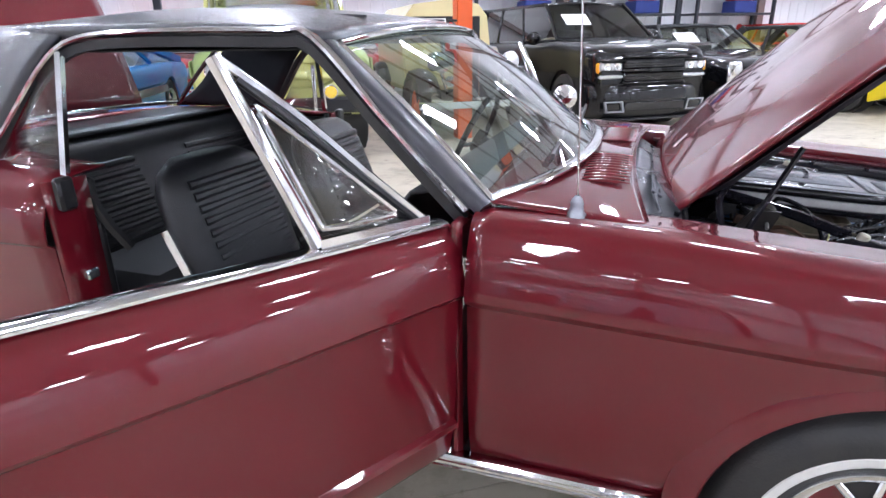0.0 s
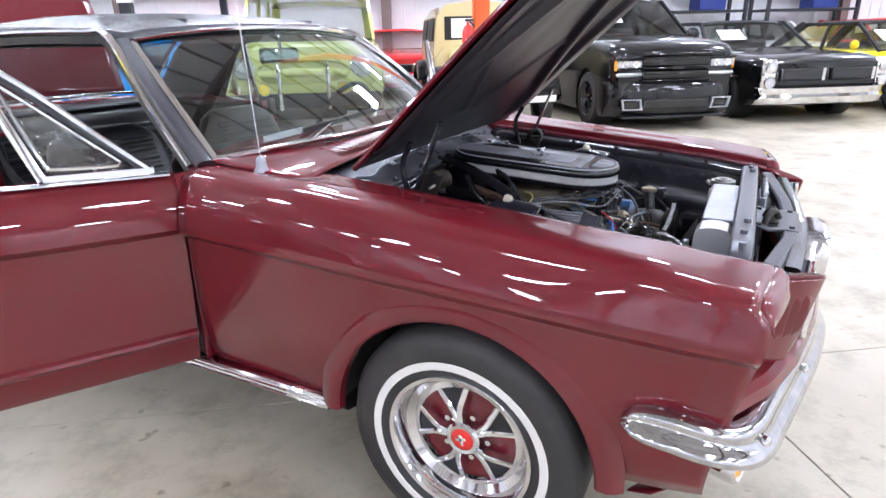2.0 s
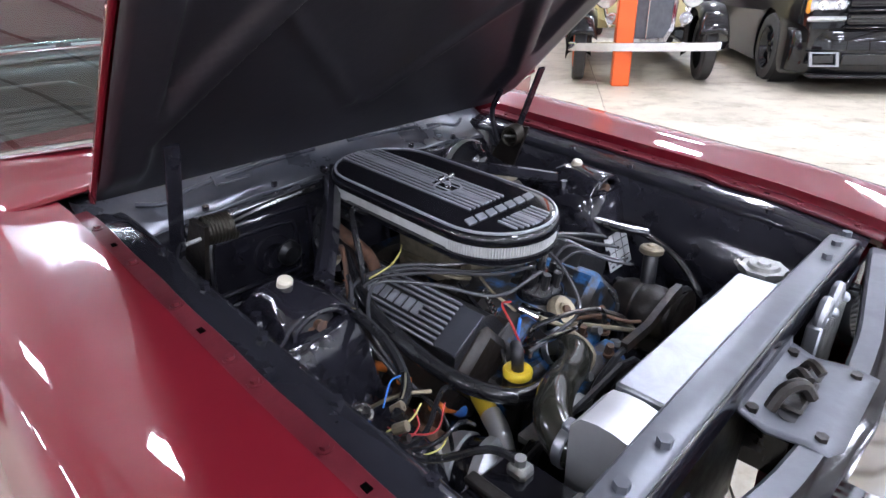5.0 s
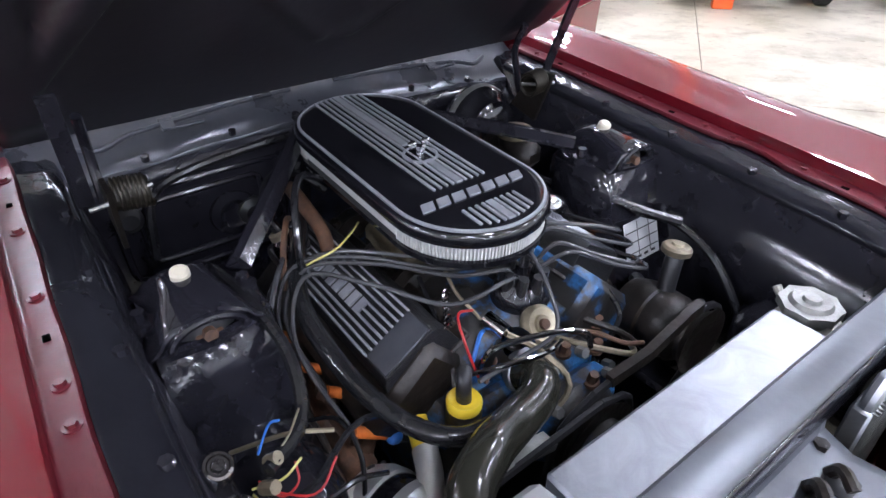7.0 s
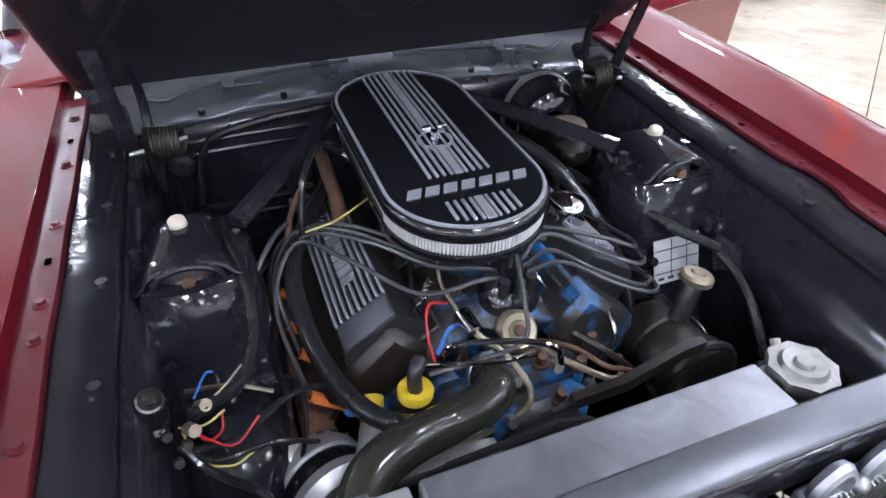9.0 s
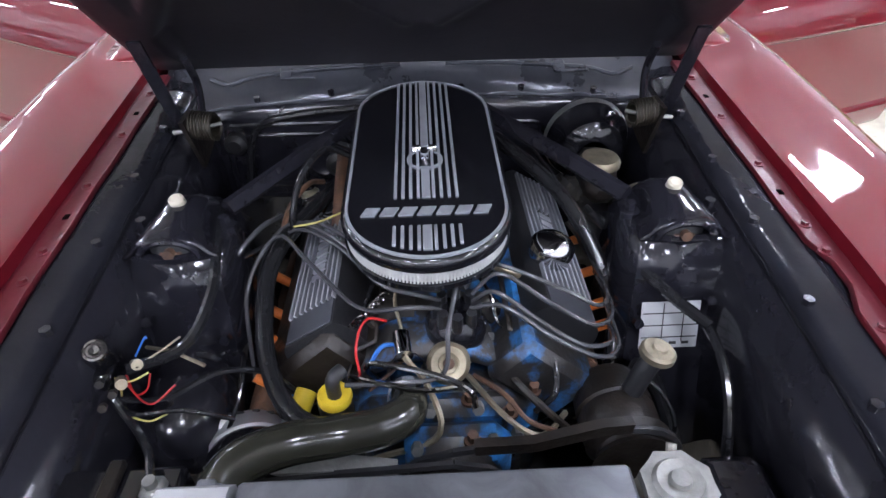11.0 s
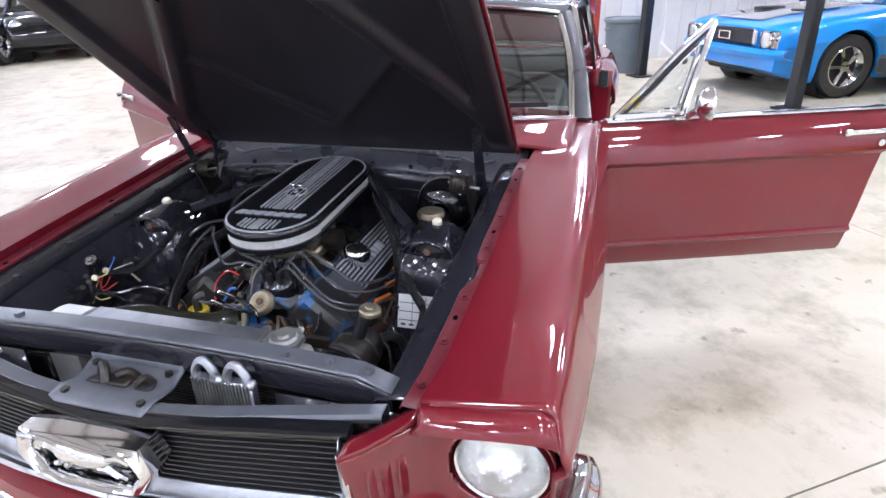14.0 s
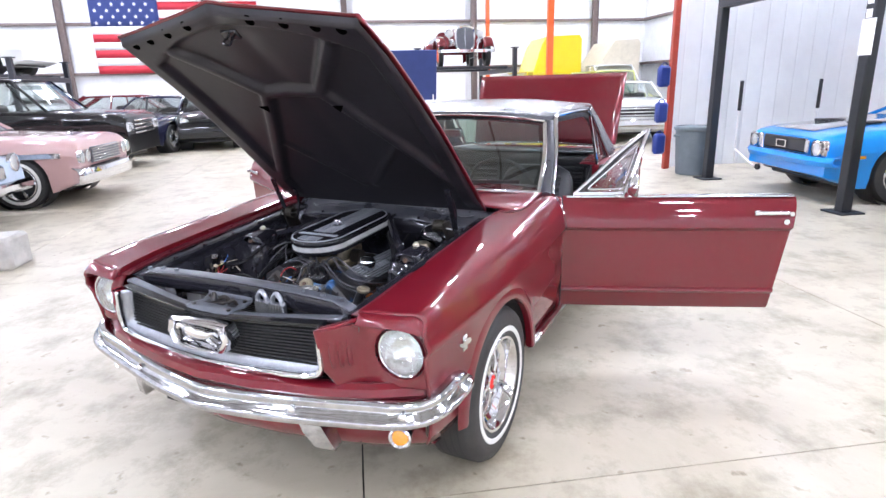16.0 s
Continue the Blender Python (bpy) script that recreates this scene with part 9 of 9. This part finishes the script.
for s in (-5.9, -4.4):
    jk = thing("tow_dolly", "white tubular stand with black handles by the wall", "dolly", at=hall(-6.9, s + 12.6), group="wall stands")
    part("upright", Geo().cyl((0, 0, 0.1), (0, 0, 1.3), 0.02), PAPER, jk)
    part("handle", Geo().box((0, 0, 1.2), (0.05, 0.05, 0.5), 0.01), FLAT_BLACK, jk)
    part("leg", Geo().tube([(0, 0, 0.3), (0.3, 0.1, 0.08), (0.5, 0.1, 0.05)], 0.02), PAPER, jk)
    part("caster", Geo().cyl((0.5, 0.08, 0.05), (0.5, 0.12, 0.05), 0.05, n=14), FLAT_BLACK, jk)
kb = thing("concrete_curb_block", "worn grey concrete block on the floor", "concrete block", at=hall(-3.05, -3.05, 0))
part("block", Geo().box((0, 0, 0.14), (0.35, 0.30, 0.30), 0.03), material("grey_concrete", (0.5, 0.48, 0.44), rough=0.85, vary=0.3, scale=6, bump=0.3), kb)

# flag on the far wall
fl = thing("wall_flag", "large striped flag with white stars on blue", "flag", at=hall(S0 + 0.22, -9.9, 2.3))
FH, FW = 3.9, 6.4
wave = lambda y, z: 0.02 * math.sin(y * 3.1 + z) + 0.012 * math.sin(y * 7)
for k in range(13):
    z0, z1 = FH * k / 13, FH * (k + 1) / 13
    y0 = FW * 0.4 if k >= 6 else 0.0
    part("stripe", Geo().grid([[(wave(y, z), y, z) for z in (z0, z1)] for y in np.linspace(y0, FW, 24)]), FLAG_RED if k % 2 == 0 else FLAG_WHITE, fl, solid=0.004)
part("canton", Geo().grid([[(wave(y, z), y, z) for z in np.linspace(FH * 6 / 13, FH, 6)] for y in np.linspace(0, FW * 0.4, 12)]), FLAG_BLUE, fl, solid=0.004)
for r in range(9):
    for q in range(6 if r % 2 == 0 else 5):
        y = FW * 0.4 * ((q + 0.5) / 6 + (0 if r % 2 == 0 else 0.5 / 6))
        z = FH * 6 / 13 + FH * 7 / 13 * (r + 0.5) / 9
        star = [((0.085 if k % 2 == 0 else 0.036) * math.sin(k * math.pi / 5), (0.085 if k % 2 == 0 else 0.036) * math.cos(k * math.pi / 5)) for k in range(10)]
        part("star", Geo().prism(star, 0.006, lambda a, b, c: (wave(y, z) + 0.004 + c, y + a, z + b)), FLAG_WHITE, fl)
# back-wall shelf racks behind the row
for s in (4.5, 7.5, 10.5):
    rk = thing("wall_rack", "dark steel storage rack against the white wall", "rack", at=hall(s, N1 - 0.75), group="wall racks")
    for x in (-1.2, 1.2):
        for y in (-0.35, 0.35):
            part("upright", Geo().box((x, y, 1.5), (0.08, 0.08, 3.0), 0.006), LIFT_BLACK, rk)
    for z in (0.6, 1.7, 2.6):
        part("shelf", Geo().box((0, 0, z), (2.4, 0.75, 0.06), 0.006), LIFT_BLACK, rk)
    bx = thing("storage_box", "stack of coloured cartons on the rack shelf", "box", at=hall(s + 0.4, N1 - 0.75, 1.73), group="rack cartons")
    part("carton", Geo().box((0, 0, 0.15), (0.7, 0.5, 0.3), 0.02), BLUE_PLASTIC, bx)
    part("carton", Geo().box((0, 0, 0.42), (0.6, 0.45, 0.22), 0.02), FLAG_RED, bx)
